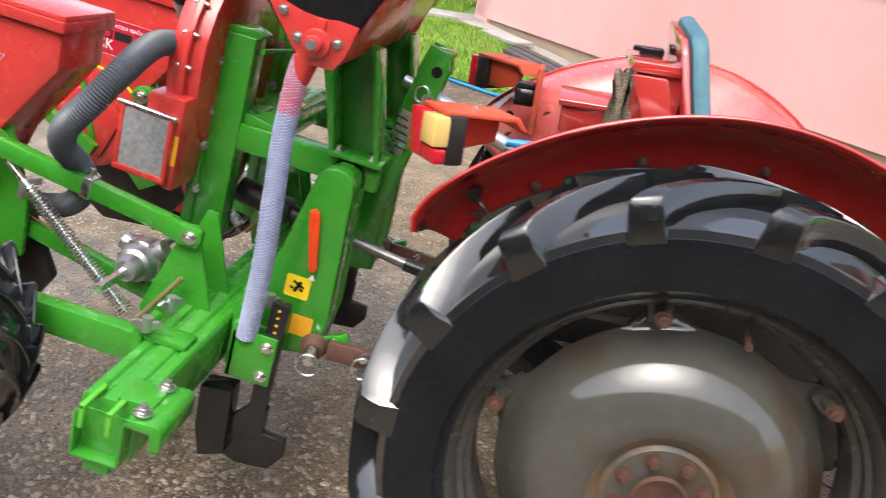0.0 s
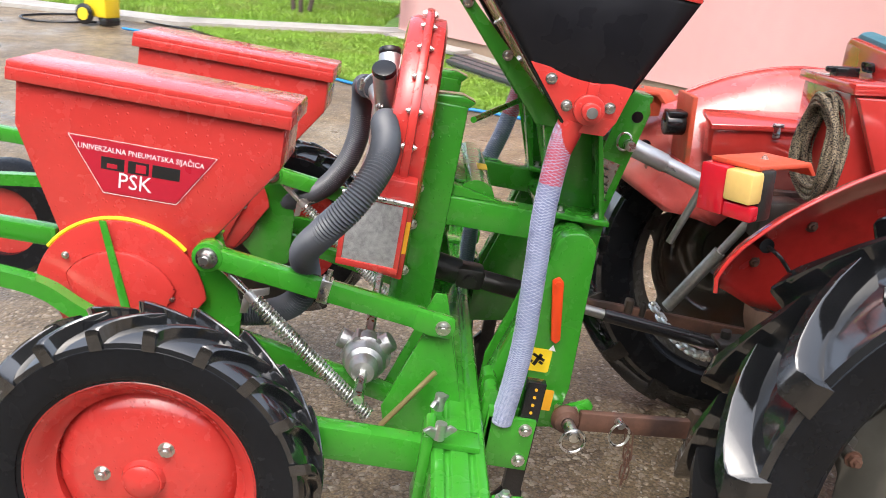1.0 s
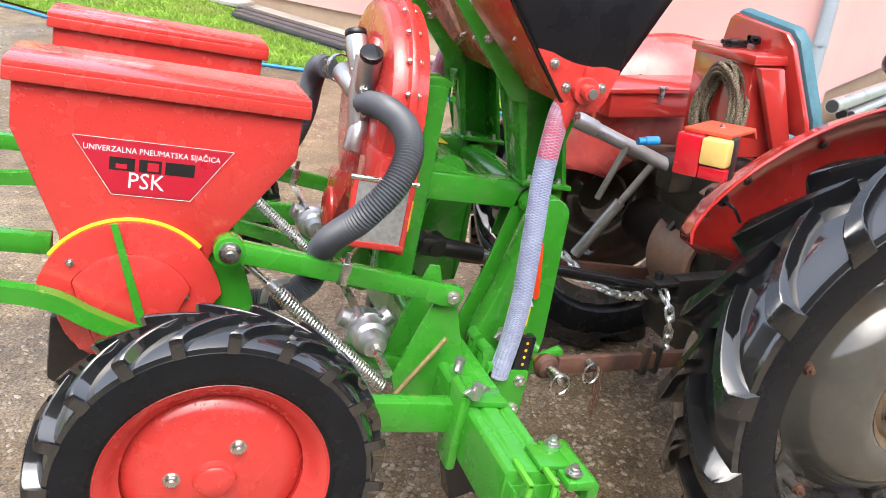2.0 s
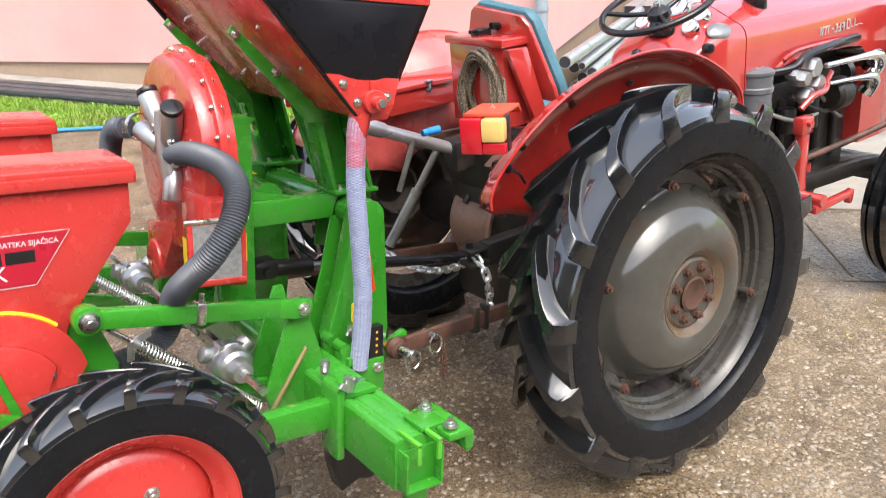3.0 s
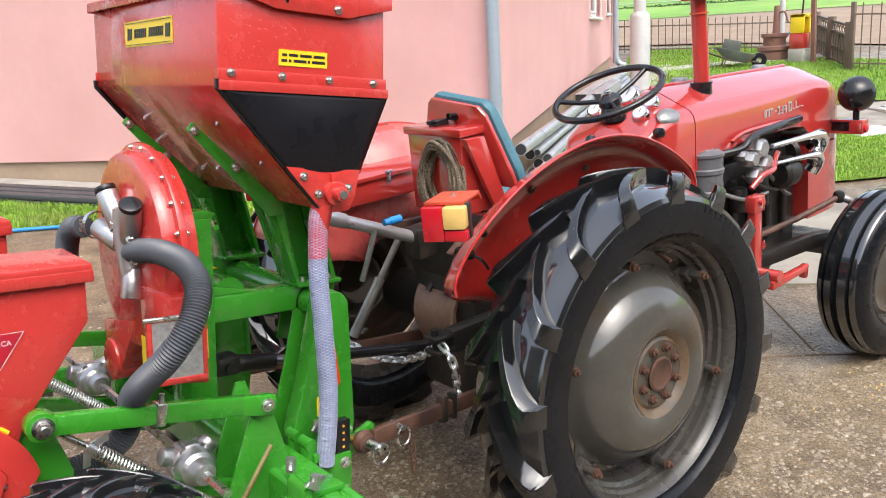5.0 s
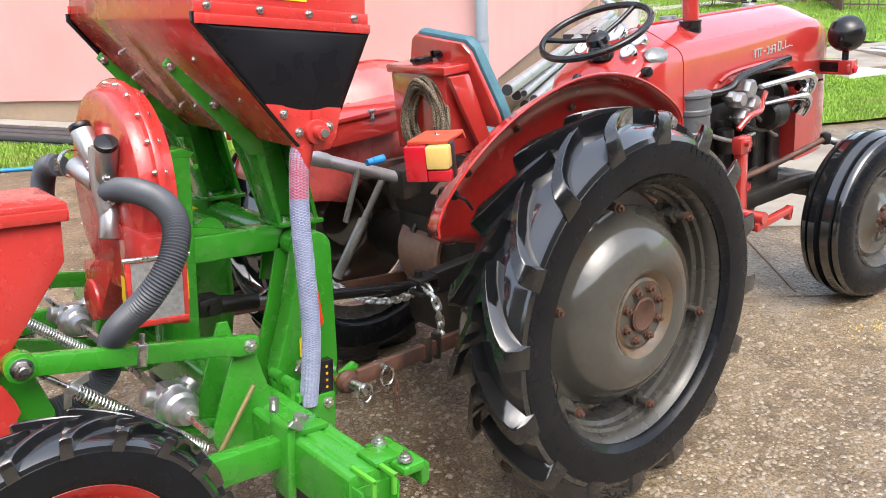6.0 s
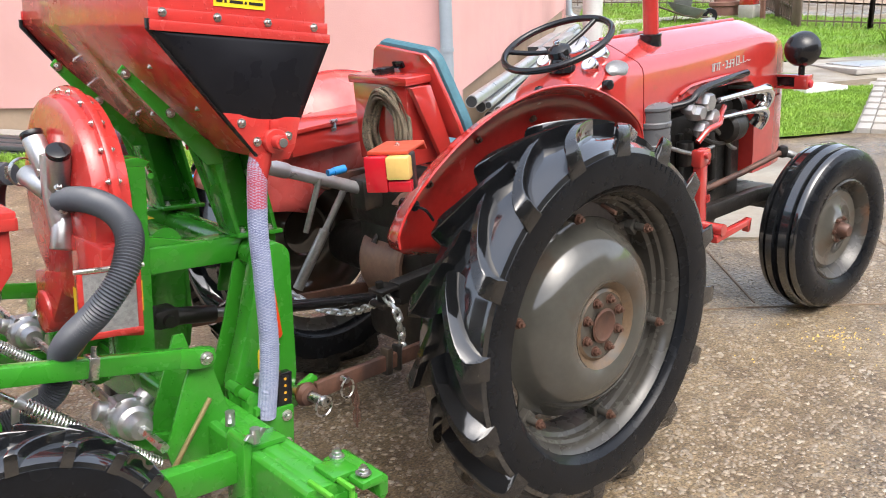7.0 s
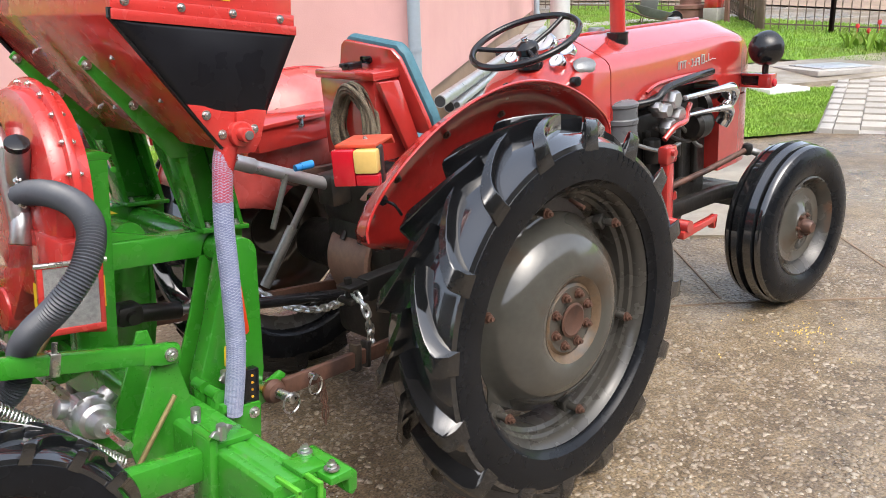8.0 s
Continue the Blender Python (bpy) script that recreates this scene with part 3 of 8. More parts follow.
def house_window(mm, x0, z0, x1, z1, leaves, surround):
    """A white casement window with its pale surround, glass and curtain, in the wall whose pose is mm."""
    w = group_part("window", house, mm)
    f = 0.06
    outer = [bm_box(x0, 0.06, z0, x0 + f, 0.14, z1, 0.006), bm_box(x1 - f, 0.06, z0, x1, 0.14, z1, 0.006), bm_box(x0 + f, 0.06, z0, x1 - f, 0.14, z0 + f, 0.006), bm_box(x0 + f, 0.06, z1 - f, x1 - f, 0.14, z1, 0.006)]
    part("window_frame", joined(*outer), WHITEPAINT, w, "white painted frame")
    step = (x1 - x0 - 2 * f) / leaves
    for k in range(leaves):
        a, b = x0 + f + k * step + 0.004, x0 + f + (k + 1) * step - 0.004
        s = 0.055 if leaves > 1 else 0.035
        part("casement", joined(bm_box(a, 0.045, z0 + f, a + s, 0.10, z1 - f, 0.005), bm_box(b - s, 0.045, z0 + f, b, 0.10, z1 - f, 0.005),
                                bm_box(a + s, 0.045, z0 + f, b - s, 0.10, z0 + f + s, 0.005), bm_box(a + s, 0.045, z1 - f - s, b - s, 0.10, z1 - f, 0.005)), WHITEPAINT, w)
        g = part("pane", bm_box(a + s, 0.07, z0 + f + s, b - s, 0.076, z1 - f - s, 0), GLASSM, w)
        g.visible_shadow = False
        bm = bmesh.new()
        cols = [(a + s + (b - a - 2 * s) * i / 60, 0.16 + 0.018 * math.sin(i * 1.25) + 0.008 * math.sin(i * 0.37 + k)) for i in range(61)]
        low, high = [bm.verts.new((x, y, z0 + 0.05)) for x, y in cols], [bm.verts.new((x, y, z1 - 0.05)) for x, y in cols]
        for i in range(60):
            bm.faces.new((low[i], low[i + 1], high[i + 1], high[i]))
        c = part("curtain", bm, CURTAIN, w, "grey pleated net curtain")
    part("room_back", bm_box(x0, 0.32, z0, x1, 0.34, z1, 0), DARK, w)
    part("window_sill", bm_box(x0 - 0.04, -0.05, z0 - 0.04, x1 + 0.04, 0.06, z0, 0.008), WHITEPAINT, w)
    if surround:
        t = 0.10
        part("surround", joined(bm_box(x0 - t, -0.02, z0, x0, 0.05, z1 + t, 0.004), bm_box(x1, -0.02, z0, x1 + t, 0.05, z1 + t, 0.004), bm_box(x0, -0.02, z1, x1, 0.05, z1 + t, 0.004)), PALEPINK, w, "pale pink plaster surround")


for o in front_windows:
    house_window(FRONT_M, *o, 2, True)
for n, o in enumerate(side_windows):
    house_window(SIDE_M, *o, 1, n > 2)


def downpipe(x, mm, foot):
    d = group_part("downpipe", house, mm, "blue-grey metal downpipe")
    part("pipe", bm_tube(smooth_line([(x, -0.075, EAVES_Z - 0.05), (x, -0.075, 2.5), (x, -0.075, 1.2), (x, -0.075, foot + 0.2), (x, -0.12, foot + 0.08), (x, -0.26, foot + 0.02)], 5), 0.05, 14), PIPEGREY, d)
    for z in (1.1, 2.6):
        part("clamp", bm_lathe([(0.051, -0.015), (0.056, -0.015), (0.056, 0.015), (0.051, 0.015)], 16, "z", (x, -0.075, z), closed=True), PIPEGREY, d)


downpipe(FRONT_LENGTH - 0.02, FRONT_M, 0.35)
downpipe(SIDE_LENGTH + 0.06, SIDE_M, 1.0)
part("gutter", joined(*(bm_tube([Vector((0, -0.25, EAVES_Z - 0.02)), Vector((FRONT_LENGTH, -0.25, EAVES_Z - 0.02))], 0.07, 10),)), PIPEGREY, house).matrix_basis = FRONT_M

# ---- the tractor ----
tractor = thing("tractor", "old red tractor with grey wheels on a wet yard", "tractor", T_FRAME)


def tyre_bm(R, carcass, W, bead, lugs, lag, base, top, phase=0.0, crown=0.02):
    """A tractor tyre round the y axis: a lathe-turned body with two rows of slanting, curved bars that end bluntly at the shoulder."""
    h = W / 2
    d = carcass - bead
    prof = [(bead, -h * 0.80), (bead + 0.012, -h * 0.86), (bead + d * 0.12, -h * 0.93), (bead + d * 0.14, -h * 0.955), (bead + d * 0.35, -h * 0.985), (bead + d * 0.6, -h), (bead + d * 0.74, -h * 0.985), (bead + d * 0.75, -h * 0.965), (bead + d * 0.84, -h * 0.93),
            (carcass - crown * 0.9, -h * 0.82), (carcass - crown * 0.4, -h * 0.6), (carcass, -h * 0.25)]
    prof += [(r, -y) for r, y in reversed(prof)]
    body = bm_lathe(prof, 96, "y", closed=True)
    bm = bmesh.new()
    tall = R - carcass
    # (share of the half width, share of the slant, drop of the top, foot radius below the carcass)
    stations = [(0.0, 0.0, 0.0, 0.004), (0.14, 0.24, 0.0, 0.005), (0.30, 0.46, 0.001, 0.007), (0.46, 0.65, 0.003, 0.010), (0.62, 0.81, 0.005, 0.014), (0.77, 0.92, 0.008, 0.020), (0.88, 0.985, 0.013, 0.028),
                (0.915, 1.0, 0.018, 0.032), (0.945, 1.01, tall * 0.75, 0.038), (0.972, 1.015, tall + 0.012, 0.048)]
    for side in (-1, 1):
        for k in range(lugs):
            a0 = math.tau * (k + (0.5 if side > 0 else 0)) / lugs + radians(phase)
            rows = []
            for w, s, drop, foot in stations:
                ang = a0 + radians(lag) * s
                y = side * (w * h + 0.003)
                scale_r = R / 0.615
                rt, rb = R - drop * scale_r, carcass - foot * scale_r
                rb = min(rb, rt - 0.002)
                grow = 1 + 0.18 * w
                row = []
                for r, half in ((rb, -base), (rt - 0.004 * scale_r, -top - 0.002), (rt, -top + 0.002), (rt, top - 0.002), (rt - 0.004 * scale_r, top + 0.002), (rb, base)):
                    aa = ang + half * grow / R
                    row.append(bm.verts.new((r * math.cos(aa), y, r * math.sin(aa))))
                rows.append(row)
            for step, (one, two) in enumerate(zip(rows, rows[1:])):
                for q in range(5):
                    face = bm.faces.new((one[q], one[q + 1], two[q + 1], two[q]))
                    face.material_index = 1 if q == 2 or step > 6 else 0
            bm.faces.new(rows[0]), bm.faces.new(rows[-1])
    bmesh.ops.recalc_face_normals(bm, faces=bm.faces[:])
    return body, bm


def gritty_tops(tread):
    tread.data.materials.append(GRITTY)


def crown_gloss(tyre, radius):
    """The tread ground between the bars is worn smooth and wet."""
    tyre.data.materials.append(RUBBER)
    for p in tyre.data.polygons:
        if math.hypot(p.center.x, p.center.z) > radius:
            p.material_index = 1


def rear_wheel(y_mid, out):
    """out: -1 where the dished face looks to the tractor's right, 1 to its left."""
    w = group_part("rear_wheel", tractor, Matrix.Translation((-0.075, y_mid, 0.630)))
    o = out
    body, bars = tyre_bm(0.555, 0.514, 0.240, 0.372, 16, 21.0, 0.030, 0.021, -6.6, 0.022)
    shift = Matrix.Translation((0, o * 0.030, 0))
    crown_gloss(part("tyre", moved(body, shift), SIDEWALL, w, "black wet tyre sidewall"), 0.482)
    gritty_tops(part("tread", moved(bars, shift), LUG, w, "chunky wet black tread bars with gritty tops", 34))
    rim = bm_lathe([(0.378, 0.128 * o), (0.388, 0.122 * o), (0.386, 0.112 * o), (0.368, 0.110 * o), (0.362, 0.088 * o), (0.345, 0.070 * o), (0.338, 0.03 * o), (0.338, -0.02 * o), (0.362, -0.04 * o),
                    (0.386, -0.056 * o), (0.388, -0.064 * o), (0.372, -0.05 * o), (0.350, -0.03 * o), (0.328, -0.02 * o), (0.328, 0.03 * o), (0.332, 0.052 * o), (0.343, 0.060 * o), (0.345, 0.078 * o), (0.354, 0.084 * o), (0.357, 0.104 * o), (0.368, 0.116 * o)], 96, "y", closed=True)
    part("rim", rim, RIMGREY, w, "grey rim with rust round its edge")
    # dished disc, wavy at its edge where the six clamps sit
    bm = bmesh.new()
    prof = [(0.0, 0.118), (0.095, 0.118), (0.102, 0.112), (0.112, 0.122), (0.135, 0.138), (0.165, 0.140), (0.20, 0.130), (0.235, 0.108), (0.262, 0.072), (0.275, 0.045), (0.288, 0.035)]
    seg = 96
    rings = []
    for n, (r, h) in enumerate(prof[1:] + [(0.31, 0.033)]):
        ring = []
        for k in range(seg):
            a = math.tau * k / seg
            rr = r
            if n >= len(prof) - 1:
                c = max(0.0, math.cos(6 * (a - radians(100.5)))) ** 3
                rr = 0.290 + 0.045 * c
            ring.append(bm.verts.new((rr * math.cos(a), o * h, rr * math.sin(a))))
        rings.append(ring)
    bm.faces.new(rings[0])
    for one, two in zip(rings, rings[1:]):
        for k in range(seg):
            j = (k + 1) % seg
            bm.faces.new((one[k], one[j], two[j], two[k]))
    bmesh.ops.recalc_face_normals(bm, faces=bm.faces[:])
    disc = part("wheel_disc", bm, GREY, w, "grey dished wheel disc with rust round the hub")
    disc.modifiers.new("thick", "SOLIDIFY").thickness = 0.006
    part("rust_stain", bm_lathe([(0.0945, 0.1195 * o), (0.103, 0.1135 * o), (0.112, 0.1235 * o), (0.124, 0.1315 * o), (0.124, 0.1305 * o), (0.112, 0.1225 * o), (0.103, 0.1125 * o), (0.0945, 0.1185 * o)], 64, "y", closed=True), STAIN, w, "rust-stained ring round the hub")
    part("hub", joined(bm_lathe([(0.0, 0.120 * o), (0.045, 0.120 * o), (0.05, 0.126 * o), (0.043, 0.129 * o), (0.034, 0.124 * o), (0.0, 0.123 * o)], 32, "y")), RUST, w, "rusty hub ring")
    for k in range(8):
        a = math.tau * (k + 0.4) / 8
        bolt(w, (0.075 * math.cos(a), o * 0.118, 0.075 * math.sin(a)), (0, o, 0), 0.95, RUSTBOLT_MESH)
    for k in range(6):
        a = math.tau * k / 6 + radians(100.5)
        c, s = math.cos(a), math.sin(a)
        clamp = joined(bm_box(-0.022, -0.03, 0.300, 0.022, 0.012, 0.350, 0.006), bm_cyl((0, -0.03, 0.322), (0, 0.045, 0.322), 0.012, 14, bevel=0.002))
        part("rim_clamp", moved(clamp, Matrix.Translation((0, o * 0.045, 0)) @ Matrix.Rotation(math.pi / 2 - a, 4, "Y") @ Matrix.Diagonal((1, o, 1, 1))), RIMGREY, w)
        bolt(w, (0.322 * c, o * 0.092, 0.322 * s), (0, o, 0), 0.95, RUSTBOLT_MESH)
    a = radians(75)
    part("valve", bm_cyl((0.325 * math.cos(a), o * 0.06, 0.325 * math.sin(a)), (0.31 * math.cos(a), o * 0.11, 0.31 * math.sin(a)), 0.006, 10), RUST, w, "brass tyre valve")
    # worn moulded figures on the sidewall, as plain bars
    for k in range(7):
        a = radians(66 - 3.4 * k)
        size = bm_box(-0.006, -0.0012, -0.009, 0.006, 0.0012, 0.009, 0)
        part("moulded_mark", moved(size, Matrix.Translation((0.462 * math.cos(a), o * 0.150, 0.462 * math.sin(a))) @ Matrix.Rotation(math.pi / 2 - a, 4, "Y")), SIDEWALL, w)
    return w


rear_wheel(-0.675, -1)
rear_wheel(2 * YC + 0.675, 1)


def front_wheel(y_mid, out):
    w = group_part("front_wheel", tractor, Matrix.Translation((1.765, y_mid, 0.376)) @ Matrix.Rotation(radians(-6), 4, "Z"))
    o = out
    R, h = 0.365, 0.105
    prof = [(0.212, -h * 0.75), (0.24, -h * 0.95), (0.285, -h), (0.325, -h * 0.94), (0.345, -h * 0.80), (0.350, -h * 0.70), (0.352, -h * 0.58), (0.336, -h * 0.55), (0.336, -h * 0.50), (0.358, -h * 0.44), (0.364, -h * 0.14),
            (0.342, -h * 0.09), (0.342, h * 0.09), (0.364, h * 0.14), (0.358, h * 0.44), (0.336, h * 0.50), (0.336, h * 0.55), (0.352, h * 0.58), (0.350, h * 0.70), (0.345, h * 0.80), (0.325, h * 0.94), (0.285, h), (0.24, h * 0.95), (0.212, h * 0.75)]
    crown_gloss(part("tyre", moved(bm_lathe(prof, 80, "y", closed=True), Matrix.Translation((0, -o * 0.022, 0))), SIDEWALL, w, "black ribbed front tyre"), 0.343)
    rim = bm_lathe([(0.214, o * 0.07), (0.222, o * 0.066), (0.218, o * 0.055), (0.204, o * 0.05), (0.196, o * 0.03), (0.185, o * 0.015), (0.185, -o * 0.04), (0.21, -o * 0.06), (0.222, -o * 0.066), (0.205, -o * 0.05), (0.178, -o * 0.03), (0.178, o * 0.015), (0.19, o * 0.035), (0.20, o * 0.055)], 64, "y", closed=True)
    part("rim", rim, RIMGREY, w, "grey steel front rim")
    part("wheel_disc", bm_lathe([(0.0, o * 0.055), (0.06, o * 0.055), (0.07, o * 0.045), (0.10, o * 0.03), (0.14, o * 0.022), (0.165, o * 0.03), (0.182, o * 0.02), (0.182, o * 0.014), (0.0, o * 0.014)], 48, "y"), GREY, w, "grey wheel disc")
    part("hub", bm_lathe([(0.0, o * 0.10), (0.022, o * 0.10), (0.03, o * 0.09), (0.034, o * 0.06), (0.05, o * 0.054), (0.0, o * 0.05)], 28, "y"), RUST, w, "rusty hub cap")
    for k in range(6):
        a = math.tau * k / 6
        bolt(w, (0.05 * math.cos(a), o * 0.055, 0.05 * math.sin(a)), (0, o, 0), 0.7, RUSTBOLT_MESH)


front_wheel(-0.600, -1)
front_wheel(2 * YC + 0.600, 1)


FX, FZ = -0.055, 0.615  # middle of the fenders' curve


def fender_edge(a):
    """The fender's outline: its radius round the rear axle, smaller behind the top than before it."""
    return 0.652 - 0.014 * math.exp(-((a - 108) / 22.0) ** 2) + 0.012 * max(0.0, (a - 125) / 22)


def fender(out):
    """An upright pressed sheet inside a rear wheel, flared to a rolled edge over the tyre's inner shoulder."""
    f = group_part("fender", tractor, Matrix.Identity(4) if out < 0 else Matrix.Translation((0, 2 * YC, 0)), "red pressed rear fender")
    bm = bmesh.new()
    rows, line = [], []
    angles = [40 + (147 - 40) * k / 55 for k in range(56)]
    for a in angles:
        ca, sa = math.cos(radians(a)), math.sin(radians(a))
        re = fender_edge(a)
        low = 0.30 if a < 138 else 0.30 + 0.20 * (a - 138) / 12
        end = math.sqrt(max(0.0, 1 - max(0.0, 1 - (a - 40) / 9.0, (a - 138) / 9.0) ** 2))
        re = 0.52 + (re - 0.52) * ((0.45 + 0.55 * end) if a < 90 else (0.80 + 0.20 * end))
        wob = 0.004 * math.sin(a * 0.9) * max(0.0, (a - 128) / 20)
        bowl = lambda r: 0.415 + 0.135 * (1 - math.sqrt(max(0.0, 1 - ((r - 0.30) / (re - 0.016 - 0.30)) ** 2)))
        sec = [(low, 0.415)] + [(low + (re - 0.016 - low) * q, bowl(low + (re - 0.016 - low) * q) + wob * q) for q in (0.3, 0.5, 0.65, 0.78, 0.86, 0.92, 0.96, 0.985, 0.998)] + [(re - 0.008, 0.572), (re, 0.588)]
        row = [bm.verts.new((FX + r * ca, out * y, FZ + r * sa)) for r, y in sec]
        rows.append(row)
        line.append((FX + re * ca, out * 0.588, FZ + re * sa))
    for one, two in zip(rows, rows[1:]):
        for k in range(len(one) - 1):
            bm.faces.new((one[k], one[k + 1], two[k + 1], two[k]))
    bmesh.ops.remove_doubles(bm, verts=bm.verts[:], dist=1e-5)
    bmesh.ops.recalc_face_normals(bm, faces=bm.faces[:])
    sh = part("fender_shell", bm, FENDERRED if out < 0 else SHEENRED, f)
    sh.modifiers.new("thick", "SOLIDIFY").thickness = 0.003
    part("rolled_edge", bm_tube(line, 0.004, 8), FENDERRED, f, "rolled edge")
    for a in (58, 80, 104, 126, 139):
        r = fender_edge(a) - 0.10
        bolt(f, (FX + r * math.cos(radians(a)), out * 0.462, FZ + r * math.sin(radians(a))), (0, out, 0), 0.8, RUSTBOLT_MESH)
    part("rubber_plug", joined(bm_cyl((-0.485, out * 0.485, 1.035), (-0.485, out * 0.535, 1.035), 0.014, 14), bm_tube(smooth_line([(-0.485, out * 0.53, 1.035), (-0.465, out * 0.55, 1.02), (-0.435, out * 0.54, 0.985)], 5), 0.004, 8)), BLACK, f, "black rubber plug")


fender(-1)
fender(1)


def loft(sections, cap=True):
    bm = bmesh.new()
    rows = [[bm.verts.new(p) for p in s] for s in sections]
    for one, two in zip(rows, rows[1:]):
        for k in range(len(one) - 1):
            bm.faces.new((one[k], one[k + 1], two[k + 1], two[k]))
    if cap:
        bm.faces.new(rows[0]), bm.faces.new(rows[-1])
    bmesh.ops.recalc_face_normals(bm, faces=bm.faces[:])
    return bm


ROOFLINE = ((0.0, 0.0), (0.14, 0.048), (0.33, 0.176), (0.566, 0.368), (0.778, 0.528), (0.896, 0.64), (0.967, 0.784), (1.0, 1.0))


def arch(x, w, zb, zt, drop):
    """Section of a hood at x: a ridge in the middle, falling like a shallow roof to round shoulders and upright sides."""
    half = [(-w, zb)] + [(-w * a, zt - drop * b) for a, b in reversed(ROOFLINE)]
    return [(x, YC + y, z) for y, z in half] + [(x, YC - y, z) for y, z in reversed(half[:-1])]


hood_sections = [arch(*row) for row in (
    (0.885, 0.212, 0.965, 1.272, 0.125), (0.95, 0.212, 0.967, 1.272, 0.125), (1.03, 0.212, 0.98, 1.270, 0.125), (1.11, 0.212, 1.008, 1.268, 0.125), (1.20, 0.212, 1.022, 1.266, 0.122), (1.40, 0.212, 1.022, 1.261, 0.115),
    (1.58, 0.210, 1.018, 1.255, 0.105), (1.68, 0.208, 1.005, 1.252, 0.10), (1.73, 0.207, 0.965, 1.251, 0.10), (1.79, 0.206, 0.91, 1.250, 0.10), (1.89, 0.205, 0.91, 1.246, 0.105), (1.96, 0.202, 0.91, 1.234, 0.115), (2.01, 0.190, 0.91, 1.205, 0.13), (2.035, 0.168, 0.91, 1.158, 0.14))]
part("hood", loft(hood_sections), TRED, tractor, "red rounded engine hood")
part("nose", loft([arch(x, w, 0.58, 0.912, 0.012) for x, w in ((1.73, 0.206), (1.79, 0.206), (1.89, 0.205), (1.98, 0.198), (2.035, 0.176))]), TRED, tractor, "red front cowl")
part("grille", joined(*(bm_box(2.03, YC - 0.14, 0.62 + 0.055 * k, 2.045, YC + 0.14, 0.645 + 0.055 * k, 0.003) for k in range(8))), STEEL, tractor)
part("hood_seam", bm_tube([(0.90, YC, 1.273), (1.25, YC, 1.266), (1.65, YC, 1.254), (1.88, YC, 1.247)], 0.007, 8), TRED, tractor)
part("side_rib", bm_tube(smooth_line([(1.12, YC - 0.214, 1.034), (1.21, YC - 0.215, 1.058), (1.45, YC - 0.214, 1.058), (1.66, YC - 0.210, 1.048)], 6), 0.007, 8), TRED, tractor)
part("filler_cap", bm_lathe([(0.0, 0.03), (0.032, 0.028), (0.036, 0.018), (0.036, 0.0), (0.0, 0.0)], 24, "z", (1.13, YC + 0.03, 1.256)), STEEL, tractor, "small round filler cap")
part("filler_cap", bm_lathe([(0.0, 0.03), (0.028, 0.028), (0.032, 0.018), (0.032, 0.0), (0.0, 0.0)], 24, "z", (1.72, YC + 0.03, 1.240)), STEEL, tractor, "small round filler cap")
# name on the hood's side, as plain shapes
badge = group_part("badge", tractor, axes((1.355, YC - 0.2135, 1.092), (1, 0.002, -0.010), (0, 0, 1)), "dull silver raised badge strokes on the hood")
for x, w, z, hh in ((0, 0.005, 0, 0.032), (0.012, 0.005, 0, 0.032), (0.019, 0.012, 0.027, 0.005), (0.033, 0.005, 0, 0.032), (0.042, 0.022, 0.027, 0.005), (0.051, 0.005, 0, 0.027), (0.078, 0.012, 0.014, 0.005),
                    (0.102, 0.016, 0, 0.005), (0.102, 0.016, 0.027, 0.005), (0.113, 0.005, 0.005, 0.022), (0.128, 0.016, 0, 0.005), (0.139, 0.005, 0.005, 0.027), (0.128, 0.011, 0.014, 0.005), (0.154, 0.016, 0.027, 0.005), (0.165, 0.005, 0, 0.027), (0.154, 0.011, 0.013, 0.005),
                    (0.188, 0.004, 0, 0.042), (0.194, 0.018, 0.036, 0.004), (0.208, 0.004, 0.008, 0.028), (0.194, 0.018, 0.002, 0.004), (0.222, 0.012, 0.006, 0.004), (0.245, 0.004, 0.006, 0.032), (0.255, 0.016, 0.008, 0.003), (0.274, 0.012, 0.012, 0.003), (0.289, 0.018, 0.009, 0.003)):
    part("badge_stroke", bm_box(x, z, -0.001, x + w, z + hh, 0.002, 0), SILVERPAINT, badge)

# dashboard cowl
cowl = [arch(*row) for row in ((0.565, 0.140, 0.97, 1.115, 0.05), (0.58, 0.165, 0.95, 1.145, 0.06), (0.62, 0.192, 0.93, 1.175, 0.075), (0.68, 0.204, 0.92, 1.208, 0.085), (0.75, 0.209, 0.92, 1.248, 0.095), (0.80, 0.2105, 0.92, 1.265, 0.11), (0.88, 0.2115, 0.92, 1.271, 0.125))]
part("dashboard", loft(cowl), TRED, tractor, "red dashboard cowl with round gauges")
dash_steel = part("worn_patch", bm_lathe([(0.0, 0.016), (0.02, 0.0145), (0.038, 0.009), (0.048, 0.002), (0.052, -0.006)], 32, "z"), STEEL, tractor, "bare metal patch on the cowl's shoulder")
dash_steel.matrix_basis = Matrix.Translation((0.775, YC - 0.180, 1.188)) @ Matrix.Rotation(radians(45), 4, "X") @ Matrix.Diagonal((1.25, 0.75, 1, 1))
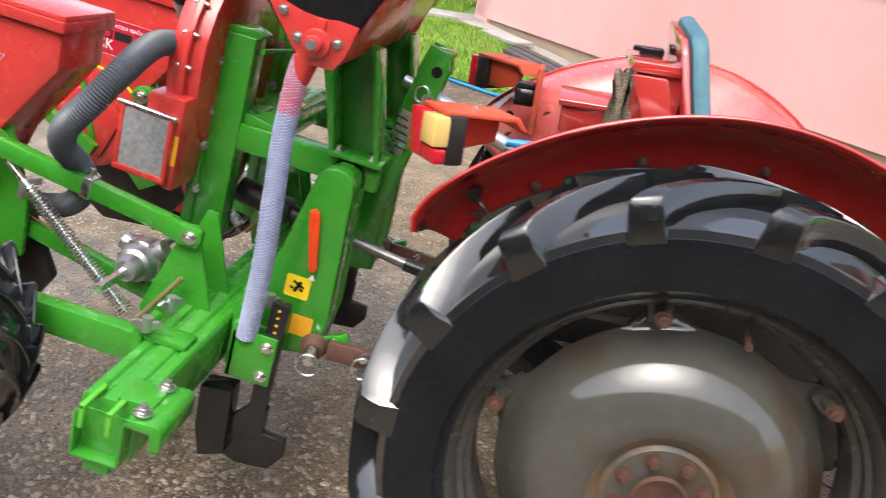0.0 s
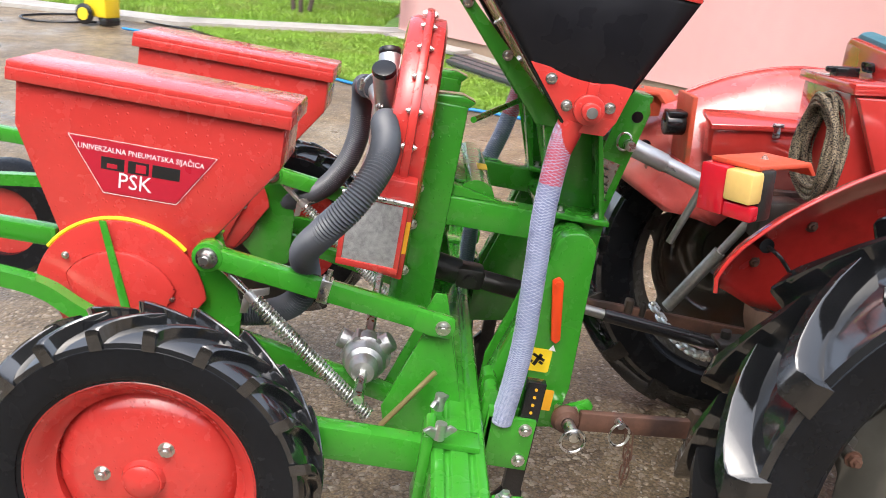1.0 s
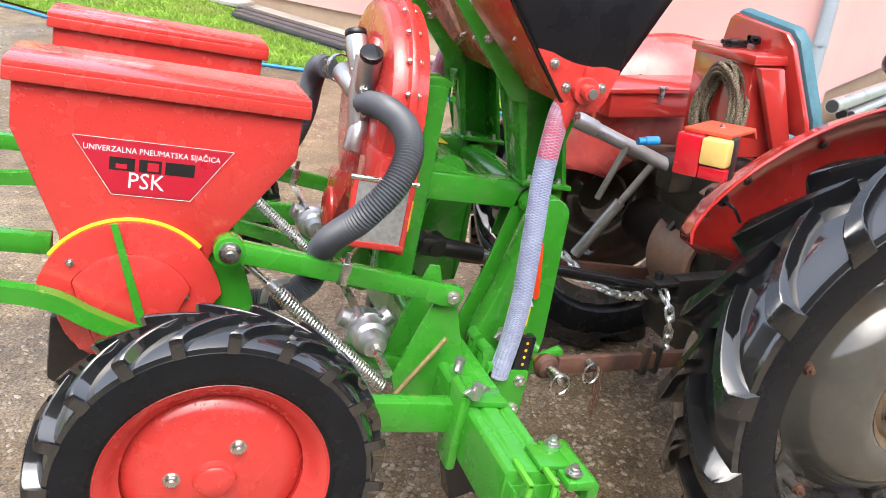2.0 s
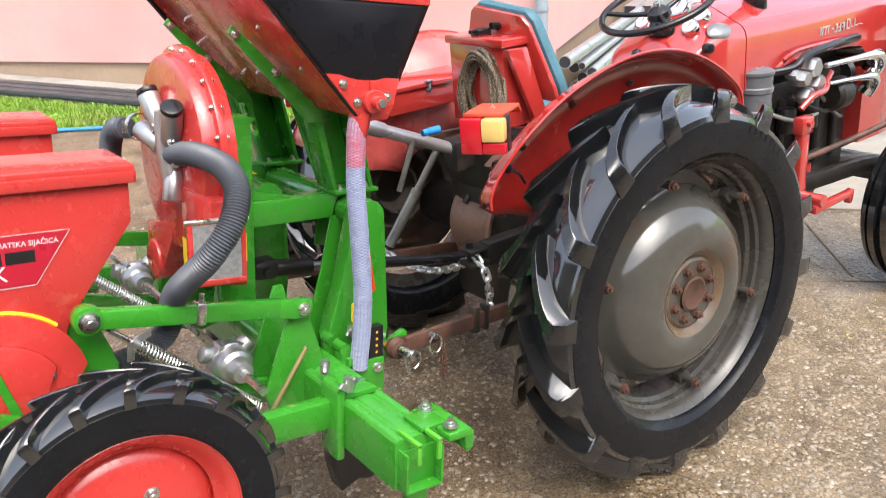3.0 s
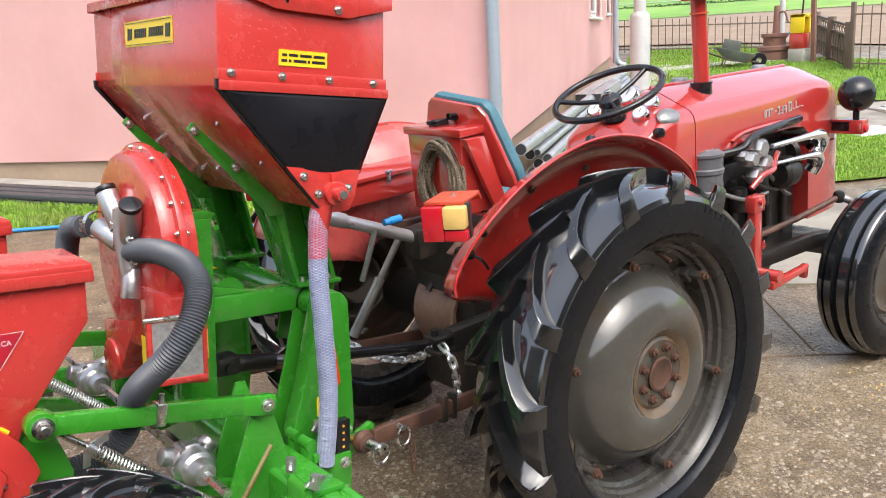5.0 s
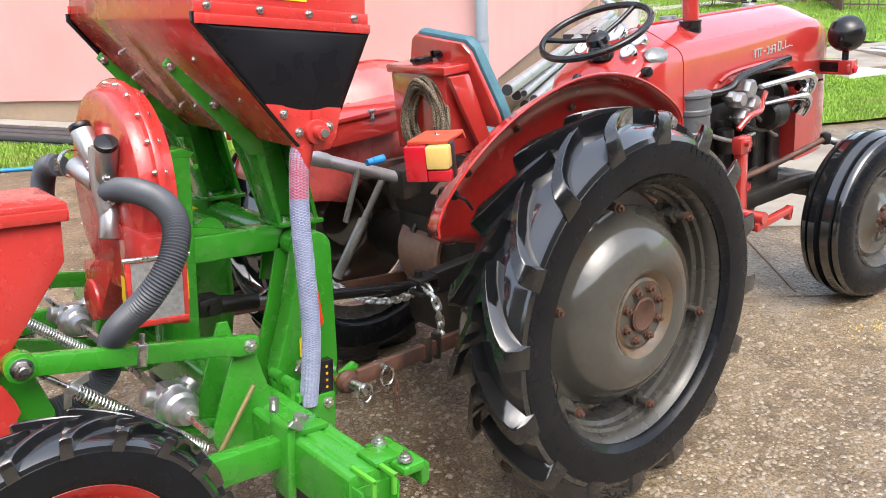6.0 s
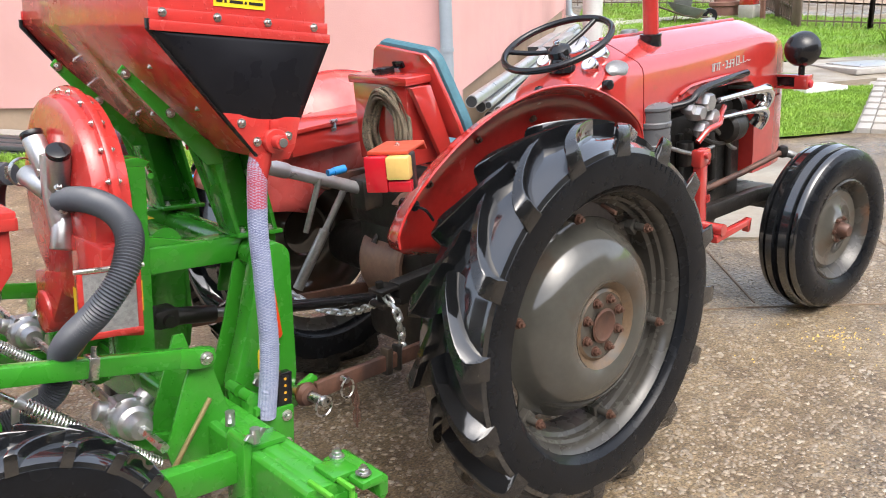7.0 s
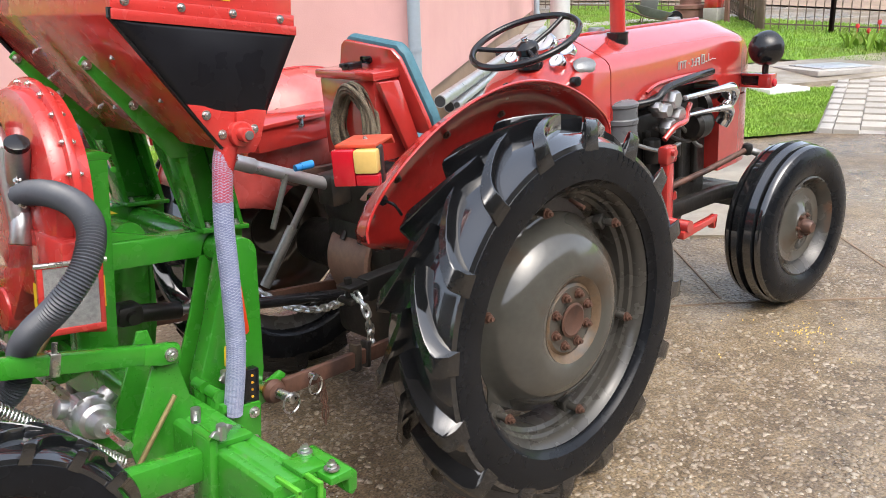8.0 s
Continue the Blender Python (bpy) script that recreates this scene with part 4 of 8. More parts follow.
for x, y, z, r in ((0.775, YC - 0.100, 1.232, 0.029), (0.705, YC - 0.105, 1.200, 0.029), (0.768, YC, 1.257, 0.042), (0.715, YC + 0.12, 1.205, 0.030)):
    gauge = group_part("gauge", tractor, axes((x - 0.004, y, z + 0.006), (0, -1, -0.1), (1, 0, 0.95)), "round white gauge in a chrome ring")
    part("ring", bm_lathe([(r * 0.86, 0.0), (r * 0.86, 0.012), (r, 0.012), (r * 1.08, 0.004), (r * 1.08, -0.012)], 28, "z", closed=False), CHROME, gauge)
    part("dial", bm_lathe([(0.0, 0.0135), (r * 0.85, 0.0135), (r * 0.85, 0.0125), (0.0, 0.0125)], 24, "z"), WHITE, gauge)
    part("needle", bm_box(-0.001, -r * 0.1, 0.0135, 0.001, r * 0.6, 0.0155, 0), INK, gauge)
part("knob", joined(bm_cyl((0.665, YC - 0.200, 1.145), (0.660, YC - 0.228, 1.148), 0.018, 18, bevel=0.003)), BLACK, tractor, "black knob")
part("knob", joined(bm_cyl((0.76, YC - 0.205, 0.99), (0.76, YC - 0.222, 0.99), 0.03, 8, bevel=0.003)), BLACK, tractor, "black slot plate")
part("knob", joined(bm_cyl((0.56, YC - 0.06, 1.08), (0.50, YC - 0.04, 1.135), 0.006, 8), bm_lathe([(0.0, 0.02), (0.014, 0.015), (0.02, 0.0), (0.014, -0.015), (0.0, -0.02)], 16, "z", (0.495, YC - 0.038, 1.14))), BLACK, tractor, "black lever knob")

# steering wheel
sw_m = Matrix.Translation((0.640, YC - 0.005, 1.288)) @ Matrix.Rotation(radians(-21), 4, "Y")
steer = group_part("steering_wheel", tractor, sw_m, "black three-spoke steering wheel")
part("rim", bm_tube([(0.202 * math.cos(math.tau * k / 64), 0.202 * math.sin(math.tau * k / 64), 0) for k in range(64)], 0.0125, 12, closed=True), BLACK, steer)
for a in (-10, 110, 230):
    part("spoke", bm_tube([(0.03 * math.cos(radians(a)), 0.03 * math.sin(radians(a)), -0.03), (0.12 * math.cos(radians(a)), 0.12 * math.sin(radians(a)), -0.02), (0.199 * math.cos(radians(a)), 0.199 * math.sin(radians(a)), -0.002)], 0.0095, 10), BLACK, steer)
part("boss", bm_lathe([(0.0, -0.002), (0.02, -0.005), (0.042, -0.02), (0.045, -0.04), (0.03, -0.055), (0.0, -0.055)], 28, "z"), BLACK, steer, "black centre boss")
part("centre_nut", bm_prism(hexagon(0.014), "z", -0.006, 0.012, 0.002), CHROME, steer, "bright centre nut")
part("steering_column", bm_cyl((0.64, YC - 0.01, 1.26), (0.70, YC, 1.15), 0.030, 20, r2=0.050), BLACK, tractor, "black steering column")
part("column_collar", bm_lathe([(0.03, 0.03), (0.042, 0.028), (0.05, 0.0), (0.05, -0.02), (0.03, -0.02)], 24, "z", (0.660, YC - 0.01, 1.205)), BLACK, tractor, "black column collar")

# exhaust stack
stack = group_part("exhaust_stack", tractor, Matrix.Translation((-0.078, -0.016, -0.022)), label="red upright intake stack with a domed cap")
part("pipe", bm_cyl((1.20, -0.115, 1.235), (1.185, -0.115, 1.62), 0.031, 24), TRED, stack)
part("cap", bm_lathe([(0.0, 0.095), (0.035, 0.094), (0.045, 0.085), (0.066, 0.03), (0.070, 0.012), (0.064, 0.0), (0.03, -0.004), (0.0, -0.004)], 8, "z", (1.184, -0.115, 1.607)), TRED, stack)
part("rubber_sleeve", bm_lathe([(0.030, -0.03), (0.054, -0.02), (0.050, -0.004), (0.043, 0.014), (0.040, 0.050), (0.043, 0.056), (0.043, 0.064), (0.033, 0.066)], 24, "z", (1.196, -0.115, 1.227)), BLACK, stack, "black rubber sleeve")
part("band", bm_lathe([(0.032, 0.0), (0.036, 0.0), (0.036, 0.006), (0.032, 0.006)], 24, "z", (1.188, -0.115, 1.553), closed=True), DULLRED, stack)

# headlamp on its bracket
lamp = group_part("headlamp", tractor, Matrix.Translation((-0.035, 0.010, -0.005)), label="round headlamp with a black shell")
part("shell", bm_lathe([(0.0, -0.085), (0.03, -0.08), (0.055, -0.062), (0.072, -0.03), (0.078, 0.0), (0.078, 0.012), (0.0, 0.014)], 32, "x", (1.985, -0.365, 1.115)), BLACK, lamp)
part("lens", bm_lathe([(0.0, 0.024), (0.05, 0.02), (0.074, 0.013), (0.0, 0.012)], 32, "x", (1.987, -0.365, 1.115)), CHROME, lamp)
part("stem", bm_cyl((1.985, -0.365, 1.05), (1.985, -0.365, 0.985), 0.014, 12), BLACK, lamp)
part("lamp_bracket", joined(bm_box(1.925, -0.395, 0.935, 1.985, -0.335, 0.998, 0.005), bm_box(1.925, -0.345, 0.988, 1.985, -0.255, 0.998, 0.002), bm_box(1.925, -0.345, 0.935, 1.985, -0.245, 0.945, 0.002), bm_box(1.978, -0.345, 0.94, 1.985, -0.25, 0.99, 0.001)), TRED, tractor, "red channel lamp bracket")
# black block stands for the shade in the bracket's hollow channel
part("bracket_core", bm_box(1.94, -0.335, 0.948, 1.975, -0.24, 0.985, 0.004), BLACK, tractor, "black block for the shade inside the lamp bracket")
part("side_lamp", bm_cyl((1.955, -0.394, 0.958), (1.955, -0.404, 0.958), 0.018, 18, bevel=0.003), REDLENS, tractor)
part("headlamp", bm_lathe([(0.0, -0.085), (0.03, -0.08), (0.055, -0.062), (0.072, -0.03), (0.078, 0.0), (0.078, 0.012), (0.0, 0.014)], 32, "x", (1.985, 2 * YC + 0.365, 1.115)), BLACK, tractor, "round headlamp with a black shell")

# seat: red pan with a teal cushion
seat = group_part("seat", tractor, label="red metal seat with worn teal cushions")
back = [(-0.285, 1.10), (-0.278, 1.15), (-0.222, 1.335), (-0.195, 1.362), (0.015, 1.388), (0.038, 1.372), (0.150, 1.16), (0.150, 1.10)]
lean = Matrix.Translation((-0.06, 0, 1.1)) @ Matrix.Rotation(radians(-12), 4, "Y") @ Matrix.Translation((0.06, 0, -1.1))
part("backrest", moved(bm_prism(back, "x", -0.075, -0.058, 0.006), lean), TRED, seat, "red painted steel backrest")
part("cushion", moved(bm_prism([(y * 1.03 + 0.0015, 1.1 + (z - 1.1) * 1.03) for y, z in back], "x", -0.056, -0.018, 0.014), lean), TEAL, seat, "worn teal vinyl cushion")
part("slot", moved(bm_box(-0.079, -0.10, 1.318, -0.0745, -0.05, 1.340, 0.008), lean), BLACK, seat)
part("seat_pan", bm_box(-0.05, -0.27, 0.94, 0.36, 0.17, 0.985, 0.02), TRED, seat)
part("seat_cushion", bm_box(-0.02, -0.25, 0.985, 0.34, 0.15, 1.03, 0.02), TEAL, seat, "worn teal vinyl cushion")
# battery box behind the seat, with the coil of rope hung on it
bbox = group_part("battery_box", tractor, label="red sheet-metal box behind the seat")
part("box", bm_box(-0.205, -0.195, 1.03, -0.10, 0.065, 1.275, 0.006), TRED, bbox)
part("lid", bm_box(-0.215, -0.21, 1.272, -0.092, 0.075, 1.298, 0.006), TRED, bbox)
part("bracket", bm_prism([(-0.215, 1.27), (-0.14, 1.27), (-0.05, 1.0), (-0.10, 1.0)], "y", -0.235, -0.212, 0.004), TRED, bbox, "bent red side bracket")
part("clip", joined(bm_box(-0.195, -0.075, 1.296, -0.14, -0.035, 1.318, 0.005), bm_box(-0.21, -0.06, 1.305, -0.19, -0.045, 1.318, 0.004)), BLACK, bbox, "black clip")
coil = group_part("rope_coil", tractor, Matrix.Translation((-0.205, -0.105, 1.142)) @ Matrix.Scale(0.80, 4) @ Matrix.Translation((0.232, 0.105, -1.135)), label="coil of frayed black-and-tan rope")
for k in range(11):
    ry, rz, off = 0.118 - 0.0155 * (k % 4), 0.150 - 0.0155 * (k % 4), 0.017 * (k // 4)
    ph = 0.7 * k
    line = [(-0.232 - off + 0.007 * math.sin(3 * math.tau * s / 56 + ph), -0.105 + ry * math.cos(math.tau * s / 56) * (1 - 0.22 * math.sin(math.tau * s / 56)) + 0.004 * math.sin(2 * math.tau * s / 56 + ph), 1.135 + rz * math.sin(math.tau * s / 56) + 0.004 * math.sin(ph)) for s in range(56)]
    part("turn", bm_tube(line, 0.0082, 8, closed=True), ROPE, coil)
part("tie", joined(bm_lathe([(0.012, -0.018), (0.026, -0.012), (0.03, 0.0), (0.024, 0.014), (0.01, 0.02)], 12, "z", (-0.238, -0.075, 1.262)), bm_tube(smooth_line([(-0.235, -0.075, 1.27), (-0.22, -0.07, 1.29), (-0.195, -0.055, 1.312)], 4), 0.005, 8)), ROPE, coil)

# toolbox on the far fender
tool = group_part("toolbox", tractor, Matrix.Translation((-0.027, -0.040, -0.012)), label="red sheet-metal toolbox with a latch on the fender")
part("box", bm_box(-0.315, 0.295, 1.045, 0.0, 0.375, 1.140, 0.008), TRED, tool)
part("lid", bm_prism([(0.285, 1.138), (0.375, 1.165), (0.378, 1.150), (0.285, 1.122)], "x", -0.325, 0.01, 0.003), TRED, tool)
part("latch", joined(bm_box(-0.155, 0.284, 1.105, -0.135, 0.292, 1.145, 0.003), bm_cyl((-0.16, 0.285, 1.14), (-0.13, 0.285, 1.14), 0.005, 8)), ZINC, tool, "zinc toggle latch")


def tail_light(y0, out, amber):
    turn_m = Matrix.Translation((-0.545, y0 + 0.074 * out, 0)) @ Matrix.Rotation(radians(-34 * out), 4, "Z") @ Matrix.Translation((0.545, -y0 - 0.074 * out, 0))
    lt = group_part("tail_light", tractor, Matrix.Translation((-0.022, 0.046 * out, -0.002)) @ turn_m @ Matrix.Translation((-0.545, y0 + 0.074 * out, 1.15)) @ Matrix.Scale(0.76, 4) @ Matrix.Translation((0.545, -y0 - 0.074 * out, -1.15)), label="red and amber tail light on a bent red bracket")
    a, b = (y0, y0 + 0.148 * out)
    mid = y0 + 0.072 * out
    part("housing", bm_box(-0.555, min(a, b), 1.085, -0.505, max(a, b), 1.205, 0.008), OILY, lt)
    part("red_lens", joined(bm_box(-0.588, min(a, mid), 1.088, -0.553, max(a, mid), 1.203, 0.006), bm_box(-0.586, min(mid, b), 1.088, -0.553, max(mid, b), 1.125, 0.006)), REDLENS, lt, "red plastic lens")
    part("amber_lens", bm_box(-0.592, min(mid, b) + 0.002, 1.128, -0.53, max(mid, b) + 0.001, 1.202, 0.008), AMBERLENS, lt, "amber plastic lens")
    part("bracket", joined(bm_prism([(-0.56, 1.215), (-0.36, 1.205), (-0.33, 1.17), (-0.345, 1.17), (-0.37, 1.193), (-0.56, 1.203)], "y", min(a, b) + 0.01, max(a, b) - 0.005, 0.003),
                           bm_prism([(-0.52, 1.20), (-0.35, 1.19), (-0.36, 1.12), (-0.46, 1.10), (-0.52, 1.10)], "y", a + 0.03 * out, a + 0.036 * out, 0.002)), DULLRED, lt, "faded orange-red bracket")
    bolt(lt, (-0.45, mid, 1.208), (0, 0, 1), 0.8)


tail_light(-0.437, -1, True)
tail_light(2 * YC + 0.437, 1, True)
socket = group_part("trailer_socket", tractor, label="black round trailer socket on an orange-red plate")
part("plate", bm_box(-0.42, 0.22, 1.02, -0.405, 0.36, 1.20, 0.004), DULLRED, socket)
part("socket", joined(bm_cyl((-0.42, 0.27, 1.12), (-0.475, 0.27, 1.12), 0.032, 22, bevel=0.005), bm_box(-0.47, 0.24, 1.14, -0.42, 0.30, 1.155, 0.004)), BLACK, socket)

# engine, gearbox and running gear
part("gearbox", joined(bm_box(-0.22, YC - 0.16, 0.40, 0.46, YC + 0.16, 0.84, 0.03), bm_box(0.40, YC - 0.13, 0.42, 1.02, YC + 0.13, 0.86, 0.03)), OILY, tractor, "oily black gearbox casing")
part("engine_block", joined(bm_box(1.0, YC - 0.15, 0.45, 1.72, YC + 0.15, 0.93, 0.02), bm_box(1.05, YC - 0.11, 0.93, 1.68, YC + 0.11, 1.02, 0.015), bm_box(1.08, YC - 0.12, 0.36, 1.6, YC + 0.12, 0.46, 0.03)), OILY, tractor, "oily black engine block")
for k in range(5):
    part("engine_rib", bm_box(1.06 + 0.13 * k, YC - 0.17, 0.55, 1.10 + 0.13 * k, YC - 0.145, 0.86, 0.008), OILY, tractor)
part("air_cleaner", bm_lathe([(0.0, 0.80), (0.05, 0.80), (0.062, 0.815), (0.064, 0.90), (0.069, 0.905), (0.069, 0.92), (0.064, 0.925), (0.064, 0.985), (0.069, 0.99), (0.069, 1.005), (0.064, 1.01), (0.064, 1.05), (0.069, 1.055), (0.069, 1.065), (0.05, 1.075), (0.0, 1.078)], 36, "z", (0.957, YC - 0.205, -0.045)), CANISTER, tractor, "grey ribbed air cleaner canister")
for (x, z, ex, ez, big) in ((1.275, 0.995, 1.600, 0.990, 1.0), (1.305, 0.920, 1.575, 0.908, 0.85)):
    line = smooth_line([(x, -0.345, z), (x + (ex - x) * 0.5, -0.352, z + (ez - z) * 0.5), (ex - 0.03, -0.358, ez), (ex + 0.035, -0.352, ez - 0.012), (ex + 0.066, -0.335, ez - 0.048), (ex + 0.060, -0.315, ez - 0.085)], 6)
    n = len(line) - 1
    part("horn", bm_tube(line, lambda k: big * (0.011 + 0.006 * (k / n) + 0.022 * min(1.0, max(0.0, (k / n - 0.25) / 0.45)) ** 1.5), 20), CHROME, tractor, "chrome trumpet horn with a bent bell")
for (x, y, z, r, dx) in ((1.22, -0.318, 0.995, 0.040, 0.06), (1.255, -0.318, 0.925, 0.040, 0.06), (1.145, -0.32, 0.965, 0.032, 0.07), (1.175, -0.33, 0.895, 0.036, 0.05), (1.110, -0.31, 0.985, 0.022, 0.05)):
    part("horn_driver", bm_lathe([(0.0, -dx / 2), (r * 0.8, -dx / 2), (r, -dx / 4), (r, dx / 4), (r * 0.8, dx / 2), (0.0, dx / 2)], 6, "y", (x, y, z)), ALU, tractor, "cast aluminium compressor body")
part("fuel_pipe", bm_tube(smooth_line([(1.04, -0.27, 1.0), (1.12, -0.31, 1.01), (1.2, -0.31, 1.045), (1.4, -0.30, 1.055), (1.62, -0.27, 1.05)], 6), 0.016, 12), BLACK, tractor)
part("alternator", joined(bm_lathe([(0.0, -0.05), (0.05, -0.05), (0.066, -0.035), (0.066, 0.035), (0.05, 0.05), (0.0, 0.05)], 24, "x", (1.44, -0.30, 0.855)), bm_lathe([(0.02, 0.055), (0.05, 0.055), (0.04, 0.065), (0.05, 0.075), (0.02, 0.075)], 24, "x", (1.44, -0.30, 0.855))), OILY, tractor, "dark alternator")
part("fan_pulley", bm_lathe([(0.0, -0.02), (0.08, -0.02), (0.07, 0.0), (0.08, 0.02), (0.0, 0.02)], 28, "x", (1.66, YC - 0.12, 0.88)), OILY, tractor)
part("filter", joined(bm_cyl((1.30, -0.27, 0.74), (1.30, -0.27, 0.86), 0.04, 20, bevel=0.006), bm_cyl((1.17, -0.26, 0.74), (1.17, -0.26, 0.84), 0.035, 20, bevel=0.006)), OILY, tractor)
part("red_cable", bm_tube(smooth_line([(1.10, -0.36, 0.86), (1.16, -0.37, 0.90), (1.24, -0.37, 0.91), (1.32, -0.33, 0.93), (1.36, -0.32, 0.955)], 6), 0.012, 10), TRED, tractor, "red cable")
for k, (a, b) in enumerate((((1.0, -0.26, 0.86), (1.3, -0.31, 0.80)), ((1.12, -0.30, 0.90), (1.5, -0.28, 0.78)), ((1.34, -0.28, 0.88), (1.60, -0.24, 0.72)), ((1.02, -0.24, 0.70), (1.42, -0.26, 0.62)))):
    mid = (Vector(a) + Vector(b)) / 2 + Vector((0, -0.02, -0.03))
    part("engine_pipe", bm_tube(smooth_line([a, mid, b], 8), 0.009, 8), OILY if k % 2 else STEEL, tractor)
# red lift frame under the engine's side
lift = group_part("lift_frame", tractor, Matrix.Translation((-0.055, 0.015, -0.018)), label="red steel frame with a hooked step")
part("post", bm_box(1.075, -0.44, 0.36, 1.125, -0.405, 0.86, 0.006), TRED, lift)
part("post_head", joined(bm_box(1.065, -0.445, 0.80, 1.14, -0.40, 0.87, 0.01), bm_cyl((1.10, -0.46, 0.845), (1.10, -0.39, 0.845), 0.014, 12)), TRED, lift)
part("cross_bar", bm_cyl((1.09, -0.20, 0.56), (1.10, -0.53, 0.56), 0.024, 18), TRED, lift)
part("hook", bm_prism([(1.06, 0.545), (1.30, 0.548), (1.325, 0.552), (1.315, 0.50), (1.30, 0.495), (1.295, 0.525), (1.06, 0.515)], "y", -0.525, -0.495, 0.004), TRED, lift)
part("foot", bm_box(1.08, -0.445, 0.33, 1.12, -0.40, 0.40, 0.008), TRED, lift)
part("tank", bm_box(1.16, -0.36, 0.52, 1.30, -0.22, 0.64, 0.02), TRED, lift)
# front axle and steering rods
part("front_axle", bm_box(1.70, -0.51, 0.43, 1.82, 2 * YC + 0.51, 0.52, 0.015), CANISTER, tractor, "oily front axle beam")
for o in (-1, 1):
    y = YC + o * 0.0
    part("radius_arm", bm_prism([(0.94, 0.60), (1.56, 0.565), (1.72, 0.545), (1.72, 0.475), (1.54, 0.50), (0.94, 0.53)], "y", YC + o * 0.28, YC + o * 0.33, 0.012), OILY, tractor, "dark steel axle arm")
    part("king_pin", bm_cyl((1.765, YC + o * 0.47, 0.36), (1.765, YC + o * 0.47, 0.66), 0.03, 18, bevel=0.004), OILY, tractor)
    part("stub_axle", bm_cyl((1.765, YC + o * 0.47, 0.376), (1.765, YC + o * 0.555, 0.376), 0.03, 18), OILY, tractor)
    part("drag_link", bm_tube([(0.97, YC + o * 0.27, 0.63), (1.40, YC + o * 0.33, 0.67), (1.66, YC + o * 0.38, 0.715)], 0.013, 12), RUST, tractor, "rusty steering rod")
    part("steering_arm", bm_tube(smooth_line([(1.66, YC + o * 0.38, 0.715), (1.68, YC + o * 0.41, 0.70), (1.74, YC + o * 0.45, 0.665), (1.765, YC + o * 0.47, 0.655)], 5), 0.016, 10), STEEL, tractor)
    part("ball_joint", bm_lathe([(0.0, 0.03), (0.02, 0.022), (0.026, 0.0), (0.02, -0.022), (0.0, -0.03)], 18, "z", (1.66, YC + o * 0.38, 0.715)), OILY, tractor)
# rear axle housings
for o in (-1, 1):
    part("axle_housing", bm_lathe([(0.0, 0.10 * o), (0.13, 0.10 * o), (0.135, 0.12 * o), (0.12, 0.20 * o), (0.095, 0.28 * o), (0.085, 0.56 * o), (0.0, 0.56 * o)], 40, "y", (0.0, YC, 0.60)), OILY, tractor, "oily axle housing")
    part("footplate", bm_box(0.42, YC + o * 0.20, 0.46, 0.86, YC + o * 0.46, 0.475, 0.004), OILY, tractor)
drum = group_part("belt_pulley", tractor, Matrix.Translation((-0.10, -0.09, 0.67)), "rusty brown drum behind the axle")
part("drum", bm_lathe([(0.0, 0.17), (0.150, 0.17), (0.156, 0.16), (0.150, 0.12), (0.153, 0.065), (0.150, 0.01), (0.156, -0.03), (0.150, -0.04), (0.135, -0.036), (0.128, -0.02), (0.04, -0.02), (0.03, -0.045), (0.0, -0.045)], 48, "y"), DRUM, drum)
for y in (0.02, 0.11):
    part("strap", bm_tube([(0.158 * math.cos(radians(a)), y + 0.012 * math.sin(radians(a * 2)), 0.158 * math.sin(radians(a))) for a in range(75, 150, 6)], 0.010, 6), OILY, drum, "dark iron strap")
part("hydraulic_cover", bm_box(-0.25, YC - 0.13, 0.82, 0.35, YC + 0.13, 0.98, 0.03), OILY, tractor)
for o in (-1, 1):
    part("lift_arm", bm_prism([(-0.02, 0.93), (0.02, 0.96), (-0.30, 0.98), (-0.34, 0.955), (-0.30, 0.93)], "y", YC + o * 0.19, YC + o * 0.22, 0.006), RUST, tractor)
    if o > 0:
        part("lift_rod", joined(bm_cyl((-0.20, 0.15, 0.95), (-0.31, 0.19, 0.765), 0.012, 12), bm_cyl((-0.30, 0.185, 0.785), (-0.412, 0.226, 0.60), 0.018, 14)), STEEL, tractor, "worn steel lift rod")
    # lower link with ball end
    a, b = Vector((-0.80, YC + o * 0.36, 0.592)), Vector((-0.05, YC + o * 0.27, 0.50))
    m = axes(a, b - a, (0, 1, 0))
    ln = group_part("lower_link", tractor, m, "rusty flat lower link of the hitch")
    L = (b - a).length
    part("bar", bm_box(0.03, -0.010, -0.0225, L, 0.010, 0.0225, 0.005), RUST, ln)
    part("ball_end", bm_lathe([(0.014, -0.020), (0.026, -0.015), (0.032, 0.0), (0.026, 0.015), (0.014, 0.020)], 24, "y", closed=True), RUST, ln)
    part("linch_pin", joined(bm_cyl((0, 0.075 * o, 0), (0, -0.05 * o, 0), 0.013, 14, bevel=0.003), bm_tube([(0.0 + 0.026 * math.cos(math.tau * k / 20), 0.068 * o, -0.012 + 0.026 * math.sin(math.tau * k / 20)) for k in range(20)], 0.003, 8, closed=True)), ZINC, ln, "zinc linch pin with a ring")
    part("ring_pin", joined(bm_cyl((0.115, 0.03 * o, 0.01), (0.115, -0.02 * o, 0.01), 0.009, 12), bm_tube([(0.115 + 0.022 * math.cos(math.tau * k / 20), 0.03 * o, -0.012 + 0.026 * math.sin(math.tau * k / 20)) for k in range(20)], 0.003, 8, closed=True)), ZINC, ln)
    part("stay_bracket", joined(bm_box(0.28, -0.016, -0.036, 0.305, 0.016, 0.045, 0.006), bm_box(0.325, -0.016, -0.036, 0.342, 0.016, 0.042, 0.006)), OILY, ln)


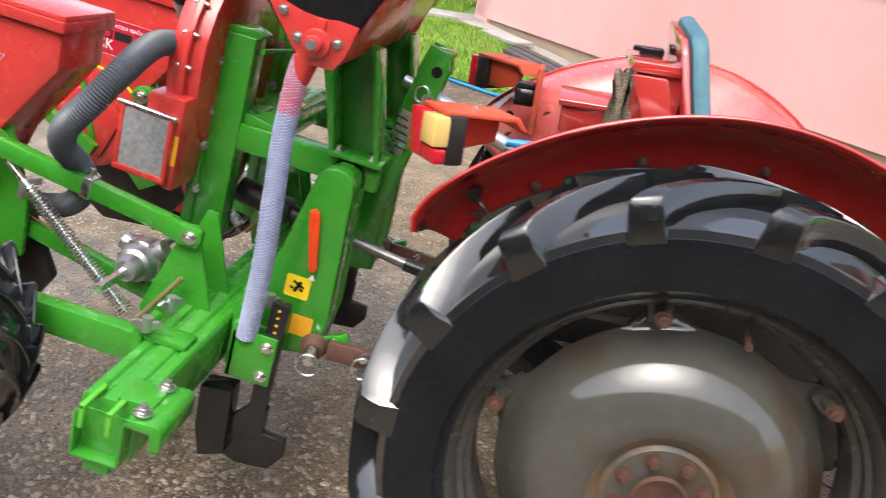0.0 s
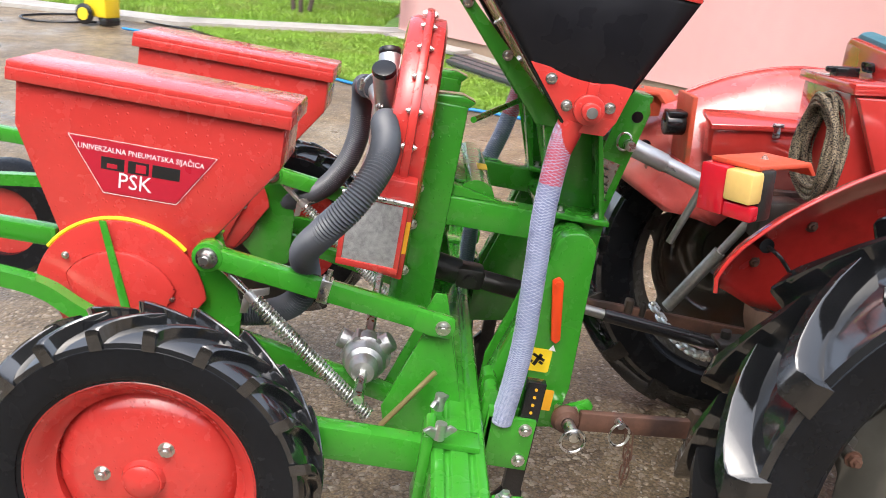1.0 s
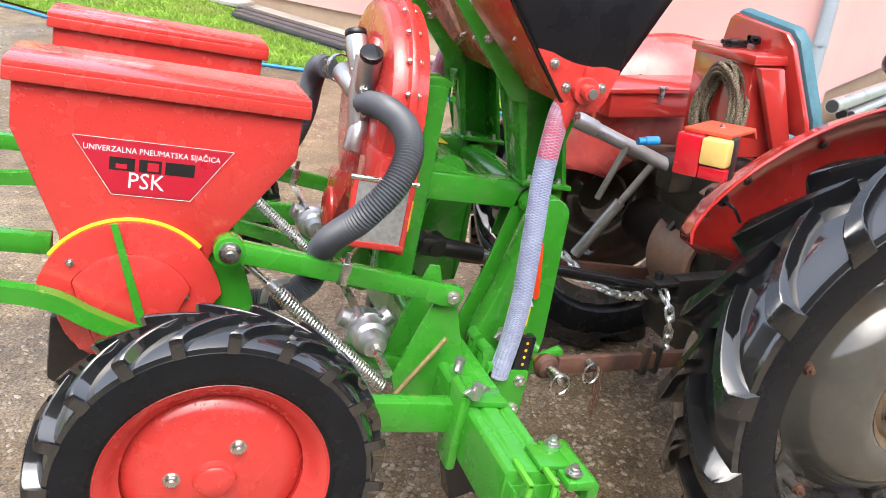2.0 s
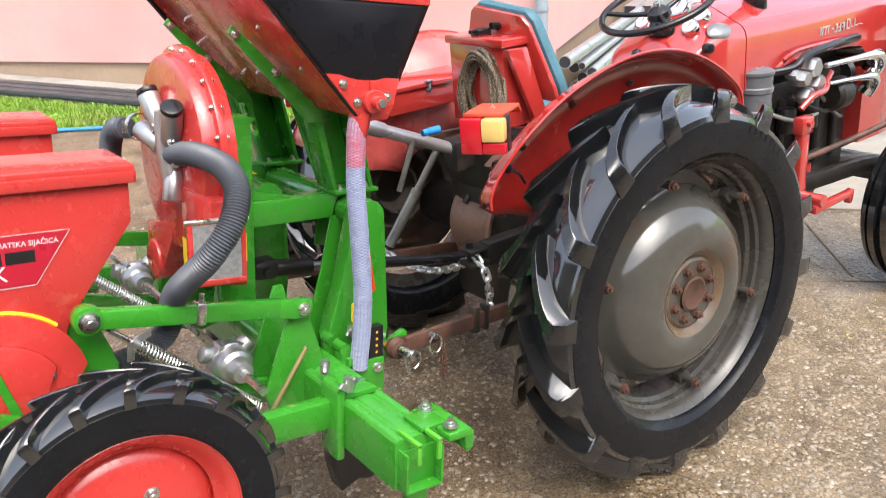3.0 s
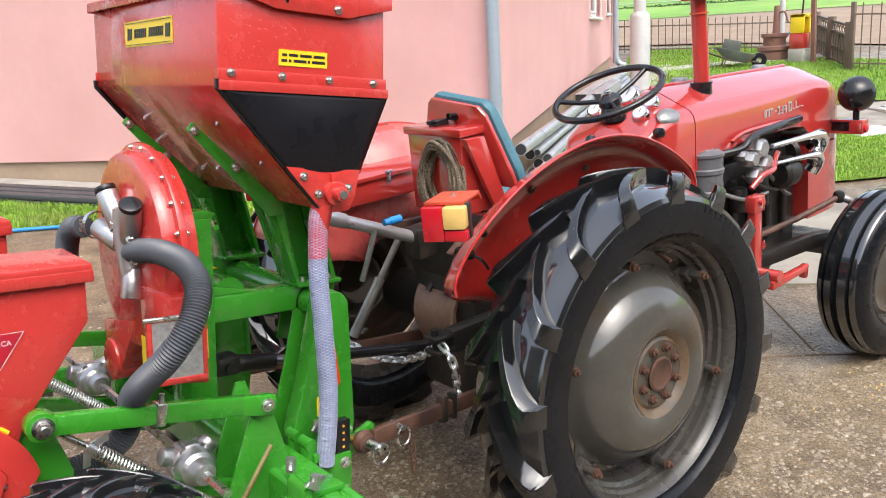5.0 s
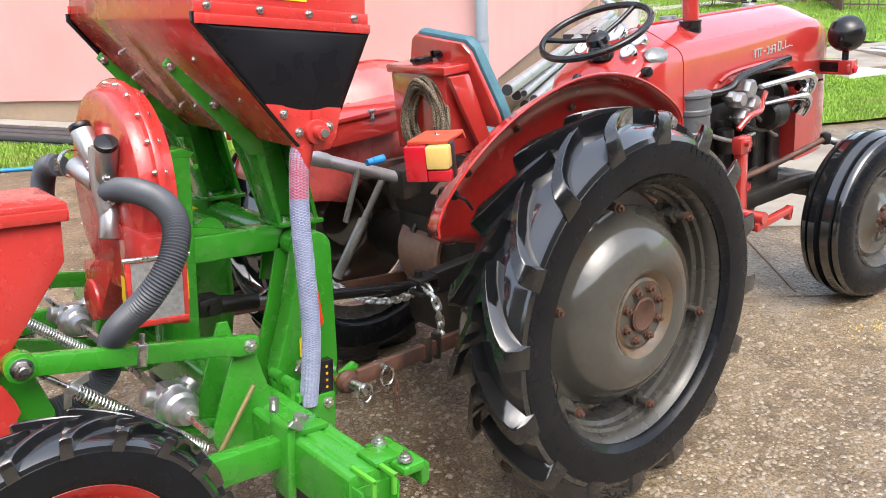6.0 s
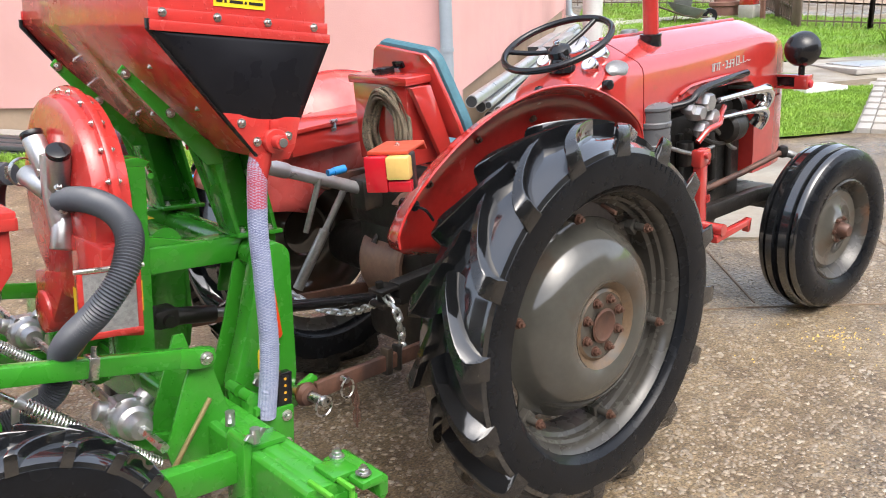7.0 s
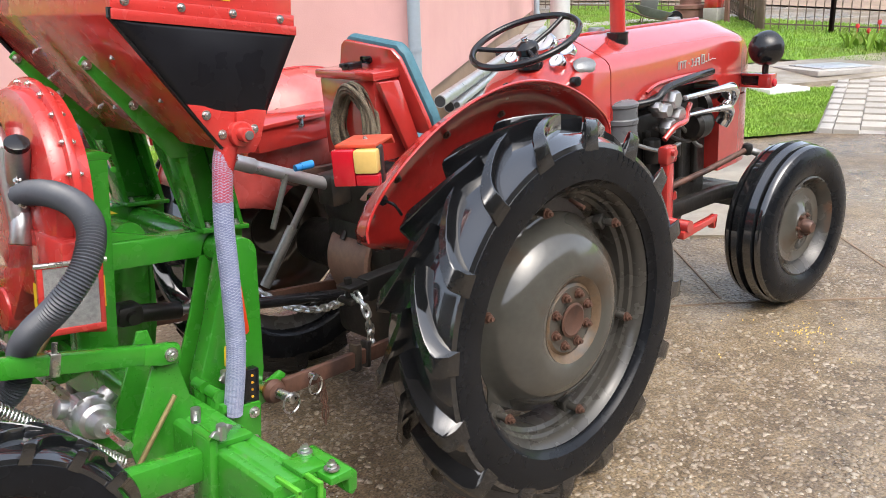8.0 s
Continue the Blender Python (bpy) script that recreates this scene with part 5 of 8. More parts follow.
def chain(name, pts, parent, mat, r=0.0042, pitch=0.026, label=""):
    """Links one after another, each turned a quarter against the last."""
    line = smooth_line(pts, 30)
    c = group_part(name, parent, label=label)
    travelled, nxt, n = 0.0, 0.0, 0
    link = mesh_of(bm_tube([(x, y, 0) for x, y in [(0.011 + 0.0085 * math.cos(radians(a)), 0.0085 * math.sin(radians(a))) for a in range(-90, 91, 30)] + [(-0.011 + 0.0085 * math.cos(radians(a)), 0.0085 * math.sin(radians(a))) for a in range(90, 271, 30)]], r, 6, closed=True), "chain_link", mat)
    for p, q in zip(line, line[1:]):
        travelled += (q - p).length
        if travelled >= nxt:
            ob = new("chain_link", link)
            ob.parent = c
            way = (q - p).normalized()
            ob.matrix_basis = Matrix.Translation(p) @ way.to_track_quat("X", "Z").to_matrix().to_4x4() @ Matrix.Rotation(radians(90 * (n % 2) + 20), 4, "X")
            nxt += pitch
            n += 1
    return c


chain("stay_chain", [(-0.45, 0.22, 0.60), (-0.44, 0.15, 0.585), (-0.43, 0.05, 0.575), (-0.42, -0.07, 0.595), (-0.42, -0.19, 0.645), (-0.42, -0.24, 0.685)], tractor, ZINC, 0.0055, 0.027, "steel stay chain")
chain("stay_chain", [(-0.42, -0.29, 0.695), (-0.42, -0.325, 0.66), (-0.42, -0.335, 0.62), (-0.42, -0.335, 0.575), (-0.43, -0.345, 0.55)], tractor, ZINC, 0.0055, 0.027, "steel stay chain")
part("chain_clevis", joined(bm_box(-0.45, -0.30, 0.672, -0.38, -0.235, 0.688, 0.005), bm_box(-0.45, -0.30, 0.715, -0.38, -0.235, 0.728, 0.005), bm_cyl((-0.425, -0.262, 0.66), (-0.425, -0.262, 0.745), 0.012, 12), bm_box(-0.385, -0.30, 0.66, -0.10, -0.245, 0.735, 0.012)), OILY, tractor, "oily black chain clevis")
chain("pin_chain", [(-0.66, YC - 0.365, 0.55), (-0.66, YC - 0.37, 0.50), (-0.665, YC - 0.37, 0.45)], tractor, RUST, 0.002, 0.016, "thin pin chain")
top_link = group_part("top_link", tractor, label="grey tubular top link")
part("tube", joined(bm_cyl((-0.68, YC, 1.135), (-0.30, YC, 0.965), 0.019, 20), bm_cyl((-0.66, YC, 1.126), (-0.55, YC, 1.077), 0.0225, 20, bevel=0.003), bm_cyl((-0.73, YC, 1.157), (-0.68, YC, 1.135), 0.015, 14)), GALV, top_link)
part("lever", bm_cyl((-0.455, YC - 0.015, 1.035), (-0.514, YC + 0.005, 0.88), 0.009, 10), STEEL, top_link)
part("hitch_lug", bm_box(-0.32, YC - 0.04, 0.90, -0.22, YC + 0.04, 1.0, 0.01), OILY, tractor)
part("hose_coupling", joined(bm_cyl((-0.46, -0.12, 1.06), (-0.43, -0.12, 1.06), 0.010, 14), bm_cyl((-0.44, -0.12, 1.06), (-0.40, -0.12, 1.06), 0.012, 14)), BLUEPLASTIC, tractor, "blue hose coupling")

# ---- the planter ----
planter = thing("seed_planter", "green and red two-row pneumatic seed planter on the hitch", "planter", P_FRAME)


def rounded(w, h, r, n=6):
    """Corner-rounded rectangle centred on the origin."""
    out = []
    for cx, cy, a0 in ((w / 2 - r, h / 2 - r, 0), (-w / 2 + r, h / 2 - r, 90), (-w / 2 + r, -h / 2 + r, 180), (w / 2 - r, -h / 2 + r, 270)):
        out += [(cx + r * math.cos(radians(a0 + 90 * k / n)), cy + r * math.sin(radians(a0 + 90 * k / n))) for k in range(n + 1)]
    return out


# main beam: two channels back to back with a groove on top
beam = group_part("toolbar", planter, label="bright green square toolbar with a groove along its top")
part("beam", bm_prism([(-0.190, -0.135), (-0.190, -0.028), (-0.184, -0.020), (-0.168, -0.020), (-0.163, -0.027), (-0.158, -0.027), (-0.153, -0.021), (-0.122, -0.021), (-0.117, -0.027), (-0.112, -0.027), (-0.107, -0.020), (-0.091, -0.020), (-0.085, -0.028), (-0.085, -0.135)], "y", -0.86, 0.86, 0.0015), GREEN, beam)
for o in (-1, 1):
    part("extension", joined(bm_box(-0.184, o * 0.84, -0.130, -0.178, o * 0.895, -0.040, 0.002), bm_box(-0.097, o * 0.84, -0.130, -0.091, o * 0.895, -0.040, 0.002), bm_box(-0.180, o * 0.84, -0.132, -0.095, o * 0.895, -0.126, 0.002), bm_box(-0.180, o * 0.862, -0.128, -0.095, o * 0.868, -0.045, 0.002), bm_box(-0.165, o * 0.85, -0.170, -0.115, o * 0.875, -0.128, 0.004)), GREEN, beam, "inner slide end of the toolbar")
    for cx in (-0.168, -0.118):
        part("slide_clip", joined(bm_box(cx, o * 0.83, -0.022, cx + 0.010, o * 0.91, -0.012, 0.002), bm_box(cx, o * 0.902, -0.060, cx + 0.010, o * 0.91, -0.014, 0.002)), LIME, beam, "pale green end clip")
    part("end_clamp", joined(bm_prism([(-0.087, -0.017), (-0.032, -0.012), (-0.020, -0.022), (-0.020, -0.060), (-0.030, -0.072), (-0.042, -0.066), (-0.042, -0.034), (-0.087, -0.034)], "y", o * 0.765, o * 0.905, 0.005), bm_box(-0.125, o * 0.79, -0.020, -0.06, o * 0.86, -0.010, 0.002)), GREEN, beam, "green clamp plate")
    for x, y in ((-0.068, 0.79), (-0.068, 0.882)):
        bolt(beam, (x, o * y, -0.010), (0, 0, 1), 1.3)

# hitch columns with a rounded head, lever and stickers
for o in (-1, 1):
    col = group_part("hitch_column", planter, label="bright green hitch column with a rounded head")
    head = [(0.052 + 0.045 * math.cos(radians(a)), 0.305 + 0.045 * math.sin(radians(a))) for a in range(-5, 176, 15)]
    shape = [(-0.07, -0.13), (0.10, -0.10), (0.112, 0.0)] + head + [(-0.03, 0.14), (-0.07, 0.0)]
    part("side_plate", bm_prism(shape, "y", o * 0.30, o * 0.358, 0.006), GREEN, col)
    part("front_plate", bm_box(0.085, o * 0.235, -0.10, 0.10, o * 0.31, 0.26, 0.003), GREEN, col)
    part("inner_plate", bm_prism(shape, "y", o * 0.235, o * 0.245, 0.002), GREEN, col)
    part("lug", bm_prism([(0.09, -0.055), (0.16, -0.02), (0.172, -0.03), (0.168, -0.055), (0.12, -0.09), (0.09, -0.10)], "y", o * 0.345, o * 0.365, 0.004), GREEN, col)
    part("lever", joined(bm_prism([(0.015, 0.245), (0.028, 0.255), (0.040, 0.245), (0.062, 0.115), (0.054, 0.105), (0.042, 0.112)], "y", o * 0.366, o * 0.374, 0.003), bm_cyl((0.028, o * 0.355, 0.24), (0.028, o * 0.38, 0.24), 0.006, 10)), ORANGE, col, "orange-red lever")
    st = part("sticker", bm_prism(rounded(0.058, 0.054, 0.006), "y", 0, 0.0012), YELLOW, col, "yellow warning sticker with a black symbol")
    st.matrix_basis = Matrix.Translation((0.026, o * 0.359 - (0.0012 if o < 0 else 0), 0.057))
    mark = part("symbol", joined(bm_box(-0.016, 0, 0.004, 0.014, 0.001, 0.010, 0), bm_box(-0.004, 0, -0.014, 0.004, 0.001, 0.016, 0), bm_box(-0.014, 0, -0.012, -0.006, 0.001, -0.006, 0), bm_box(0.006, 0, -0.004, 0.016, 0.001, 0.002, 0)), INK, col)
    mark.matrix_basis = Matrix.Translation((0.026, o * 0.359 + o * 0.0022, 0.057)) @ Matrix.Rotation(radians(25), 4, "Y")
    st = part("sticker", bm_prism(rounded(0.05, 0.05, 0.003), "y", 0, 0.0012), AMBERLABEL, col, "plain orange sticker")
    st.matrix_basis = Matrix.Translation((0.055, o * 0.359 - (0.0012 if o < 0 else 0), -0.035))
    part("triangle", bm_prism([(0.045, 0.083), (0.061, 0.083), (0.053, 0.097)], "y", o * 0.359, o * 0.3602), WHITE, col)
    part("pin", bm_cyl((0.133, o * 0.34, -0.05), (0.133, o * 0.40, -0.05), 0.014, 14), ZINC, col)
part("hitch_tube", bm_cyl((0.052, -0.34, 0.305), (0.052, 0.34, 0.305), 0.040, 24), GREEN, planter, "green cross tube")

# upper frame: posts beside the fan, arms forward, hopper stands, top-link mast
for y in (-0.215, 0.215):
    frame_post = group_part("post", planter, label="green box post")
    part("upright", bm_box(-0.302, y - 0.035, 0.065, -0.215, y + 0.035, 0.545, 0.005), GREEN, frame_post)
    part("flange", bm_box(-0.312, y - 0.041, 0.07, -0.285, y - 0.034, 0.56, 0.002), GREEN, frame_post)
    part("gusset", bm_prism([(-0.30, 0.54), (-0.215, 0.54), (-0.20, 0.555), (-0.23, 0.565), (-0.29, 0.56)], "y", y - 0.03, y + 0.03, 0.004), GREEN, frame_post)
    for z in (0.477, 0.36, 0.277, 0.17):
        bolt(frame_post, (-0.288, y - 0.041, z), (0, -1, 0), 0.95)
    arm = part("arm", joined(bm_box(-0.26, y - 0.03, 0.285, 0.125, y + 0.03, 0.350, 0.006), bm_prism([(-0.215, 0.35), (-0.10, 0.35), (-0.215, 0.375)], "y", y - 0.02, y + 0.02, 0.003)), GREEN, planter, "green square arm")
    part("foot_plate", bm_box(0.0, y - 0.06, 0.350, 0.128, y + 0.05, 0.362, 0.003), GREEN, planter)
    stand = group_part("hopper_stand", planter, label="tall folded green stand of the hopper")
    plate = [(0.0, 0.36), (0.118, 0.36), (0.06, 0.56), (0.05, 0.60), (-0.06, 0.60), (-0.075, 0.57)]
    part("web", bm_prism(plate, "y", y + 0.035, y + 0.041, 0.002), GREEN, stand)
    part("fold", bm_prism([(0.0, 0.36), (0.012, 0.36), (-0.045, 0.60), (-0.072, 0.60)], "y", y - 0.05, y + 0.04, 0.002), GREEN, stand)
    part("fold", bm_prism([(0.106, 0.36), (0.118, 0.36), (0.055, 0.60), (0.045, 0.60)], "y", y - 0.05, y + 0.04, 0.002), GREEN, stand)
    part("rail", bm_prism([(-0.275, 0.755), (-0.262, 0.772), (-0.045, 0.575), (-0.03, 0.54), (-0.075, 0.54)], "y", y - 0.055, y - 0.048, 0.002), GREEN, stand, "slanting green rail under the hopper")
    for x, z in ((-0.258, 0.752), (-0.16, 0.665)):
        bolt(stand, (x, y - 0.056, z), (0, -1, 0), 0.9)
    for x in (0.02, 0.10):
        bolt(stand, (x, y - 0.04, 0.362), (0, 0, 1), 0.9)
part("cross_tube", bm_cyl((-0.16, -0.21, 0.345), (-0.16, 0.21, 0.345), 0.042, 24), GREEN, planter, "round green cross tube")
part("cross_plate", bm_box(-0.24, -0.19, 0.37, -0.13, 0.19, 0.378, 0.002), GREEN, planter)
st = part("sticker", bm_box(-0.03, -0.012, 0, 0.03, 0.012, 0.0012, 0), YELLOW, planter, "small yellow sticker")
st.matrix_basis = Matrix.Translation((-0.145, -0.06, 0.386)) @ Matrix.Rotation(radians(90), 4, "Z")
part("tie_rod", bm_cyl((-0.20, -0.24, 0.52), (-0.03, 0.24, 0.53), 0.007, 10), GREEN, planter)
mast = group_part("mast", planter, label="green top-link mast with a rating plate")
for y in (-0.105, -0.035):
    part("cheek", bm_prism([(0.060, 0.15), (0.120, 0.14), (0.200, 0.585), (0.190, 0.620), (0.140, 0.630), (0.130, 0.585)], "y", y - 0.006, y + 0.006, 0.003), GREEN, mast)
part("mast_cap", bm_box(0.14, -0.11, 0.606, 0.198, -0.03, 0.624, 0.004), GREEN, mast)
part("rating_plate", moved(bm_box(-0.022, 0, -0.055, 0.022, 0.0012, 0.055, 0.0), Matrix.Translation((0.128, -0.1128, 0.41)) @ Matrix.Rotation(radians(11), 4, "Y")), ZINC, mast, "grey metal rating plate")
for k in range(5):
    part("plate_line", moved(bm_box(-0.016, -0.0008, -0.002, 0.016, 0.0, 0.002, 0), Matrix.Translation((0.128 - 0.0035 * (k - 2), -0.113, 0.41 + 0.018 * (k - 2))) @ Matrix.Rotation(radians(11), 4, "Y")), INK, mast)
part("mast_pin", joined(bm_cyl((0.168, -0.14, 0.508), (0.168, 0.0, 0.508), 0.012, 14), bm_tube([(0.153 + 0.016 * math.cos(math.tau * k / 16), -0.125, 0.515 + 0.02 * math.sin(math.tau * k / 16)) for k in range(16)], 0.003, 8, closed=True)), ZINC, mast, "zinc hitch pin")
part("pin_hole", bm_cyl((0.172, -0.1125, 0.572), (0.172, -0.1105, 0.572), 0.013, 18), BLACK, mast)

# fan housing: a round red casing with a bolted flange, facing rearwards
FC = Vector((-0.325, -0.105, 0.462))
fan = group_part("fan_housing", planter, label="glossy red round fan housing with a bolted flange")
RF = 0.244
part("casing", bm_lathe([(0.0, -0.046), (RF - 0.035, -0.046), (RF - 0.012, -0.041), (RF - 0.005, -0.028), (RF - 0.005, -0.010), (RF + 0.012, -0.008), (RF + 0.014, 0.0), (RF + 0.012, 0.008), (RF - 0.005, 0.010), (RF - 0.006, 0.036), (RF - 0.02, 0.042), (0.0, 0.042)], 72, "x", FC), RED, fan)
for k in range(22):
    a = math.tau * k / 22
    bolt(fan, FC + Vector((-0.009, (RF + 0.003) * math.cos(a), (RF + 0.003) * math.sin(a))), (-1, 0, 0), 0.6)
    bolt(fan, FC + Vector((0.009, (RF + 0.003) * math.cos(a), (RF + 0.003) * math.sin(a))), (1, 0, 0), 0.6)
part("outlet_box", bm_prism([(-0.378, 0.40), (-0.292, 0.40), (-0.292, 0.19), (-0.378, 0.205)], "y", -0.385, -0.20, 0.008), RED, fan, "red outlet box")
part("outlet_lobe", joined(bm_prism([(-0.15 + 0.0, 0.30), (-0.02, 0.14), (0.03, 0.10), (0.09, 0.12), (0.10, 0.25)], "x", -0.374, -0.29, 0.01), bm_cyl((-0.382, 0.035, 0.155), (-0.29, 0.035, 0.155), 0.055, 28, bevel=0.006)), RED, fan)
mesh_guard = group_part("intake_guard", planter, label="fine wire mesh guard on a red frame")
gm = axes((-0.375, -0.392, 0.285), (1, -0.12, 0), (0.0, 0, 1))
mesh_guard.matrix_basis = gm
part("mesh", bm_box(-0.045, -0.062, 0.0, 0.062, 0.066, 0.003, 0), MESHMAT, mesh_guard)
part("frame", joined(bm_box(-0.056, -0.076, -0.012, -0.045, 0.07, 0.006, 0.002), bm_box(0.062, -0.076, -0.012, 0.072, 0.07, 0.006, 0.002), bm_box(-0.056, -0.076, -0.012, 0.072, -0.062, 0.008, 0.003)), RED, mesh_guard)
part("hinge_rod", bm_cyl((-0.062, 0.074, 0.003), (0.08, 0.074, 0.003), 0.0055, 10), ZINC, mesh_guard)
lab = part("sticker", bm_prism([(-0.03, -0.035), (0.03, -0.035), (0.03, 0.035), (-0.03, 0.035)], "y", 0, 0.0012), YELLOW, fan, "yellow warning sticker")
lab.matrix_basis = Matrix.Translation((-0.3825, -0.245, 0.245)) @ Matrix.Rotation(radians(90), 4, "Z")
lab = part("sticker", bm_prism([(-0.022, -0.034), (0.022, -0.034), (0.022, 0.034), (-0.022, 0.034)], "y", 0, 0.0012), AMBERLABEL, fan, "orange sticker")
lab.matrix_basis = Matrix.Translation((-0.316, -0.3868, 0.285))

# branched aluminium air manifold and its hoses
man = group_part("air_manifold", planter, Matrix.Translation((0.076, -0.012, -0.068)), label="cast aluminium branched air pipe")
part("body", joined(bm_tube(smooth_line([(-0.40, -0.13, 0.55), (-0.435, -0.14, 0.555), (-0.455, -0.15, 0.56)], 4), 0.040, 20), bm_tube(smooth_line([(-0.46, -0.15, 0.64), (-0.462, -0.15, 0.56), (-0.455, -0.165, 0.47)], 4), 0.030, 18)), ALU, man)
ports = [((-0.46, -0.10, 0.59), (-0.475, -0.06, 0.67)), ((-0.46, -0.17, 0.57), (-0.475, -0.225, 0.65)), ((-0.459, -0.140, 0.533), (-0.441, -0.206, 0.546)), ((-0.46, -0.10, 0.55), (-0.49, -0.03, 0.585)), ((-0.455, -0.165, 0.50), (-0.47, -0.18, 0.43))]
for p, q in ports:
    part("branch", bm_cyl(p, q, 0.0252, 20, bevel=0.004), ALU, man)
for p, q in ports[:2]:
    d = (Vector(q) - Vector(p)).normalized()
    part("plug", bm_cyl(Vector(q), Vector(q) + d * 0.014, 0.0255, 20, bevel=0.003), BLACK, man, "black plug")
for k in range(9):
    a = math.tau * k / 9
    bolt(man, (-0.468 - 0.01 * math.sin(a), -0.15 + 0.055 * math.cos(a), 0.55 + 0.075 * math.sin(a)), (-1, 0.6 * math.cos(a), 0.6 * math.sin(a)), 0.8)


def ribbed_hose(name, pts, r, label):
    """A corrugated hose with bare cuffs at its ends."""
    line = smooth_line(pts, 40)
    fine = [line[0]]
    gap = 0.0015
    for p in line[1:]:
        while (p - fine[-1]).length > gap:
            fine.append(fine[-1] + (p - fine[-1]).normalized() * gap)
    n = len(fine)
    return part(name, bm_tube(fine, lambda k: r * (1.0 + (0.06 * math.sin(k * math.pi / 2) if 14 < k < n - 14 else 0.0)), 16), HOSE, planter, label, angle=70)


def clamp_ring(at, way, r, parent):
    m = Matrix.LocRotScale(at, Vector(way).to_track_quat("Z", "Y"), None)
    return part("hose_clamp", moved(joined(bm_lathe([(r, -0.005), (r + 0.003, -0.005), (r + 0.003, 0.005), (r, 0.005)], 24, "z", closed=True), bm_cyl((r + 0.006, -0.012, 0), (r + 0.006, 0.016, 0), 0.0045, 8)), m), ZINC, parent, "zinc hose clamp")


ribbed_hose("air_hose", [(-0.383, -0.152, 0.465), (-0.380, -0.230, 0.482), (-0.378, -0.36, 0.497), (-0.368, -0.46, 0.487), (-0.372, -0.530, 0.452), (-0.402, -0.565, 0.392), (-0.448, -0.560, 0.328), (-0.482, -0.505, 0.266), (-0.485, -0.440, 0.215), (-0.480, -0.405, 0.170), (-0.495, -0.390, 0.115), (-0.55, -0.37, 0.07), (-0.65, -0.36, 0.05), (-0.74, -0.36, 0.06)], 0.0265, "dark grey ribbed air hose")
ribbed_hose("air_hose", [(-0.440, -0.02, 0.515), (-0.452, 0.035, 0.505), (-0.452, 0.09, 0.46), (-0.452, 0.13, 0.37), (-0.475, 0.16, 0.28), (-0.53, 0.21, 0.19), (-0.62, 0.28, 0.12), (-0.72, 0.33, 0.07)], 0.0265, "dark grey ribbed air hose")
clamp_ring((-0.440, -0.206, 0.545), (0.25, -0.95, 0.15), 0.0275, man)
clamp_ring((-0.494, -0.02, 0.588), (-0.3, 0.9, 0.1), 0.031, man)
clamp_ring((-0.482, -0.403, 0.165), (-0.1, 0.3, -0.95), 0.0315, planter)

# fertiliser hopper: upright ends, a long slope behind and a steep one before
HY0, HY1, HX0, HX1 = -0.470, 0.315, -0.285, 0.128
hop = group_part("fertiliser_hopper", planter, label="big red sheet-metal hopper with a lid and black side sheets")
body = bmesh.new()
top = [body.verts.new(p) for p in ((HX0, HY0, 1.052), (HX1, HY0, 1.034), (HX1, HY1, 1.034), (HX0, HY1, 1.052))]
mid = [body.verts.new(p) for p in ((HX0, HY0, 0.852), (HX1, HY0, 0.832), (HX1, HY1, 0.832), (HX0, HY1, 0.852))]
low = [body.verts.new(p) for p in ((-0.046, HY0 + 0.004, 0.576), (0.018, HY0 + 0.004, 0.576), (0.018, HY1 - 0.004, 0.576), (-0.046, HY1 - 0.004, 0.576))]
for a, b in ((top, mid), (mid, low)):
    for k in range(4):
        j = (k + 1) % 4
        body.faces.new((a[k], a[j], b[j], b[k]))
body.faces.new(top), body.faces.new(low)
bmesh.ops.recalc_face_normals(body, faces=body.faces[:])
bmesh.ops.bevel(body, geom=body.edges[:], offset=0.004, segments=2, affect="EDGES", profile=0.5)
part("body", body, RED, hop)
skirt = [(HX0 - 0.012, 1.045), (HX0 - 0.012, 1.068), (-0.235, 1.086), (HX1 + 0.014, 1.051), (HX1 + 0.014, 1.029), (0.024, 1.004), (-0.156, 1.013), (-0.262, 1.046)]
cover = [(HX0 - 0.012, 1.047), (HX0 - 0.012, 1.070), (-0.235, 1.088), (HX1 + 0.015, 1.053), (HX1 + 0.015, 1.031), (HX1 + 0.010, 1.031), (HX1 + 0.010, 1.047), (-0.235, 1.080), (HX0 - 0.007, 1.062), (HX0 - 0.007, 1.047)]
lid = joined(bm_prism(skirt, "y", HY0 - 0.014, HY0 - 0.009, 0.001), bm_prism(cover, "y", HY0 - 0.012, HY1 + 0.012, 0.0015), bm_prism(skirt, "y", HY1 + 0.009, HY1 + 0.014, 0.001))
part("lid", lid, RED, hop, "red folded lid")
bolt(hop, (-0.005, HY0 - 0.014, 1.020), (0, -1, 0), 0.8)
part("hole", bm_cyl((-0.130, HY0 - 0.0135, 1.030), (-0.130, HY0 - 0.0145, 1.030), 0.004, 10), BLACK, hop)
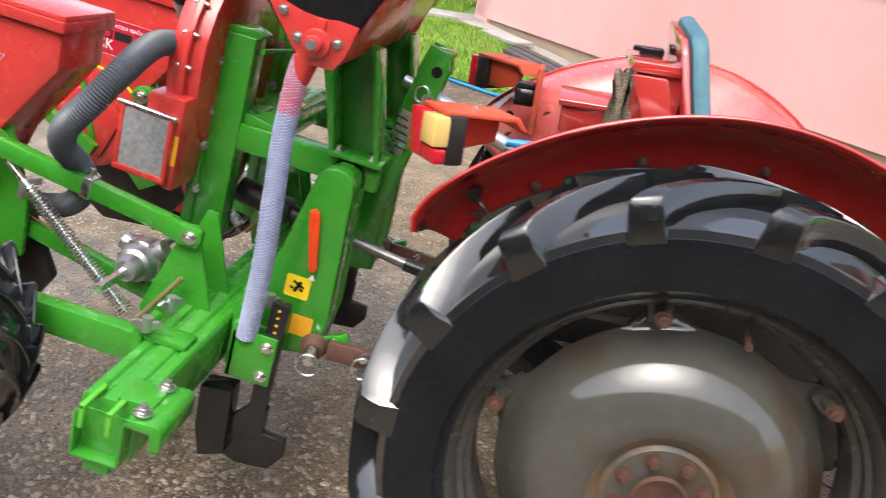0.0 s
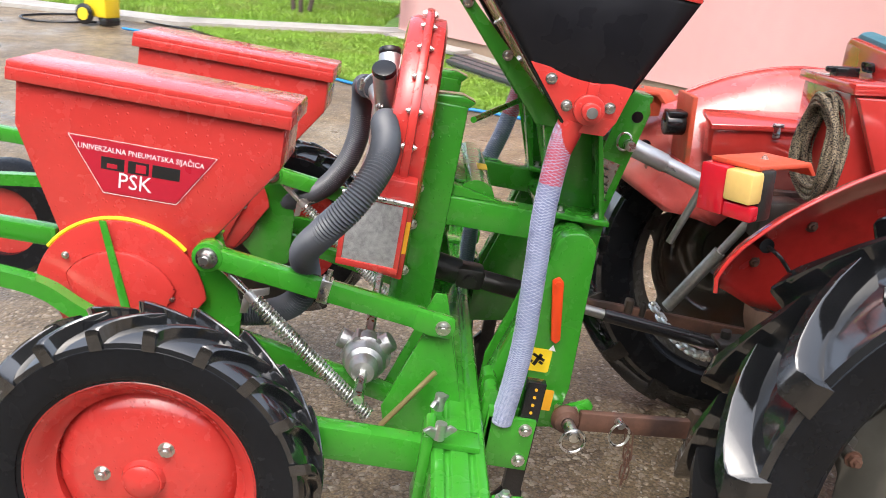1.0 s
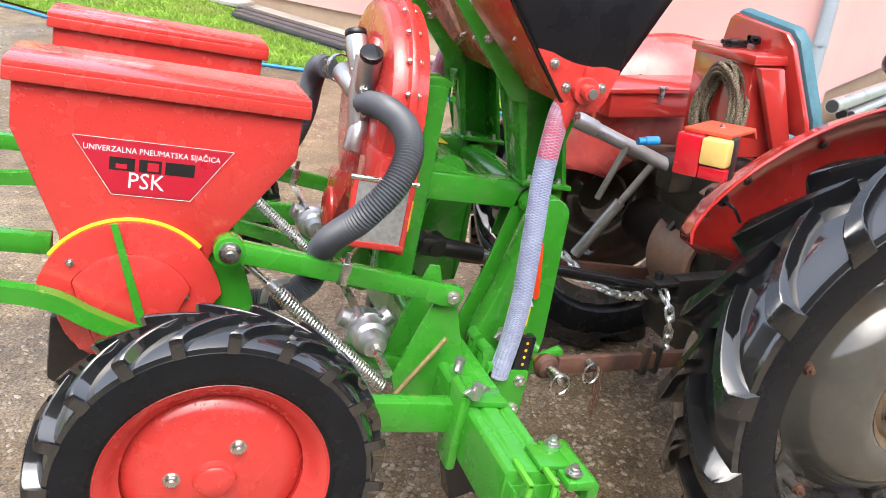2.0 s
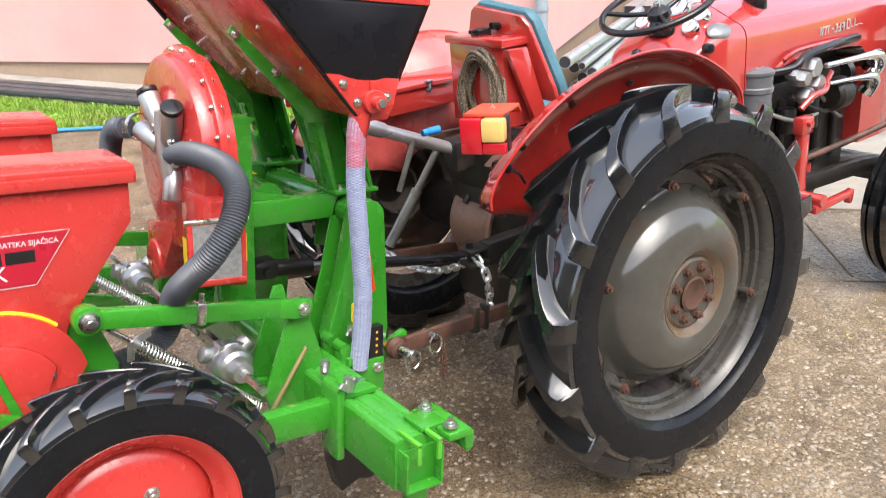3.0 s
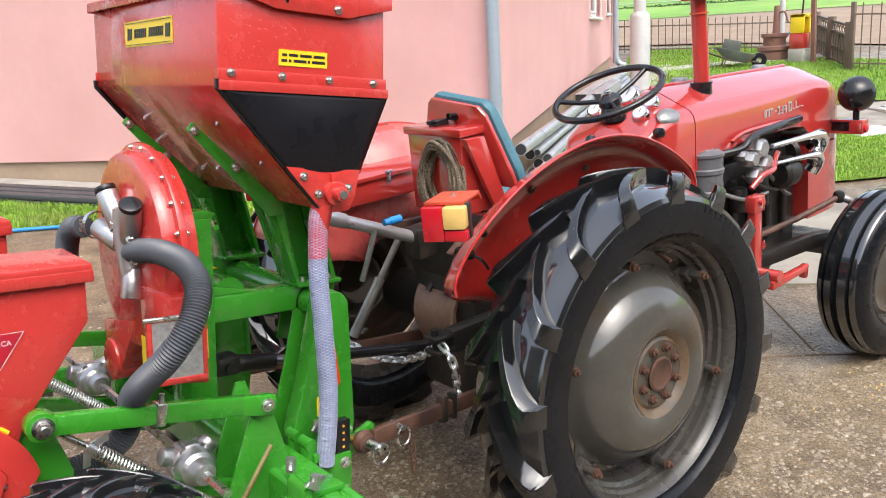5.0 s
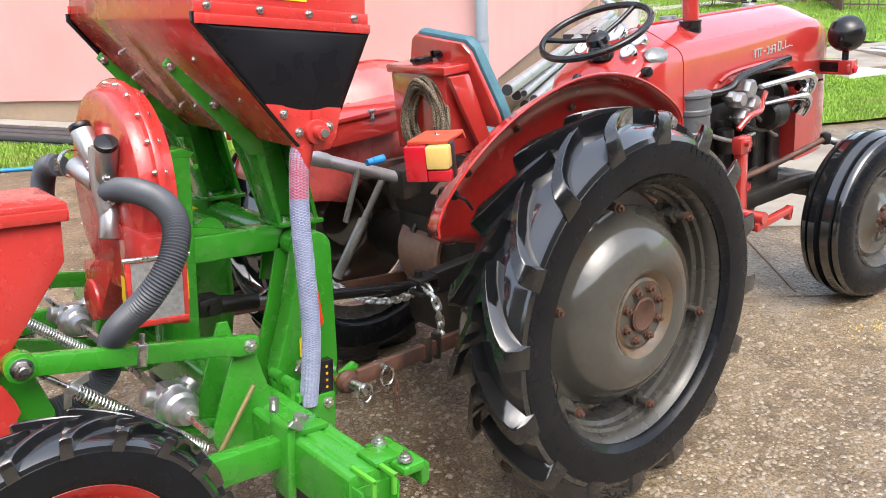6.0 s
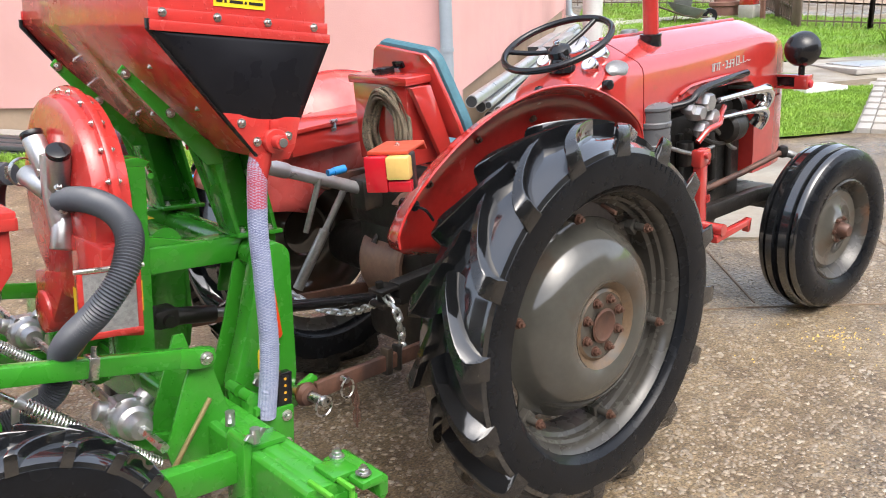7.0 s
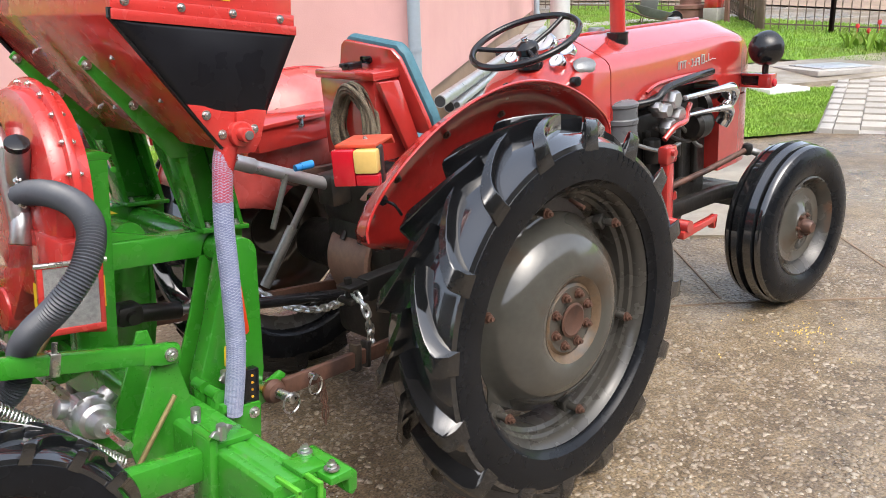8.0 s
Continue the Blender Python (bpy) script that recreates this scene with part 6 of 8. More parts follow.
for o, y0 in ((-1, HY0), (1, HY1)):
    # bolted strip with a folded lower edge, and the black sheet below it
    part("strip", joined(bm_prism([(HX0 - 0.003, 0.888), (HX1 + 0.002, 0.872), (HX1 + 0.002, 0.846), (HX0 - 0.003, 0.862)], "y", y0 + o * 0.0015, y0 + o * 0.006, 0.001),
                         bm_prism([(HX0 - 0.004, 0.864), (HX1 + 0.003, 0.848), (HX1 + 0.003, 0.828), (HX0 - 0.004, 0.844)], "y", y0 + o * 0.004, y0 + o * 0.014, 0.001)), RED, hop, "red bolted strip")
    for k in range(4):
        bolt(hop, (HX0 + 0.025 + 0.1175 * k, y0 + o * 0.006, 0.879 - 0.0057 * k), (0, o, 0), 0.75)
    sh = bmesh.new()
    rows = []
    for k in range(13):
        t = k / 12
        x0, x1 = HX0 - 0.005 + t * 0.158, HX1 + 0.006 - t * 0.083
        za, zb = 0.850 - t * 0.182, 0.834 - t * 0.180
        rows.append([sh.verts.new((x0 + (x1 - x0) * i / 12, y0 + o * (0.009 + 0.012 * math.sin(math.pi * t) * math.sin(math.pi * i / 12)), za + (zb - za) * i / 12 - 0.008 * math.sin(math.pi * i / 12) * t)) for i in range(13)])
    for one, two in zip(rows, rows[1:]):
        for i in range(12):
            sh.faces.new((one[i], one[i + 1], two[i + 1], two[i]))
    bmesh.ops.recalc_face_normals(sh, faces=sh.faces[:])
    fl = part("side_sheet", sh, FLAP, hop, "black rubber side sheet")
    fl.modifiers.new("thick", "SOLIDIFY").thickness = 0.003
    # black sealing edge along the rear slope, held by small bolts
    part("seal", bm_tube([(HX0 - 0.004, y0 + o * 0.003, 0.866), (HX0 - 0.005, y0 + o * 0.003, 0.850), (-0.126, y0 + o * 0.003, 0.662), (-0.052, y0 + o * 0.003, 0.580)], 0.006, 6), BLACK, hop, "black rubber sealing edge")
    # outlet plate with spout
    py = y0 + o * 0.006
    part("outlet_plate", bm_prism([(-0.140, 0.680), (0.052, 0.664), (0.036, 0.600), (0.020, 0.572), (-0.040, 0.570), (-0.068, 0.596)], "y", py, py + o * 0.005, 0.001), RED, hop, "red outlet plate")
    for x, z in ((-0.097, 0.657), (-0.060, 0.615), (0.018, 0.624)):
        bolt(hop, (x, py + o * 0.005, z), (0, o, 0), 0.85)
    part("spout", joined(bm_cyl((-0.020, py, 0.615), (-0.020, py + o * 0.022, 0.615), 0.028, 24, bevel=0.003), bm_box(-0.030, min(py, py + o * 0.014), 0.630, -0.010, max(py, py + o * 0.014), 0.662, 0.002), bm_cyl((-0.020, py + o * 0.02, 0.615), (-0.020, py + o * 0.046, 0.615), 0.0165, 20, bevel=0.003)), RED, hop)
    part("shaft_end", bm_cyl((-0.020, py + o * 0.044, 0.615), (-0.020, py + o * 0.050, 0.615), 0.010, 16), STEEL, hop)
    part("hose_neck", bm_cyl((-0.038, y0 - o * 0.010, 0.590), (-0.048, y0 - o * 0.012, 0.530), 0.027, 20, r2=0.022), RED, hop)
SLOPE_WAY = Vector((-0.276, 0, -0.239)).normalized()
for y, t in ((-0.30, 0.30), (-0.36, 0.62), (0.16, 0.3), (-0.05, 0.75), (0.06, 0.78), (-0.17, 0.45), (0.24, 0.55)):
    bolt(hop, (HX0 + (-0.046 - HX0) * t, y, 0.852 + (0.576 - 0.852) * t), SLOPE_WAY, 0.5)
name_plate = part("label", bm_prism([(-0.155, -0.030), (0.155, -0.030), (0.155, 0.030), (-0.155, 0.030)], "y", 0, 0.0012), YELLOW, hop, "yellow maker's label with dark print")
name_plate.matrix_basis = Matrix.Translation((HX0 - 0.0016, -0.087, 0.976)) @ Matrix.Rotation(radians(-90), 4, "Z")
for k, (x, w, hh) in enumerate([(-0.135, 0.010, 0.03), (-0.122, 0.016, 0.026)] + [(-0.088 + 0.0140 * n, 0.0095, 0.021) for n in range(6)] + [(0.010 + 0.0135 * n, 0.009, 0.021) for n in range(7)] + [(0.114, 0.026, 0.030)]):
    lean = 0.004
    pm = part("print", bm_prism([(x, -hh / 2), (x + w, -hh / 2), (x + w + lean, hh / 2), (x + lean, hh / 2)], "y", 0, 0.001), INK, name_plate)
    pm.matrix_basis = Matrix.Translation((0, -0.0015, 0))
for z in (-0.0255, 0.0255):
    part("print_line", bm_box(-0.148, -0.0014, z - 0.0006, 0.148, -0.0004, z + 0.0006, 0), INK, name_plate)
warn = part("label", bm_box(-0.060, 0, -0.017, 0.060, 0.0012, 0.017, 0), YELLOW, hop, "small yellow warning label with two lines of print")
warn.matrix_basis = Matrix.Translation((-0.087, HY0 - 0.0018, 0.912)) @ Matrix.Rotation(radians(2), 4, "Y")
for z, spans in ((0.006, ((-0.052, -0.040), (-0.036, -0.014), (-0.008, 0.020), (0.025, 0.053))), (-0.006, ((-0.054, -0.040), (-0.036, -0.030), (-0.024, 0.007), (0.011, 0.016), (0.021, 0.054)))):
    for a, b in spans:
        part("print_word", bm_box(a, -0.0006, z - 0.003, b, 0.0002, z + 0.003, 0), INK, warn)


def braided_hose(pts, label):
    """Milky hose with a woven thread just under its skin; stained red near the hopper."""
    line = smooth_line(pts, 24)
    h = group_part("feed_hose", planter, label=label)
    n = len(line)
    cut = int(n * 0.24)
    part("hose", bm_tube(line[cut:], 0.0225, 18), CLEAR, h)
    part("stained_end", bm_tube(line[:cut + 1], 0.0226, 18), PINKHOSE, h, "red-stained hose end")
    fine = []
    for p, q in zip(line, line[1:]):
        fine += [p.lerp(q, t / 3) for t in range(3)]
    for d in (-1, 1):
        for s in range(8):
            thread = []
            for k, p in enumerate(fine):
                w = (fine[min(k + 1, len(fine) - 1)] - fine[max(k - 1, 0)]).normalized()
                u = w.cross(Vector((1, 0, 0))).normalized()
                v = w.cross(u)
                a = d * k * 0.22 + math.tau * s / 8
                thread.append(p + 0.0222 * (math.cos(a) * u + math.sin(a) * v))
            part("braid", bm_tube(thread, 0.0008, 3), BRAID, h)


braided_hose([(-0.040, -0.460, 0.585), (-0.049, -0.459, 0.545), (-0.052, -0.462, 0.42), (-0.044, -0.466, 0.30), (-0.034, -0.468, 0.15), (-0.034, -0.465, 0.06), (-0.036, -0.460, 0.0), (-0.038, -0.455, -0.05)], "milky braided feed hose")
braided_hose([(-0.040, 0.305, 0.585), (-0.049, 0.305, 0.545), (-0.070, 0.31, 0.42), (-0.095, 0.33, 0.30), (-0.10, 0.345, 0.15), (-0.09, 0.36, 0.0), (-0.06, 0.38, -0.15), (-0.05, 0.38, -0.22)], "milky braided feed hose")

# fertiliser openers clamped in front of the toolbar
for y in (-0.435, 0.385):
    op = group_part("opener", planter, label="black fertiliser opener on a green clamp")
    part("shank", bm_box(0.0, y - 0.013, -0.30, 0.040, y + 0.013, 0.045, 0.003), BLACK, op, "black flat shank with holes")
    for k in range(6):
        part("shank_hole", bm_cyl((0.020, y - 0.0145, 0.030 - 0.018 * k), (0.020, y - 0.0125, 0.030 - 0.018 * k), 0.0035, 8), AMBERLABEL if k < 4 else BLACK, op)
    part("shoe", joined(bm_prism([(-0.115, -0.20), (-0.04, -0.19), (-0.03, -0.36), (-0.09, -0.385), (-0.11, -0.31)], "y", y - 0.03, y + 0.03, 0.004),
                        bm_prism([(0.0, -0.22), (0.045, -0.22), (0.045, -0.285), (0.10, -0.29), (0.105, -0.33), (0.075, -0.375), (0.0, -0.385), (-0.05, -0.37), (-0.06, -0.30)], "y", y - 0.012, y + 0.012, 0.004)), BLACK, op, "black boot of the opener")
    part("clamp", joined(bm_box(-0.07, y - 0.028, -0.155, 0.035, y - 0.014, -0.035, 0.004), bm_box(-0.07, y + 0.014, -0.155, 0.035, y + 0.028, -0.035, 0.004), bm_box(-0.07, y - 0.028, -0.155, -0.055, y + 0.028, -0.02, 0.003)), GREEN, op, "green clamp")
    for z in (-0.058, -0.131):
        bolt(op, (0.014, y - 0.028, z), (0, -1, 0), 1.15)
    # ribbed clamp over the beam with wing nuts
    for dy in (-0.012, 0.052):
        part("saddle", joined(bm_box(-0.082, y + dy, -0.145, -0.052, y + dy + 0.045, 0.012, 0.012), bm_cyl((-0.068, y + dy, 0.0), (-0.068, y + dy + 0.045, 0.0), 0.016, 16)), GREEN, op)
    part("wing_nut", moved(joined(bm_cyl((0, 0, 0), (0, 0, 0.03), 0.011, 14), bm_prism([(-0.032, 0.016), (-0.018, 0.024), (0.0, 0.016), (0.018, 0.024), (0.032, 0.016), (0.012, 0.002), (-0.012, 0.002)], "y", -0.004, 0.004, 0.002)), Matrix.Translation((-0.02, y + 0.045, 0.005)) @ Matrix.Rotation(radians(35), 4, "Z")), ALU, op, "cast wing nut")

# gear shaft across the planter
shaft = group_part("drive_shaft", planter, label="steel hexagon drive shaft with cast gear heads")
part("shaft", bm_prism([(0.0 + 0.011 * math.cos(math.tau * k / 6), 0.011 * math.sin(math.tau * k / 6)) for k in range(6)], "y", -0.56, 0.72, 0), ZINC, shaft)
shaft.matrix_basis = Matrix.Translation((-0.338, 0, 0.004))
for y in (-0.365, 0.36):
    part("gear_head", bm_lathe([(0.012, -0.085), (0.024, -0.083), (0.030, -0.070), (0.031, -0.052), (0.040, -0.044), (0.044, -0.020), (0.050, -0.014), (0.050, 0.014), (0.042, 0.020), (0.036, 0.055), (0.028, 0.066), (0.012, 0.068)], 22, "y", (0, y, 0)), ALU, shaft, "cast aluminium gear head")
    part("side_boss", bm_cyl((-0.02, y + 0.02, 0.01), (-0.062, y + 0.02, 0.025), 0.022, 18, bevel=0.004), ALU, shaft)
    part("top_boss", bm_cyl((0.015, y, 0.014), (0.05, y, 0.045), 0.022, 14, bevel=0.004), ALU, shaft)
    for k in range(6):
        c, n = 0.045 * math.cos(math.tau * k / 6), 0.045 * math.sin(math.tau * k / 6)
        part("lug", bm_cyl((c, y - 0.018, n), (c, y + 0.026, n), 0.009, 10), ALU, shaft)
# PTO shaft to the tractor
pto = group_part("pto_shaft", planter, Matrix.Translation((-0.03, -0.04, -0.028)), label="dark drive shaft with a universal joint")
part("joint", joined(bm_cyl((-0.21, -0.05, 0.17), (-0.12, -0.05, 0.155), 0.032, 18, bevel=0.006), bm_box(-0.13, -0.085, 0.125, -0.06, -0.015, 0.18, 0.014), bm_cyl((-0.095, -0.10, 0.15), (-0.095, 0.0, 0.15), 0.016, 14)), OILY, pto)
part("tube", bm_cyl((-0.07, -0.05, 0.148), (0.34, -0.05, 0.10), 0.013, 14), STEEL, pto)
part("sleeve", bm_cyl((-0.07, -0.05, 0.148), (0.05, -0.05, 0.134), 0.024, 14, bevel=0.003), OILY, pto)
part("tube_outer", bm_cyl((0.25, -0.05, 0.11), (0.80, -0.05, 0.06), 0.017, 16), BLACK, pto)
part("joint", joined(bm_box(0.76, -0.09, 0.02, 0.84, -0.01, 0.10, 0.018), bm_cyl((0.80, -0.10, 0.06), (0.80, 0.0, 0.06), 0.018, 14)), OILY, pto)


# ---- the two sowing rows ----
def seed_row(dy, text):
    yf = -0.427 + dy   # face of the seed hopper that looks to the tractor's right
    row = group_part("seed_hopper", planter, label="glossy red seed hopper" + text)
    yb = yf + 0.175
    shell = [(-1.055, 0.485), (-0.557, 0.485), (-0.557, 0.388), (-0.688, 0.20), (-0.71, 0.14), (-0.965, 0.14), (-0.965, 0.19), (-1.055, 0.388)]
    part("body", bm_prism(shell, "y", yf, yb, 0.006), RED, row)
    part("lid", joined(bm_box(-1.068, yf - 0.013, 0.484, -0.546, yb + 0.013, 0.508, 0.006), bm_box(-1.068, yf - 0.014, 0.470, -0.546, yf - 0.007, 0.495, 0.003), bm_box(-0.553, yf - 0.014, 0.470, -0.545, yb + 0.014, 0.495, 0.003)), RED, row, "red folded lid")
    # metering housing: a half-round cover with a yellow rim
    cx, cz, r = -0.834, 0.068, 0.170
    arc = [(cx + r * math.cos(radians(a)), cz + r * math.sin(radians(a))) for a in range(8, 173, 6)]
    sector = lambda q, lo, hi, base: [(cx + q * math.cos(radians(a)), cz + q * math.sin(radians(a))) for a in range(lo, hi + 1, 6)] + [(cx - base, -0.03), (cx + base, -0.03)]
    part("meter_cover", bm_prism(sector(r, 12, 168, 0.085), "y", yf - 0.012, yf - 0.0035, 0.003), RED, row, "red fan-shaped metering cover")
    part("raised_panel", bm_prism([(x, z * 0.92 + 0.006) for x, z in sector(0.118, 24, 156, 0.055)], "y", yf - 0.022, yf - 0.0115, 0.007), RED, row)
    part("yellow_edge", bm_tube([(cx + (r + 0.003) * math.cos(radians(a)), yf - 0.006, cz + (r + 0.003) * math.sin(radians(a))) for a in range(48, 150, 4)], 0.0045, 8), YELLOW, row, "yellow rim")
    part("indicator", bm_prism([(-0.881, 0.236), (-0.868, 0.237), (-0.788, 0.0), (-0.808, 0.0)], "y", yf - 0.027, yf - 0.021, 0.001), GREEN, row, "thin green strap")
    for x, z in ((-0.900, 0.075), (-0.735, 0.095), (-0.945, 0.150)):
        bolt(row, (x, yf - 0.013, z), (0, -1, 0), 0.6)
    part("meter_case", bm_cyl((cx, yf + 0.004, cz), (cx, yf + 0.14, cz), 0.135, 36, bevel=0.006), RED, row)
    # label: a crimson trapezoid with white edge, lettering and the maker's mark as plain shapes
    lab = group_part("label", row, axes((-0.952, yf - 0.0015, 0.386), (1, 0, 0.0), (0, 0, 1)) @ Matrix.Diagonal((0.872, 0.93, 1, 1)), "crimson label with white lettering")
    trap = [(0.0, 0.0), (0.312, 0.0), (0.235, -0.105), (0.08, -0.105)]
    edge = [(-0.003, 0.003), (0.3165, 0.003), (0.237, -0.108), (0.0785, -0.108)]
    lines = []
    for (a, b), (c, d) in zip(edge, edge[1:] + edge[:1]):
        v = Vector((c - a, d - b)).normalized()
        nrm = Vector((-v.y, v.x)) * 0.0004
        lines.append(bm_prism([(a + nrm.x, b + nrm.y), (c + nrm.x, d + nrm.y), (c - nrm.x, d - nrm.y), (a - nrm.x, b - nrm.y)], "z", 0, 0.0008))
    part("label_edge", joined(*lines), WHITE, lab)
    part("label_field", bm_prism(trap, "z", 0, 0.0006), LABELRED, lab)
    lettering("UNIVERZALNA PNEUMATSKA SIJAČICA", 0.0155, WHITE, lab, Matrix.Translation((0.018, -0.022, 0.0008)))
    lettering("PSK", 0.046, WHITE, lab, Matrix.Translation((0.107, -0.092, 0.0008)))
    for x, w in ((0.07, 0.05), (0.128, 0.045), (0.18, 0.06)):
        part("mark_block", bm_box(x, -0.058, 0.0006, x + w, -0.032, 0.0012, 0), INK, lab)
    for x in (0.083, 0.145):
        part("mark_gap", bm_box(x, -0.054, 0.0012, x + 0.022, -0.045 if x < 0.1 else -0.037, 0.0018, 0), LABELRED, lab)

    # parallel link, lower arm, spring and wing nut
    ly = -0.452 + dy
    link = group_part("parallel_link", planter, label="bright green parallel link arm")
    a, b = Vector((-0.667, ly, 0.207)), Vector((-0.197, ly, 0.144))
    m = axes(a, b - a, (0, 1, 0))
    link.matrix_basis = m
    L = (b - a).length
    zf = -1
    part("bar", bm_box(-0.01, -0.022, -0.021, L - 0.04, 0.010, 0.021, 0.006), GREEN, link)
    part("eye", bm_cyl((0, -0.024, 0), (0, 0.012, 0), 0.030, 24, bevel=0.003), GREEN, link)
    part("eye", bm_prism([(L - 0.06, -0.021), (L - 0.02, -0.026), (L + 0.02, -0.022), (L + 0.026, 0.0), (L + 0.02, 0.022), (L - 0.06, 0.021)], "y", -0.024, 0.0, 0.005), GREEN, link)
    bolt(link, (0, -0.024, 0), (0, -1, 0), 1.7)
    bolt(link, (L, -0.024, 0), (0, -1, 0), 1.25)
    part("hose_strap", joined(bm_box(0.22, -0.024, -0.024, 0.242, 0.013, 0.024, 0.003), bm_cyl((0.231, -0.015, 0.022), (0.231, -0.012, 0.045), 0.006, 10)), ZINC, link, "zinc strap")
    low = part("lower_arm", bm_prism([(-0.70, 0.04), (-0.22, -0.06), (-0.22, -0.10), (-0.70, 0.0)], "y", ly + 0.060, ly + 0.09, 0.005), GREEN, planter, "green lower arm")
    cheek = part("row_bracket", joined(bm_prism([(-0.215, 0.165), (-0.19, 0.165), (-0.175, 0.12), (-0.13, -0.02), (-0.13, -0.15), (-0.20, -0.15), (-0.27, -0.13), (-0.29, -0.06)], "y", ly - 0.004, ly + 0.006, 0.003),
                                    bm_prism([(-0.215, 0.165), (-0.19, 0.165), (-0.175, 0.12), (-0.13, -0.02), (-0.13, -0.15), (-0.20, -0.15), (-0.27, -0.13), (-0.29, -0.06)], "y", ly + 0.10, ly + 0.11, 0.003)), GREEN, planter, "green triangular row bracket")
    back_plate = part("meter_bracket", bm_prism([(-0.73, 0.24), (-0.66, 0.24), (-0.60, 0.08), (-0.60, -0.06), (-0.66, -0.10), (-0.74, -0.02)], "y", ly + 0.04, ly + 0.055, 0.004), GREEN, planter, "green bracket plate")
    p0, p1 = Vector((-0.645, ly - 0.005, 0.190)), Vector((-0.311, ly - 0.015, -0.080))
    sp = group_part("spring_rod", planter, label="steel rod with a bright coil spring and wing nut")
    part("rod", bm_cyl(p0, p1, 0.007, 12), ZINC, sp)
    way = (p1 - p0).normalized()
    u = way.orthogonal().normalized()
    v = way.cross(u)
    coils = 42
    q0 = p0.lerp(p1, 0.22)
    span = (p1 - q0).length
    part("spring", bm_tube([q0 + way * span * k / (coils * 10) + 0.0145 * (math.cos(math.tau * k / 10) * u + math.sin(math.tau * k / 10) * v) for k in range(coils * 10 + 1)], 0.0021, 6), ZINC, sp)
    part("wing_nut", joined(bm_cyl(q0 - way * 0.02, q0, 0.011, 12), moved(bm_prism([(-0.042, 0.012), (-0.03, 0.022), (-0.008, 0.008), (0.008, 0.008), (0.03, 0.022), (0.042, 0.012), (0.012, -0.008), (-0.012, -0.008)], "y", -0.003, 0.003, 0.002), Matrix.Translation(q0 - way * 0.01) @ way.to_track_quat("Z", "X").to_matrix().to_4x4())), ALU, sp, "cast wing nut")
    part("thin_rod", bm_cyl((-0.285, ly - 0.03, -0.09), (-0.195, ly - 0.03, 0.05), 0.006, 10), BRASS, planter, "thin brass-coloured rod")
    # rear frame arms
    part("rear_arm", bm_tube(smooth_line([(-1.45, ly - 0.04, 0.06), (-1.12, ly - 0.04, 0.105), (-1.03, ly - 0.035, 0.105), (-0.96, ly - 0.03, 0.090), (-0.90, ly - 0.03, 0.06), (-0.78, ly - 0.03, 0.01)], 6), 0.022, 4), GREEN, planter, "bent green rear arm")
    part("rear_bar", bm_box(-1.55, ly + 0.05, 0.145, -0.98, ly + 0.085, 0.185, 0.005), GREEN, planter, "green rear bar")


BRASS = material("dull_brass_rod", (0.36, 0.28, 0.13), 0.4, metal=0.6, vary=0.15)
seed_row(0.0, " with a crimson label")
seed_row(0.675, " beside the other row")

# drive wheels


def planter_wheel(x, y, z, out, arm=True):
    w = group_part("drive_wheel", planter, Matrix.Translation((x, y, z)) @ Matrix.Scale(0.945, 4), "red steel wheel with a black lugged tyre")
    body, bars = tyre_bm(0.322, 0.301, 0.125, 0.205, 20, 18, 0.0110, 0.0075, 0.0, 0.012)
    o = out
    crown_gloss(part("tyre", body, SIDEWALL, w, "black tyre"), 0.278)
    gritty_tops(part("tread", bars, RUBBER, w, "black tread bars", 34))
    part("rim", bm_lathe([(0.208, o * 0.052), (0.214, o * 0.048), (0.205, o * 0.038), (0.192, o * 0.032), (0.186, o * 0.012), (0.172, o * 0.004), (0.172, -o * 0.03), (0.205, -o * 0.045), (0.214, -o * 0.048), (0.19, -o * 0.03), (0.165, -o * 0.026), (0.165, o * 0.01), (0.178, o * 0.02), (0.186, o * 0.036), (0.2, o * 0.046)], 72, "y", closed=True), RED, w, "red rim")
    part("wheel_disc", bm_lathe([(0.0, o * 0.040), (0.036, o * 0.040), (0.040, o * 0.028), (0.12, o * 0.024), (0.150, o * 0.012), (0.166, -o * 0.008), (0.166, -o * 0.014), (0.0, -o * 0.002)], 56, "y"), RED, w, "red dished disc")
    part("hub_cap", bm_lathe([(0.0, o * 0.052), (0.022, o * 0.050), (0.033, o * 0.042), (0.036, o * 0.026), (0.0, o * 0.02)], 32, "y"), RED, w)
    for k in range(3):
        a = radians(62 + 120 * k)
        bolt(w, (0.075 * math.cos(a), o * 0.024, 0.075 * math.sin(a)), (0, o, 0), 1.25)
    return w


